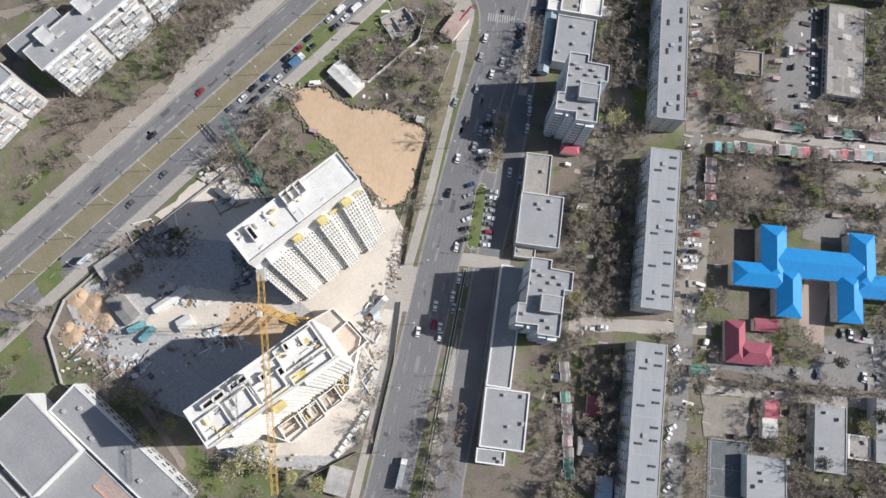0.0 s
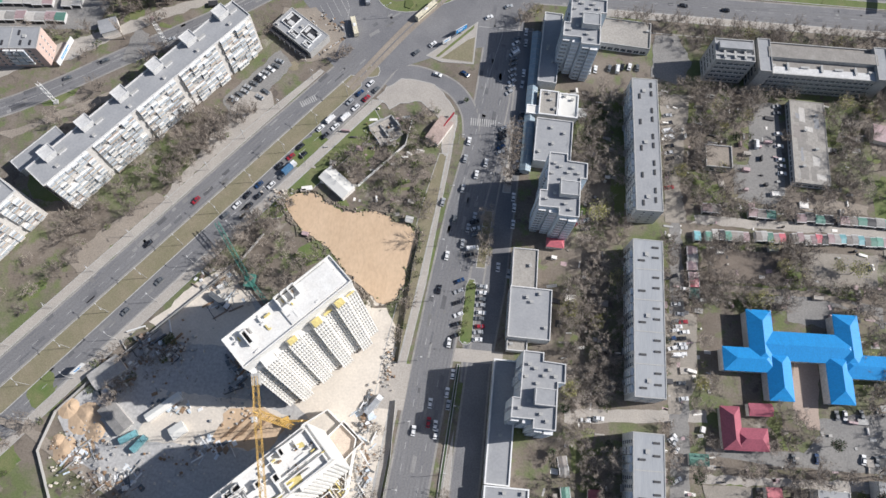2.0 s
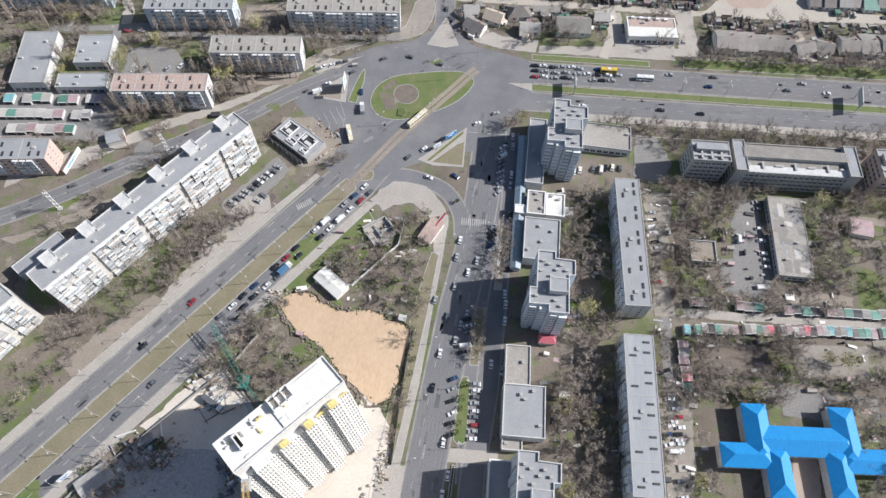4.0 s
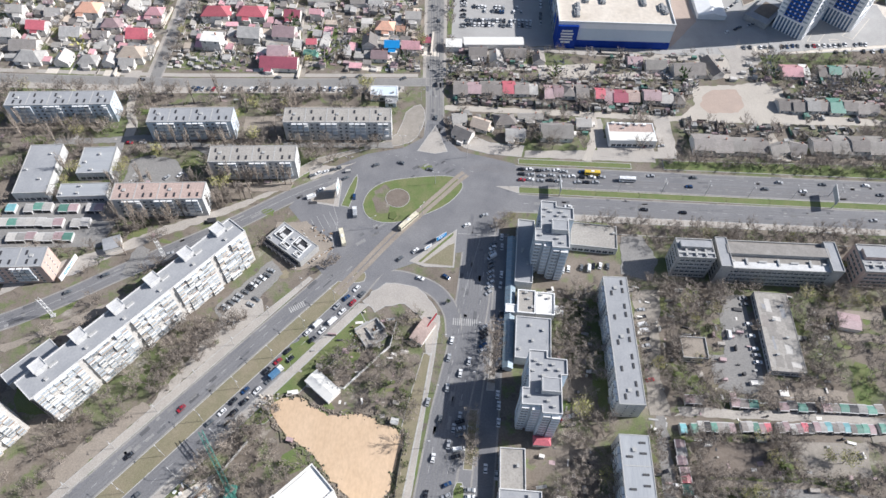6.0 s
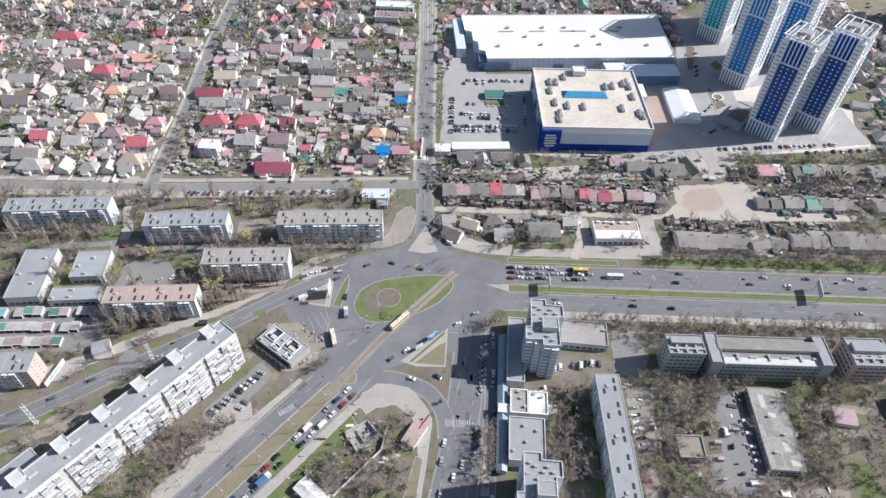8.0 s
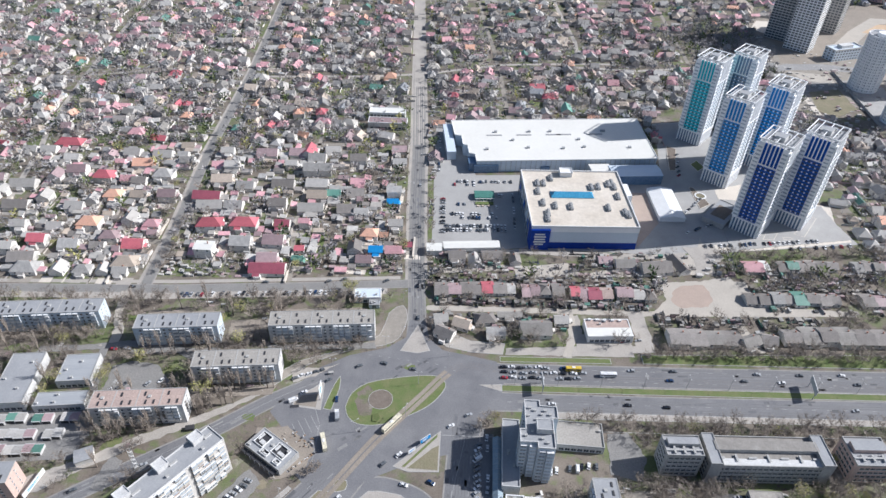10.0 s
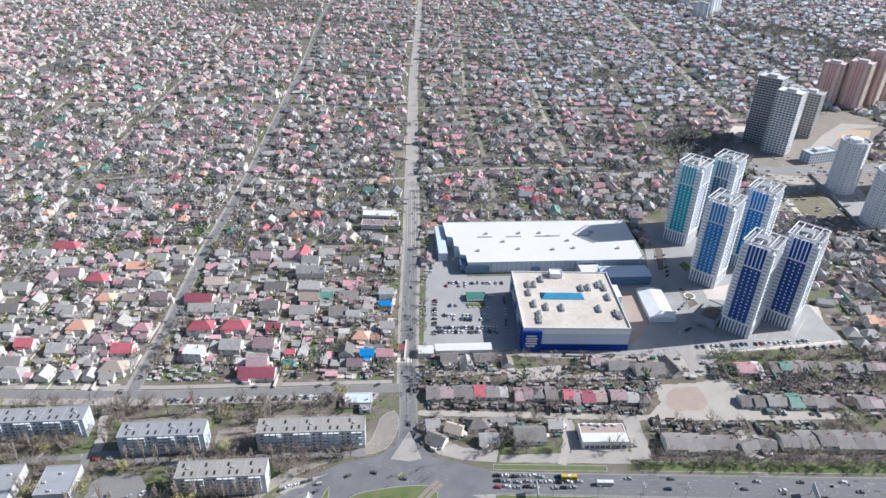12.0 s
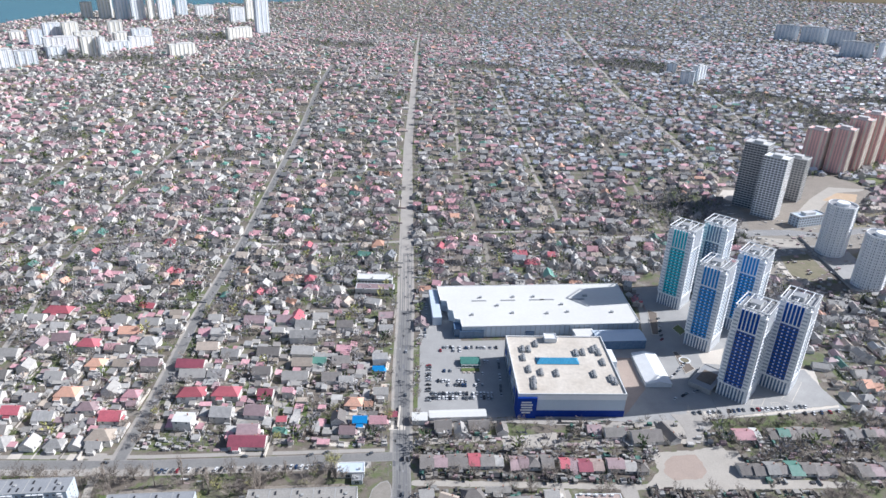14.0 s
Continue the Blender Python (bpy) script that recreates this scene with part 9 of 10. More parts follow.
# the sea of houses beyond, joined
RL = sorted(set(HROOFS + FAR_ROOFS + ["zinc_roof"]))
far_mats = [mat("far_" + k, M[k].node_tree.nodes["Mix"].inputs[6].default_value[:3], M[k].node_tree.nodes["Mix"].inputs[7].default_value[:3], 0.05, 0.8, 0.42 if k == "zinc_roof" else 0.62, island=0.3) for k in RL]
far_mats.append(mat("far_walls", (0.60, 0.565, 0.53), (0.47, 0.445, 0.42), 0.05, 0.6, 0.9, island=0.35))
big = MB()
for x, y, a, w, d, h, rf, hip in STUFF:
    c, s = math.cos(radians(a)), math.sin(radians(a))
    rise = 0.7 if rf == "white_roof" else 0.35 * d
    k = len(big.v)
    o, in_ = 0.4, (d * 0.42 if hip else -0.4)
    loc = [(-w / 2, -d / 2, 0), (w / 2, -d / 2, 0), (w / 2, d / 2, 0), (-w / 2, d / 2, 0), (-w / 2, -d / 2, h), (w / 2, -d / 2, h), (w / 2, d / 2, h), (-w / 2, d / 2, h)]
    loc += [(-w / 2 - o, -d / 2 - o, h - 0.15), (w / 2 + o, -d / 2 - o, h - 0.15), (w / 2 + o, d / 2 + o, h - 0.15), (-w / 2 - o, d / 2 + o, h - 0.15), (-w / 2 + in_, 0, h + rise), (w / 2 - in_, 0, h + rise)]
    big.v += [(x + c * p - s * q, y + s * p + c * q, z) for p, q, z in loc]
    ri, wi = RL.index(rf), len(RL)
    big.f += [(k, k + 1, k + 5, k + 4), (k + 1, k + 2, k + 6, k + 5), (k + 3, k, k + 4, k + 7), (k + 8, k + 9, k + 13, k + 12), (k + 10, k + 11, k + 12, k + 13), (k + 9, k + 10, k + 13), (k + 11, k + 8, k + 12)]
    big.m += [wi, wi, wi, ri, ri, ri if hip else wi, ri if hip else wi]
    if y < 1100 and w > 8:
        k, e = len(big.v), hrnd.choice((-0.25, 0.25)) * w
        p2, hh = d / 2 + hrnd.uniform(1.5, 3), h - 0.2
        loc = [(e - 2.2, -p2, 0), (e + 2.2, -p2, 0), (e + 2.2, 0, 0), (e - 2.2, 0, 0), (e - 2.2, -p2, hh), (e + 2.2, -p2, hh), (e + 2.2, 0, hh), (e - 2.2, 0, hh), (e, -p2 - 0.3, hh + 1.3), (e, 0, hh + 1.3)]
        big.v += [(x + c * p - s * q, y + s * p + c * q, z) for p, q, z in loc]
        big.f += [(k, k + 1, k + 5, k + 8, k + 4), (k + 1, k + 2, k + 6, k + 5), (k + 3, k, k + 4, k + 7), (k + 5, k + 6, k + 9, k + 8), (k + 4, k + 8, k + 9, k + 7)]
        big.m += [wi, wi, wi, ri, ri]
    if hrnd.random() < 0.55:
        u, v = hrnd.choice((-1, 1)) * (w / 2 + 3), hrnd.choice((-1, 1)) * hrnd.uniform(1, 6)
        px, py = x + c * u - s * v, y + s * u + c * v
        e, g_ = hrnd.uniform(1.5, 3), hrnd.uniform(1.5, 2.6)
        big.box(px - e, px + e, py - g_, py + g_, 0, hrnd.uniform(2.2, 2.8), wi, RL.index(hrnd.choice(("grey_roof", "roof_slate", "brown_roof", "pale_roof", "dusk_roof"))))
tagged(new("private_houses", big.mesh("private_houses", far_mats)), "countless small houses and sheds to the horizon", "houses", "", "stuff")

# sheds, lean-tos and paved yards of the blocks beside the crossing
sheds = MB()
sr = random.Random(52)
for rank in STREET:
    for x, y, w, code in rank:
        for _ in range(10):
            a = radians(sr.choice((0, 90)) + 2 + sr.uniform(-5, 5))
            px, py = x + sr.uniform(-17, 17), y + sr.uniform(-14, 16)
            e, f, h = sr.uniform(1.8, 4.5), sr.uniform(1.5, 3.0), sr.uniform(2.1, 3.0)
            if not (is_free(px, py, 1.4) and off_road(px, py, 2.4)):
                continue
            foot(px, py, 2 * f, 2 * f)
            c, q = math.cos(a), math.sin(a)
            k = len(sheds.v)
            loc = [(-e, -f, 0), (e, -f, 0), (e, f, 0), (-e, f, 0), (-e, -f, h), (e, -f, h), (e, f, h + 0.5), (-e, f, h + 0.5), (-e - 0.3, -f - 0.3, h), (e + 0.3, -f - 0.3, h), (e + 0.3, f + 0.3, h + 0.6), (-e - 0.3, f + 0.3, h + 0.6)]
            sheds.v += [(px + c * u - q * v, py + q * u + c * v, z) for u, v, z in loc]
            sheds.f += [(k, k + 1, k + 5, k + 4), (k + 1, k + 2, k + 6, k + 5), (k + 2, k + 3, k + 7, k + 6), (k + 3, k, k + 4, k + 7), (k + 8, k + 9, k + 10, k + 11)]
            sheds.m += [len(RL)] * 4 + [RL.index(sr.choice(("grey_roof", "pale_roof", "dusk_roof", "brown_roof", "tan_roof", "grey_roof", "roof_warm", "rose_roof")))]
tagged(new("garden_sheds", sheds.mesh("garden_sheds", far_mats)), "small sheds and lean-tos in the gardens", "sheds", "", "stuff")
paved = MB()
for rank in STREET:
    for x, y, w, code in rank:
        px, py, e, f = x + sr.uniform(-6, 6), y - sr.uniform(7, 11), sr.uniform(3, 8), sr.uniform(1.5, 4)
        paved.prism(rough([(px - e, py - f), (px + e, py - f), (px + e, py + f), (px - e, py + f)], 0.3), -0.1, 0.03 + 0.03 * sr.random(), sr.choice((0, 0, 1, 1, 2)))
        walk_ = sr.choice((-1, 1)) * (w / 2 + 1.5)
        paved.prism([(x + walk_ - 0.6, y - 12), (x + walk_ + 0.6, y - 12), (x + walk_ + 0.6, y + 12), (x + walk_ - 0.6, y + 12)], 0, sr.choice((0.06, 1.8)), sr.choice((0, 1, 1)))
tagged(new("garden_paving", paved.mesh("garden_paving", [M["pavement"], M["pale"], M["plot"]])), "paved yards, paths and low walls of gardens", "garden paving", "", "stuff")

# garden plots: lawns, dug beds and trodden yards
plots = MB()
pr = np.random.RandomState(23)
PL = np.concatenate([RIM[RIM[:, 1] < lim] + pr.uniform(-9, 9, (int((RIM[:, 1] < lim).sum()), 2)) for lim in (1300, 1300, 800)])
for px, py in PL[np_free(PL[:, 0], PL[:, 1], 1.2)]:
    e, f = hrnd.uniform(1.5, 6), hrnd.uniform(1.5, 6)
    c, s = math.cos(-0.035), math.sin(-0.035)
    z = 0.01 + 0.05 * hrnd.random()
    plots.face([(px + c * p - s * q, py + s * p + c * q, z) for p, q in ((-e, -f), (e, -f), (e, f), (-e, f))], hrnd.choice((0, 0, 1, 1, 1, 2, 2)))
tagged(new("garden_plots", plots.mesh("garden_plots", [M["lawn"], M["plot"], M["soil"]])), "small lawns, dug beds and trodden yards", "garden plot", "", "stuff")

# crowded yards of the terraces
yards = MB()
yr = random.Random(19)
for x0, y0, x1, y1, n in ((0, 333, 150, 339.5, 190), (0, 353, 160, 360, 150), (150, 310, 270, 330, 150), (216, 352, 420, 362, 160), (216, 338, 420, 340, 40), (0, 310, 90, 326, 110), (216, 374, 420, 378, 70), (2, 372, 56, 392, 70), (100, 374, 190, 395, 90), (225, 390, 420, 398, 90)):
    for _ in range(n):
        x, y = yr.uniform(x0, x1), yr.uniform(y0, y1)
        if not (is_free(x, y, 0.3) and off_road(x, y, 0.4)):
            continue
        long_ = yr.random() < 0.3
        e, f = (yr.uniform(2, 4.5), 0.12) if long_ else (yr.uniform(0.4, 2.2), yr.uniform(0.4, 2.2))
        if long_ and yr.random() < 0.5:
            e, f = f, e
        tall = 1.7 if long_ else yr.choice((0.1, 0.4, 1.0, 2.0, 2.4, 2.6))
        c, s = math.cos(0.04), math.sin(0.04)
        yards.prism([(x + c * p - s * q, y + s * p + c * q) for p, q in ((-e, -f), (e, -f), (e, f), (-e, f))], 0, tall, yr.choice((0, 0, 1, 2, 2, 3, 4, 5, 6, 6, 7)))
tagged(new("yard_stores", yards.mesh("yard_stores", [M["grey_roof"], M["concrete"], M["dusk_roof"], M["plot"], M["brown_roof"], M["green_roof"], M["roof_warm"], M["dark"]])), "sheds, fences, slabs and stores in crowded yards", "yard clutter", "", "stuff")

# garden walls between the near plots
walls = MB()
for x, y in RIM[RIM[:, 1] < 900]:
    if hrnd.random() < 0.95:
        ln, a = hrnd.uniform(8, 16), hrnd.choice((0, 90)) - 2
        c, s = math.cos(radians(a)), math.sin(radians(a))
        px, py = x + hrnd.choice((-7, 7)), y + hrnd.choice((-7, 7))
        walls.prism([(px - c * ln / 2 - s * -0.1, py - s * ln / 2 + c * -0.1), (px + c * ln / 2 - s * -0.1, py + s * ln / 2 + c * -0.1), (px + c * ln / 2 - s * 0.1, py + s * ln / 2 + c * 0.1), (px - c * ln / 2 - s * 0.1, py - s * ln / 2 + c * 0.1)], 0, hrnd.uniform(1.5, 2.1), hrnd.choice((0, 0, 1, 2)))
tagged(new("garden_walls", walls.mesh("garden_walls", [M["concrete"], M["house_wall"], M["brown_roof"]])), "low garden walls and fences between plots", "garden wall", "", "stuff")

# sheds, beds and odds and ends of the near gardens
clutter = MB()
GX, GY = np.random.RandomState(3).rand(2, 7600)
for u, v in zip(GX, GY):
    y = 352 + 480 * v ** 1.3
    x = (u * 2 - 1) * (0.73 * y + 40)
    if not (is_free(x, y, 1.0) and off_road(x, y, 1.5)) or (-6 < x < 205 and 380 < y < 600) or (200 < x < 345 and 395 < y < 640):
        continue
    a, e, f = hrnd.uniform(-0.15, 0.1), hrnd.uniform(0.6, 2.4), hrnd.uniform(0.5, 1.6)
    c, s = math.cos(a), math.sin(a)
    tall = hrnd.choice((0.08, 0.1, 0.5, 1.2, 2.2))
    clutter.prism([(x + c * p - s * q, y + s * p + c * q) for p, q in ((-e, -f), (e, -f), (e, f), (-e, f))], 0, tall, hrnd.choice((0, 1, 2, 3, 3, 4) if tall > 0.2 else (5, 5, 6)))
tagged(new("garden_clutter", clutter.mesh("garden_clutter", [M["grey_roof"], M["dusk_roof"], M["brown_roof"], M["pale_roof"], M["concrete"], M["plot"], M["grass"]])), "sheds, slabs, beds and stores in gardens", "garden clutter", "", "stuff")


# ---- trees ----
def bare_tree(seed, h, spread, dense=1.0, upright=0.0, leaf=None):
    """A trunk, and a crown of limbs, branches and many fine twigs (with leaves if asked)."""
    r = random.Random(seed)
    trunk, crown = MB(), MB()
    fork = Vector((r.uniform(-0.2, 0.2), r.uniform(-0.2, 0.2), h * 0.28))
    trunk.tube((0, 0, -0.1), fork, 0.019 * h, 0.013 * h, 5)

    def blade(p, q, w, mi=0):
        side = (q - p).cross(Vector((r.uniform(-1, 1), r.uniform(-1, 1), 1))).normalized() * w
        crown.face([p - side, p + side, q], mi)

    ends = []
    for i in range(int(6 * dense) + 2):
        a = i * 2.4 + r.uniform(-0.4, 0.4)
        out, up = spread * r.uniform(0.35, 0.9), h * r.uniform(0.34, 0.70)
        mid = fork + Vector((math.cos(a) * out * 0.55, math.sin(a) * out * 0.55, up * 0.5))
        tip = fork + Vector((math.cos(a) * out * (1 - upright), math.sin(a) * out * (1 - upright), up))
        crown.tube(fork, mid, 0.008 * h, 0.005 * h, 3), crown.tube(mid, tip, 0.005 * h, 0.0015 * h, 3)
        for k in range(8):
            t = r.uniform(0.2, 1.0)
            p = fork.lerp(mid, t * 2) if t < 0.5 else mid.lerp(tip, t * 2 - 1)
            b = a + r.uniform(-1.6, 1.6)
            q = p + Vector((math.cos(b) * spread * 0.36 * r.uniform(0.5, 1.2), math.sin(b) * spread * 0.36, h * r.uniform(0.02, 0.2)))
            blade(p, q, 0.0055 * h)
            ends.append((p, q))
    for p, q in ends:
        for k in range(int(5.4 * dense) + 1):
            s = p.lerp(q, r.uniform(0.15, 1.05))
            e = s + Vector((r.gauss(0, 0.6), r.gauss(0, 0.6), r.uniform(-0.3, 1.0))) * spread * 0.26
            blade(s, e, r.uniform(0.055, 0.10))
            if leaf and k % 2 == 0:
                c = s.lerp(e, r.random()) + Vector((r.gauss(0, 0.35), r.gauss(0, 0.35), r.gauss(0, 0.35)))
                u = Vector((r.uniform(-1, 1), r.uniform(-1, 1), r.uniform(-0.6, 0.6))).normalized() * r.uniform(0.16, 0.34)
                v = u.orthogonal().normalized() * r.uniform(0.12, 0.26)
                crown.face([c - u, c + v, c + u, c - v], 1)
    if leaf:
        lumps = [(Vector((math.cos(k * 2.4) * spread * 0.6, math.sin(k * 2.4) * spread * 0.6, h * r.uniform(0.42, 0.9))), spread * r.uniform(0.25, 0.5)) for k in range(9)]
        for _ in range(int(330 * dense)):
            o, rad = r.choice(lumps)
            c = o + Vector((r.gauss(0, 0.55), r.gauss(0, 0.55), r.gauss(0, 0.5))) * rad
            u = Vector((r.uniform(-1, 1), r.uniform(-1, 1), r.uniform(-0.7, 0.7))).normalized() * r.uniform(0.14, 0.28)
            v = u.orthogonal().normalized() * r.uniform(0.12, 0.24)
            crown.face([c - u, c + v, c + u, c - v], 1)
    return trunk, crown


def kind(seed, h, spread, dense=1.0, upright=0.0, leaf=None, name="bare tree"):
    t, c = bare_tree(seed, h, spread, dense, upright, leaf)
    return {"t": t, "c": c, "tm": t.mesh("trunk", [M["bark"]]), "cm": c.mesh("crown", [M["twig"], M[leaf or "twig"]]), "leaf": leaf, "name": name}


BARE = [kind(s, h, w, 1.0) for s, h, w in ((1, 9, 4.6), (2, 10.5, 5.0), (3, 8, 4.0), (4, 11.5, 5.6), (5, 7, 3.6))]
POPLAR = [kind(s, h, 2.0, 1.4, 0.5, None, "poplar") for s, h in ((11, 17), (12, 20), (13, 15))]
YOUNG = [kind(s, h, w, 0.9, 0, "leaf", "tree in young yellow-green leaf") for s, h, w in ((21, 8, 3.8), (22, 6.5, 3.2), (23, 9.5, 4.4))]
DARK = [kind(s, h, w, 1.0, 0, "evergreen", "dark evergreen tree") for s, h, w in ((31, 6, 2.6), (32, 8, 2.6))]
BUSH = [kind(s, h, w, 0.3, 0, "bush", "green bush") for s, h, w in ((41, 3, 2.2), (42, 2.4, 1.8))]
SCRUB = [kind(s, h, w, 0.5, 0, None, "bare scrub") for s, h, w in ((51, 4, 2.8), (52, 3.2, 2.4))]
trnd = random.Random(8)
PLACES = []


def grow(poly, n, mix, gap=2.6, clear=1.2, first=False):
    """n trees of a mix of kinds inside an outline, off the roads and buildings."""
    xs, ys = [p[0] for p in poly], [p[1] for p in poly]
    got, tries = [], 0
    while len(got) < n and tries < n * 14:
        tries += 1
        x, y = trnd.uniform(min(xs), max(xs)), trnd.uniform(min(ys), max(ys))
        if inside(x, y, poly) and not any(a < x < b and c < y < d and inside(x, y, p) for a, b, c, d, p in YARDS) and is_free(x, y, clear) and off_road(x, y, clear) and all((x - a) ** 2 + (y - b) ** 2 > gap * gap for a, b in got):
            got.append((x, y))
            k = trnd.choice(trnd.choices([m for m, _ in mix], [w for _, w in mix])[0])
            PLACES.append((x, y, trnd.uniform(0, 360), trnd.uniform(0.75, 1.2), k, first))


def row(x0, y0, x1, y1, n, mix, jit=1.0, first=False):
    for i in range(n):
        t = (i + 0.5) / n
        PLACES.append((x0 + (x1 - x0) * t + trnd.uniform(-jit, jit), y0 + (y1 - y0) * t + trnd.uniform(-jit, jit), trnd.uniform(0, 360), trnd.uniform(0.8, 1.15), trnd.choice(mix), first))


WOOD = ((BARE, 8), (SCRUB, 2), (YOUNG, 0.4), (BUSH, 0.9), (DARK, 0.3))
grow([(62, 195), (82, 195), (81, -45), (50, -45), (54, 60), (60, 100)], 210, WOOD, 2.2, 1.0, True)
grow([(100, 200), (215, 200), (200, 138), (100, 138)], 140, WOOD, 2.2, 0.8, True)
grow([(100, 116), (200, 117), (200, 86), (100, 86)], 130, ((BARE, 8), (SCRUB, 4), (YOUNG, 0.8), (BUSH, 2)), 2.0, 1.0, True)
grow([(100, 84), (205, 84), (205, -45), (100, -45)], 225, WOOD, 1.9, 0.8, True)
grow([sn(-190, -200), sn(70, -198), sn(70, -177), sn(-190, -177)], 88, ((BARE, 9), (SCRUB, 2), (BUSH, 0.4)), 2.8, 0.8, True)
grow([(-84, 100), (-58, 140), (-30, 172), (-10, 160), (-8, 110), (-30, 119), (-60, 127), (-76, 118)], 90, ((BARE, 4), (SCRUB, 4), (BUSH, 3), (YOUNG, 0.3)), 2.2, 0.8, True)
grow([(-110, 84), (-86, 112), (-72, 100), (-52, 88), (-62, 76), (-84, 66)], 75, ((BARE, 4), (SCRUB, 6), (BUSH, 2)), 2.0, 0.6, True)
grow([(-15, 48), (-10, 90), (-4, 140), (-12, 110), (-20, 60)], 18, ((SCRUB, 5), (BUSH, 2), (BARE, 1)), 2.2, 0.4)
grow([(-20, -30), (-16, 24), (-22, 24), (-26, -30)], 14, ((SCRUB, 5), (BUSH, 3), (BARE, 2)), 2.2, 0.4)
grow([(-60, -46), (-26, -40), (-24, -75), (-90, -75), (-96, -52)], 44, ((BARE, 4), (YOUNG, 3), (BUSH, 3), (SCRUB, 3)), 2.6, 0.8)
grow([(-100, -28), (-140, -10), (-150, -22), (-96, -52)], 26, ((BARE, 4), (YOUNG, 1), (BUSH, 2), (SCRUB, 3)), 2.6, 0.8)
grow([(-260, 60), (-160, 20), (-165, -30), (-260, -40)], 70, WOOD, 2.8, 0.8)
grow([(-152, 30), (-122, 54), (-108, 42), (-140, 14)], 26, ((SCRUB, 5), (BARE, 2), (BUSH, 2)), 1.8, 0.2)
grow([(-200, 160), (-110, 222), (-100, 210), (-190, 110)], 36, ((BARE, 6), (SCRUB, 2)), 3.0, 1.0)
grow([(-260, 175), (-190, 185), (-90, 262), (-60, 282), (-32, 305), (-30, 345), (-300, 330), (-300, 200)], 390, ((BARE, 9), (POPLAR, 2), (SCRUB, 2), (YOUNG, 1), (BUSH, 0.5)), 2.8, 1.0)
row(-178, 213, -112, 244, 18, POPLAR, 1.2)
row(-140, 250, -92, 256, 13, POPLAR, 1.2)
row(-100, 284, -44, 289, 12, BARE, 1.5)
row(-182, 278, -136, 283, 9, POPLAR, 1.5)
row(-270, 284, -215, 292, 12, BARE, 1.5)
row(-300, 318, -60, 333, 34, BARE + SCRUB, 3.0)
row(75, 237, 300, 241, 40, BARE, 1.6)
row(110, 230, 260, 233, 26, BARE + SCRUB, 2.0)
row(134, 289, 420, 297, 52, BARE, 1.6)
row(140, 294, 420, 302, 40, BARE + SCRUB, 2.0)
grow([(100, 236), (250, 238), (250, 186), (100, 190)], 60, ((BARE, 7), (SCRUB, 2), (YOUNG, 0.6)), 3.0, 1.2)
grow([(-4, 294), (420, 302), (430, 400), (-4, 396)], 420, ((BARE, 9), (SCRUB, 4), (BUSH, 0.3), (DARK, 0.2), (YOUNG, 0.1)), 2.4, 0.6)
grow([(160, 396), (200, 396), (205, 425), (165, 440)], 26, ((BARE, 5), (SCRUB, 2)), 2.6, 0.6)
grow([(206, 205), (275, 205), (270, 60), (206, 60)], 190, ((BARE, 8), (SCRUB, 4), (YOUNG, 0.5), (BUSH, 1)), 2.4, 0.8)
row(-64, 196, -58, 203, 3, BARE, 1.0)
for x_, y_ in ((131, 155), (182, 109), (129, 189), (72.6, 127), (157, 106)):
    row(x_, y_, x_, y_, 1, YOUNG, 0.3, True)
grow([(118, 137), (200, 138), (200, 129), (118, 128)], 26, ((BARE, 7), (SCRUB, 3)), 2.4, 0.6)
row(212, 395, 345, 403, 46, BARE + SCRUB, 3.0)
row(-197, 350, -199, 420, 6, BARE, 0.8)
row(-210, 350, -216, 500, 9, BARE, 0.8)
row(*sn(14, -178), *sn(72, -180), 16, BARE, 3.0)
row(*sn(20, -184), *sn(66, -186), 12, BARE + SCRUB, 3.0)
grow([(-36, 172), (-10, 172), (-6, 152), (-14, 150), (-30, 160)], 16, ((SCRUB, 4), (BUSH, 2), (BARE, 2)), 2.2, 0.3)
grow([(-330, 352), (-24, 360), (-26, 560), (-420, 560)], 280, ((BARE, 3), (SCRUB, 6), (BUSH, 2), (YOUNG, 0.6), (DARK, 0.4)), 2.4, 1.6)
for x0, y0, x1, y1, n, mx in ((17.5, 94, 20, 120, 7, BARE + YOUNG), (26.5, 134, 29.5, 168, 9, BARE), (11, 58, 14, 86, 5, BUSH), (5.5, -50, 9.5, -5, 9, BARE + DARK), (12, -60, 16, -8, 8, BARE), (60, 142, 63, 190, 7, BARE), (28, 228, 38, 238, 4, BARE + YOUNG), (-4.5, 366, -8, 500, 7, BARE), (-26, 366, -31, 500, 6, BARE)):
    row(x0, y0, x1, y1, n, mx, 1.0)
for x, y, s, kk in ((69, 123, 1.25, YOUNG[2]), (58, 76, 1.2, YOUNG[0]), (110, 150, 1.0, YOUNG[0]), (132, 178, 1.0, YOUNG[1]), (190, 107, 1.2, YOUNG[2]), (151, -8, 1.2, YOUNG[0]), (173, 28, 1.1, DARK[1]), (166, -14, 1.2, DARK[1]), (190, 8, 1.3, DARK[1]), (-132, 247, 1.5, YOUNG[2]), (-66, -40, 1.5, YOUNG[2]), (-60, -44, 1.3, YOUNG[0]), (-72, -46, 1.3, YOUNG[2]), (-26, 390, 1.2, YOUNG[0]), (-58, 340, 1.2, YOUNG[2]), (-62, 344, 1.0, YOUNG[0]), (4, 180, 0.5, DARK[0])):
    PLACES.append((x, y, 40, s, kk, True))

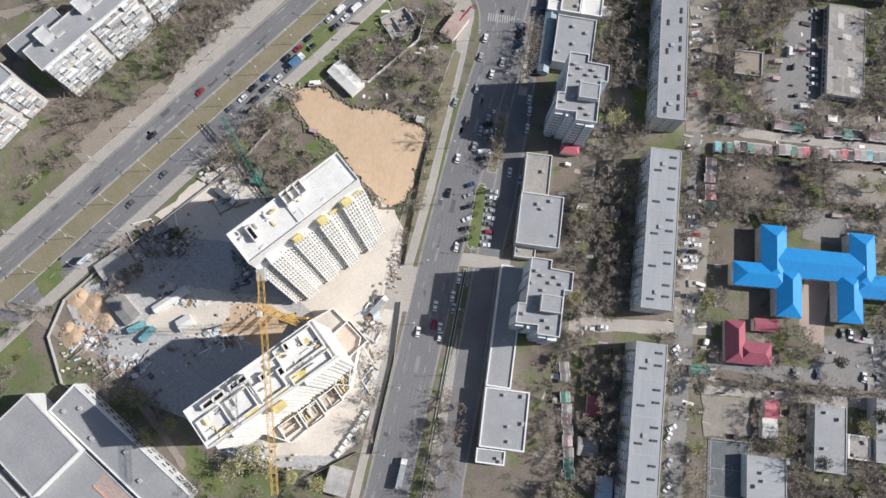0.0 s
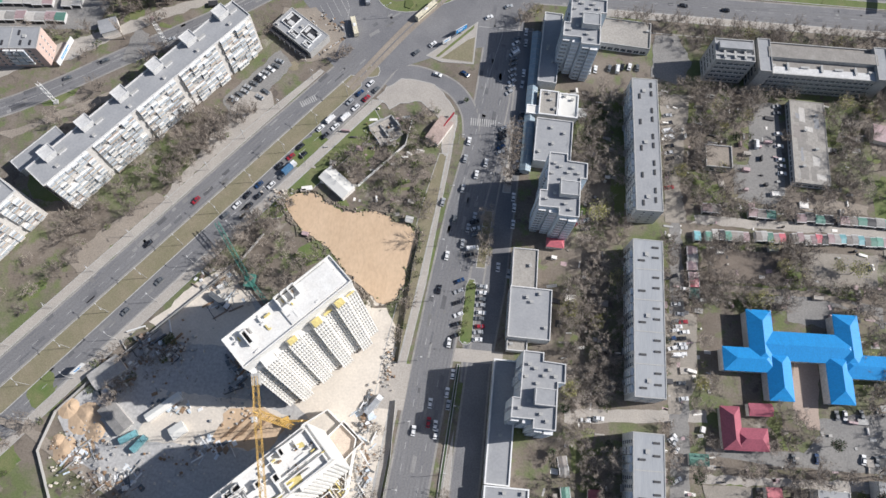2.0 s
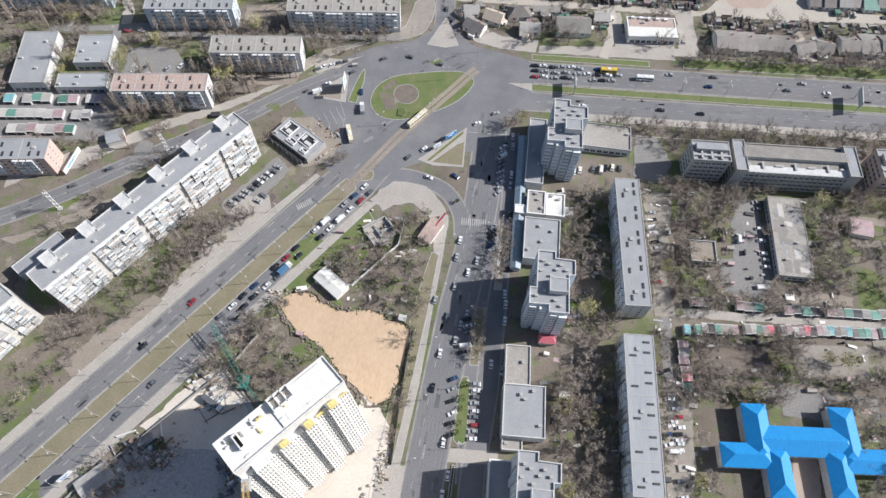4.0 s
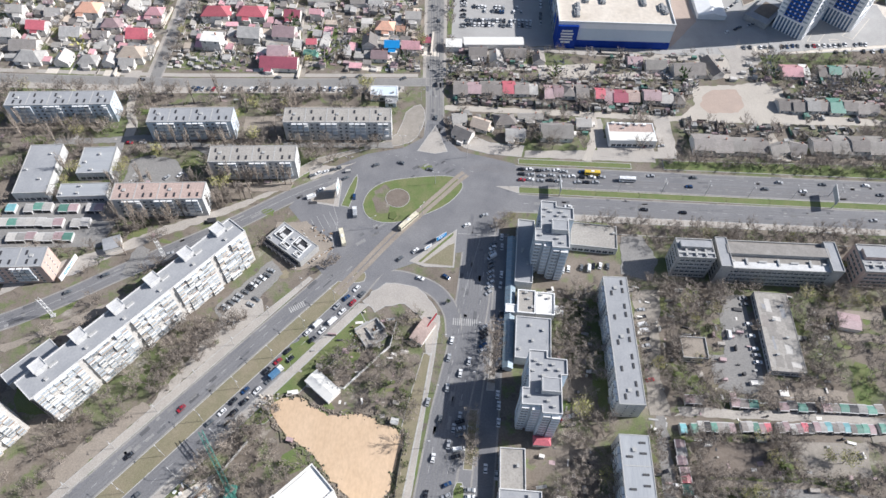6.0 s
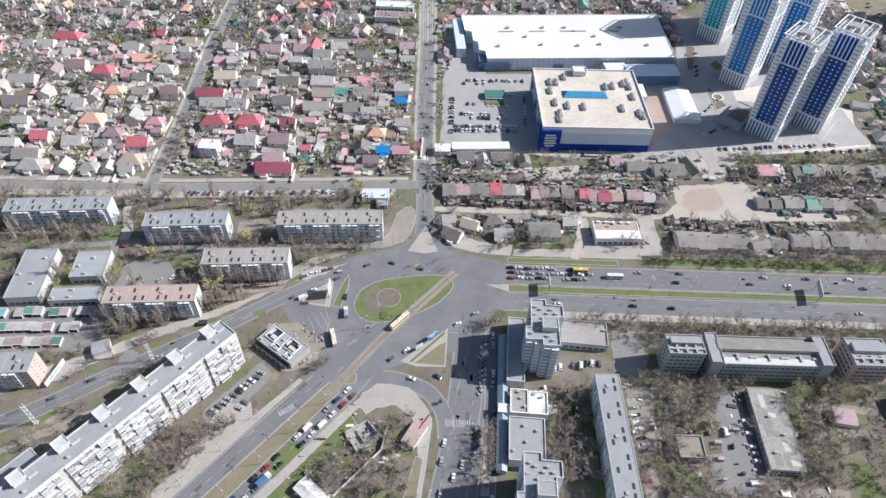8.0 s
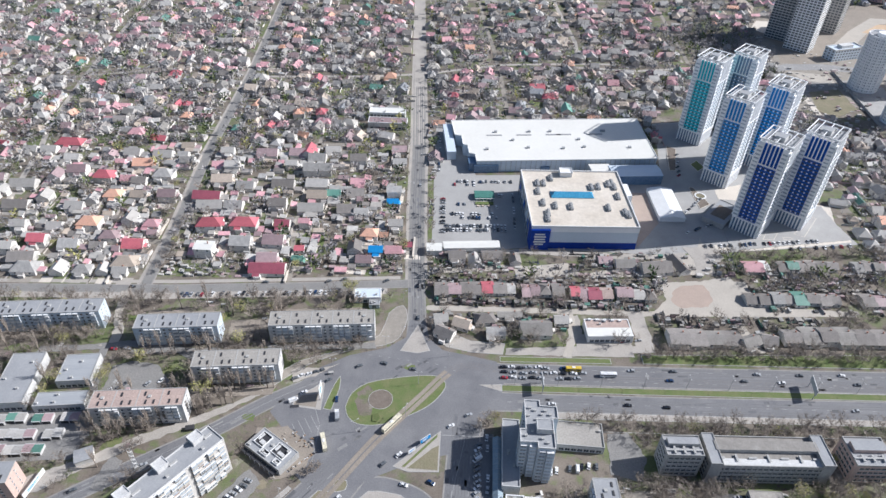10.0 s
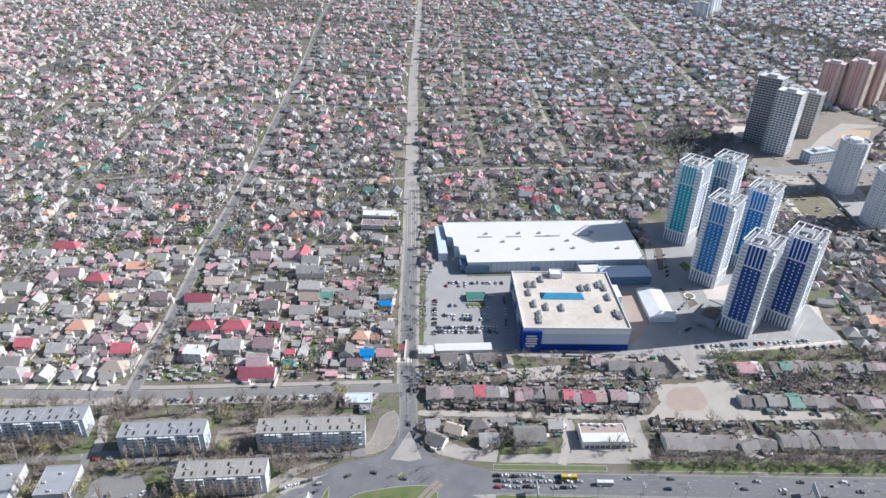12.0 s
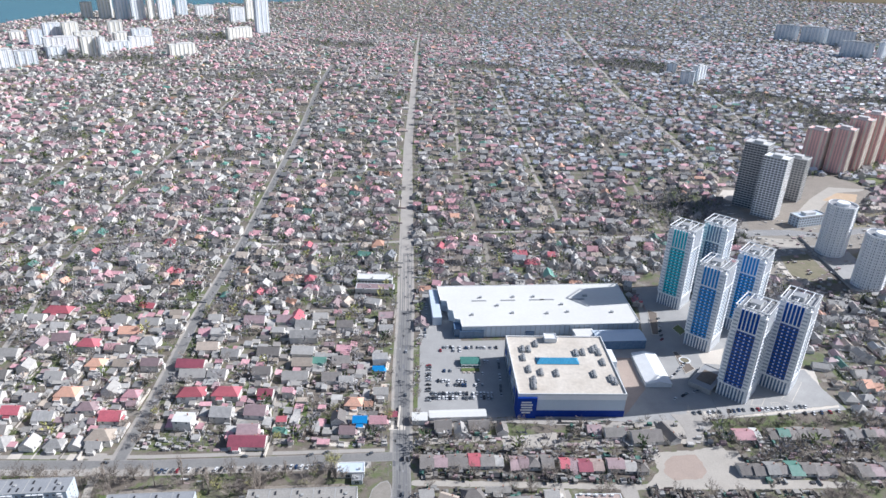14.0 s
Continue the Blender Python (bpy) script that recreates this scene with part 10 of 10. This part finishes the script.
count = 0
JOIN = {}
for x, y, a, s, k, first in PLACES:
    if first and count < 220:
        count += 1
        t = thing("tree" if k["name"] not in ("green bush", "bare scrub") else "bush", x, y, a, {"bare tree": "bare grey-brown deciduous tree on brown earth", "poplar": "slender bare poplar beside the flats", "green bush": "low bush in fresh green leaf", "bare scrub": "low bare scrub on rough ground"}.get(k["name"], k["name"] + " in the yard"), "tree" if k["name"] not in ("green bush", "bare scrub") else "bush", "trees of the quarter")
        t.matrix_basis = pose(x, y, 0, 0, 0, a) @ Matrix.Scale(s, 4)
        part("trunk", k["tm"], [], t), part("crown", k["cm"], [], t)
    else:
        JOIN.setdefault(id(k), (k, []))[1].append((x, y, a, s))


def joined(mb, spots, name, mats, label, category):
    """Many turned and scaled copies of one mesh builder as a single mesh."""
    V = np.array(mb.v)
    n = len(V)
    out = []
    for x, y, a, s in spots:
        c, q = math.cos(radians(a)) * s, math.sin(radians(a)) * s
        out.append(np.stack([x + c * V[:, 0] - q * V[:, 1], y + q * V[:, 0] + c * V[:, 1], V[:, 2] * s], 1))
    size = np.array([len(f) for f in mb.f])
    flat = np.array([i for f in mb.f for i in f])
    m = len(spots)
    me = bpy.data.meshes.new(name)
    me.vertices.add(n * m), me.loops.add(len(flat) * m), me.polygons.add(len(size) * m)
    me.vertices.foreach_set("co", np.concatenate(out).astype(np.float32).ravel())
    me.loops.foreach_set("vertex_index", (flat[None] + n * np.arange(m)[:, None]).ravel().astype(np.int32))
    start = np.concatenate([[0], np.cumsum(size)[:-1]])
    me.polygons.foreach_set("loop_start", (start[None] + len(flat) * np.arange(m)[:, None]).ravel().astype(np.int32))
    for mm in mats:
        me.materials.append(mm)
    me.polygons.foreach_set("material_index", np.tile(np.array(mb.m, dtype=np.int32), m))
    me.update(calc_edges=True)
    me.validate()
    return tagged(new(name, me), label, category, "", "stuff")


for k, spots in JOIN.values():
    nm = k["name"].replace(" ", "_").replace("-", "_")
    joined(k["c"], spots, "crowns_" + nm, [M["twig"], M[k["leaf"] or "twig"]], "crowns of many %ss between the houses" % k["name"], "trees")
    joined(k["t"], spots, "trunks_" + nm, [M["bark"]], "trunks of many %ss between the houses" % k["name"], "trees")

# the countless garden trees out to the horizon
def far_tree(seed, n, leaf=0):
    r = random.Random(seed)
    mb = MB()
    mb.tube((0, 0, 0), (0, 0, 2.5), 0.2, 0.14, 3)
    for _ in range(n):
        a, b = r.uniform(0, 6.283), r.uniform(0, 6.283)
        p = Vector((math.cos(a) * r.uniform(0, 2.3), math.sin(a) * r.uniform(0, 2.3), r.uniform(1.5, 5.5)))
        q = p + Vector((math.cos(a) * r.uniform(0.3, 1.6), math.sin(a) * r.uniform(0.3, 1.6), r.uniform(0, 1.8)))
        side = Vector((math.cos(b), math.sin(b), r.uniform(-0.5, 0.5))) * (0.42 if not leaf else 0.55)
        mb.face([p - side, p + side, q], 0)
    return mb


far_kinds = [(far_tree(1, 15), "hazy_twig"), (far_tree(2, 17), "hazy_twig"), (far_tree(3, 13), "hazy_twig"), (far_tree(4, 26, 1), "evergreen"), (far_tree(5, 26, 1), "bush"), (far_tree(6, 26, 1), "leaf")]
spots = {i: [] for i in range(len(far_kinds))}
fr = np.random.RandomState(5)
parts_ = []
for lo, hi, N in ((352, 900, 8200), (900, 1700, 10000), (1700, 3000, 5200), (3000, 5600, 3200)):
    y_ = np.sqrt(lo * lo + (hi * hi - lo * lo) * fr.rand(N))
    parts_.append(np.stack([(fr.rand(N) * 2 - 1) * (0.73 * y_ + 60), y_], 1))
for gx, gy, a_, b_, turn in GROVES:
    N = int(a_ * b_ * (0.085 if gy < 1700 else 0.05))
    u_, v_ = (fr.rand(2, N) * 2 - 1) * 1.15
    c_, s_ = math.cos(radians(turn)), math.sin(radians(turn))
    G_ = np.stack([gx + a_ * u_ * c_ - b_ * v_ * s_, gy + a_ * u_ * s_ + b_ * v_ * c_], 1)
    parts_.append(G_[in_grove(G_[:, 0], G_[:, 1])])
xx, yy = np.concatenate(parts_).T
ok = np_free(xx, yy, 1.6) & ~np_inside(xx, yy, SHORE)
for zone in ([(-6, 380), (200, 380), (200, 600), (-6, 600)], [(200, 395), (335, 405), (330, 640), (215, 640)], [(395, 770), (520, 760), (670, 960), (640, 1020), (540, 975), (410, 925)], [(396, 790), (595, 815), (529, 703), (492, 612), (446, 606), (413, 615), (386, 648), (392, 715)]):
    ok &= ~np_inside(xx, yy, zone)
for x, y, u in zip(xx[ok], yy[ok], fr.rand(ok.sum())):
    i = 0 if u < 0.31 else 1 if u < 0.62 else 2 if u < 0.90 else 3 if u < 0.94 else 4 if u < 0.985 else 5
    spots[i].append((x, y, u * 36000 % 360, (0.8 + (u * 977 % 1) * 1.15) * (1.08 if y < 1700 else 1.35 if y < 3000 else 2.2)))
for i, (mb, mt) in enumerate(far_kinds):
    joined(mb, spots[i], "garden_trees" if mt == "hazy_twig" else "garden_shrubs", [M[mt]], "countless bare garden trees between the houses" if mt == "hazy_twig" else "scattered green garden trees and shrubs", "trees")


# ---- street furniture ----
def lamp_meshes(h, arms):
    p = MB().tube((0, 0, 0), (0, 0, h), 0.13, 0.08, 6)
    a = MB()
    for s in arms:
        a.tube((0, 0, h - 0.3), (s * 1.8, 0, h + 0.3), 0.06, 0.05, 4)
    hd = MB().box(1.35, 2.25, -0.18, 0.18, h + 0.22, h + 0.42, bottom=True)
    return p.mesh("pole", [M["concrete"]]), a.mesh("arm", [M["steel"]]), hd.mesh("lamp_head", [M["panel"]])


LAMP = {1: lamp_meshes(9.5, (1,)), 2: lamp_meshes(10.5, (-1, 1))}


def lamp(x, y, ang, arms=1):
    t = thing("street_lamp", x, y, ang, "grey concrete street lamp on the verge", "street lamp", "street lamps")
    for nm, me in zip(("pole", "arm", "lamp_head"), LAMP[arms]):
        part(nm, me, [], t)
    if arms == 2:
        part("lamp_head", LAMP[arms][2], [], t, at=pose(0, 0, 0, 0, 0, 180))


for i in range(13):
    lamp(*sn(-150 + i * 21.5, -150.6), -37, 2)
for i in range(12):
    lamp(*sn(-150 + i * 23, -170.6), -37, 1)
    lamp(*sn(-140 + i * 23, -138.6), 143, 1)
for i in range(9):
    yv = -60 + i * 27
    lamp(-17 + (yv + 60) * 0.088, yv, 0, 1)
    lamp(6 + (yv + 60) * 0.075, yv + 8, 180, 1)
for i in range(14):
    lamp(50 + i * 26, 264 + i * 0.4, 90, 2)
for i in range(12):
    lamp(-20.5 - i * 1.35, 300 + i * 34, 0, 1)
for x, y, a in ((-41, 226, 30), (-14, 237, 60), (-60, 270, 0), (-30, 290, 0), (10, 285, 0), (-8, 262, 0)):
    lamp(x, y, a, 2)


def mast(x, y, h, label):
    t = thing("lattice_mast", x, y, 20, label, "mast", "lattice masts")
    part("frame", lattice(MB(), (0, 0, 0), (0, 0, h), 0.7, int(h / 1.6), 0.1), [M["white"]], t)
    part("footing", MB().box(-1.2, 1.2, -1.2, 1.2, 0, 0.6), [M["concrete"]], t)


mast(-198, 158, 17, "white lattice mast beside the street")
mast(-152.5, 198, 16, "white lattice mast beside the street")


def billboard(x, y, ang, w, h, z, face, label, posts=1):
    t = thing("billboard", x, y, ang, label, "billboard", "billboards")
    part("board", MB().box(-w / 2, w / 2, -0.2, 0.2, z, z + h, bottom=True), [M["panel"]], t)
    art = MB().box(-w / 2 + 0.15, w / 2 - 0.15, -0.24, -0.2, z + 0.15, z + h - 0.15)
    part("poster", art, [M[face]], t)
    part("bars", MB().box(-w * 0.3, w * 0.25, -0.27, -0.24, z + h * 0.55, z + h * 0.72).box(-w * 0.3, w * 0.1, -0.27, -0.24, z + h * 0.28, z + h * 0.42), [M["white"] if face != "white" else M["royal"]], t)
    for k in range(posts):
        u = 0 if posts == 1 else (k - 0.5) * w * 0.8
        part("post", MB().tube((u, 0, 0), (u, 0, z + 0.3), 0.22, 0.2, 6), [M["steel"]], t)


billboard(-2, 220.5, 40, 7, 3.2, 2.2, "royal", "blue and white billboard in the traffic island")
billboard(-9, 213, 40, 5, 2.6, 2.2, "white", "pale billboard in the traffic island")
billboard(66, 262, 90, 10, 4, 5.0, "dark", "large dark billboard over the avenue median", 2)
billboard(229, 266, 80, 13, 4.5, 5.0, "dark", "dark gantry sign over the avenue", 2)
billboard(*sn(-66, -138), 50, 6.2, 3.1, 4.5, "white", "white billboard beside the boulevard")
billboard(-64.5, 250, 88, 7, 8.5, 2.0, "white", "tall white sign board on the island", 2)
billboard(-200, 186, 80, 16, 3.4, 0.8, "white", "white board wall on the grass", 2)
for i in range(8):
    wr = thing("wrapped_pallet", -32 + i * 1.3, -36 + i * 2.6, 58, "white wrapped block pallet on the ground", "pallet", "pallets at the site")
    part("block_bale", MB().box(-1.1, 1.1, -1.0, 1.0, 0.2, 1.7), [M["white"]], wr)
    part("pallet", MB().box(-1.2, 1.2, -1.1, 1.1, 0, 0.2), [M["timber"]], wr)
for i in range(16):
    wr = thing("block_stack", -76 + (i % 8) * 2.4 - i * 0.1, -37.5 - (i // 8) * 2.2 - (i % 8) * 0.6, -20, "stack of pale blocks behind the site", "block stack", "stacked blocks")
    part("block_bale", MB().box(-1.0, 1.0, -0.8, 0.8, 0, 1.3 + 0.2 * (i % 3)), [M["white"]], wr)
tank = thing("excavator", -60, 17, 30, "yellow excavator arm beside the tower", "excavator")
part("arm", MB().tube((0, 0, 2), (6, -3, 5), 0.7, 0.6, 4).tube((6, -3, 5), (11, -5, 1.5), 0.6, 0.4, 4), [M["crane"]], tank)
part("cab", MB().box(-2, 1.5, -1.4, 1.4, 1, 3.4, bottom=True), [M["crane"]], tank)
part("tracks", MB().box(-2.4, 2.2, -1.7, -1, 0, 1).box(-2.4, 2.2, 1, 1.7, 0, 1), [M["dark"]], tank)
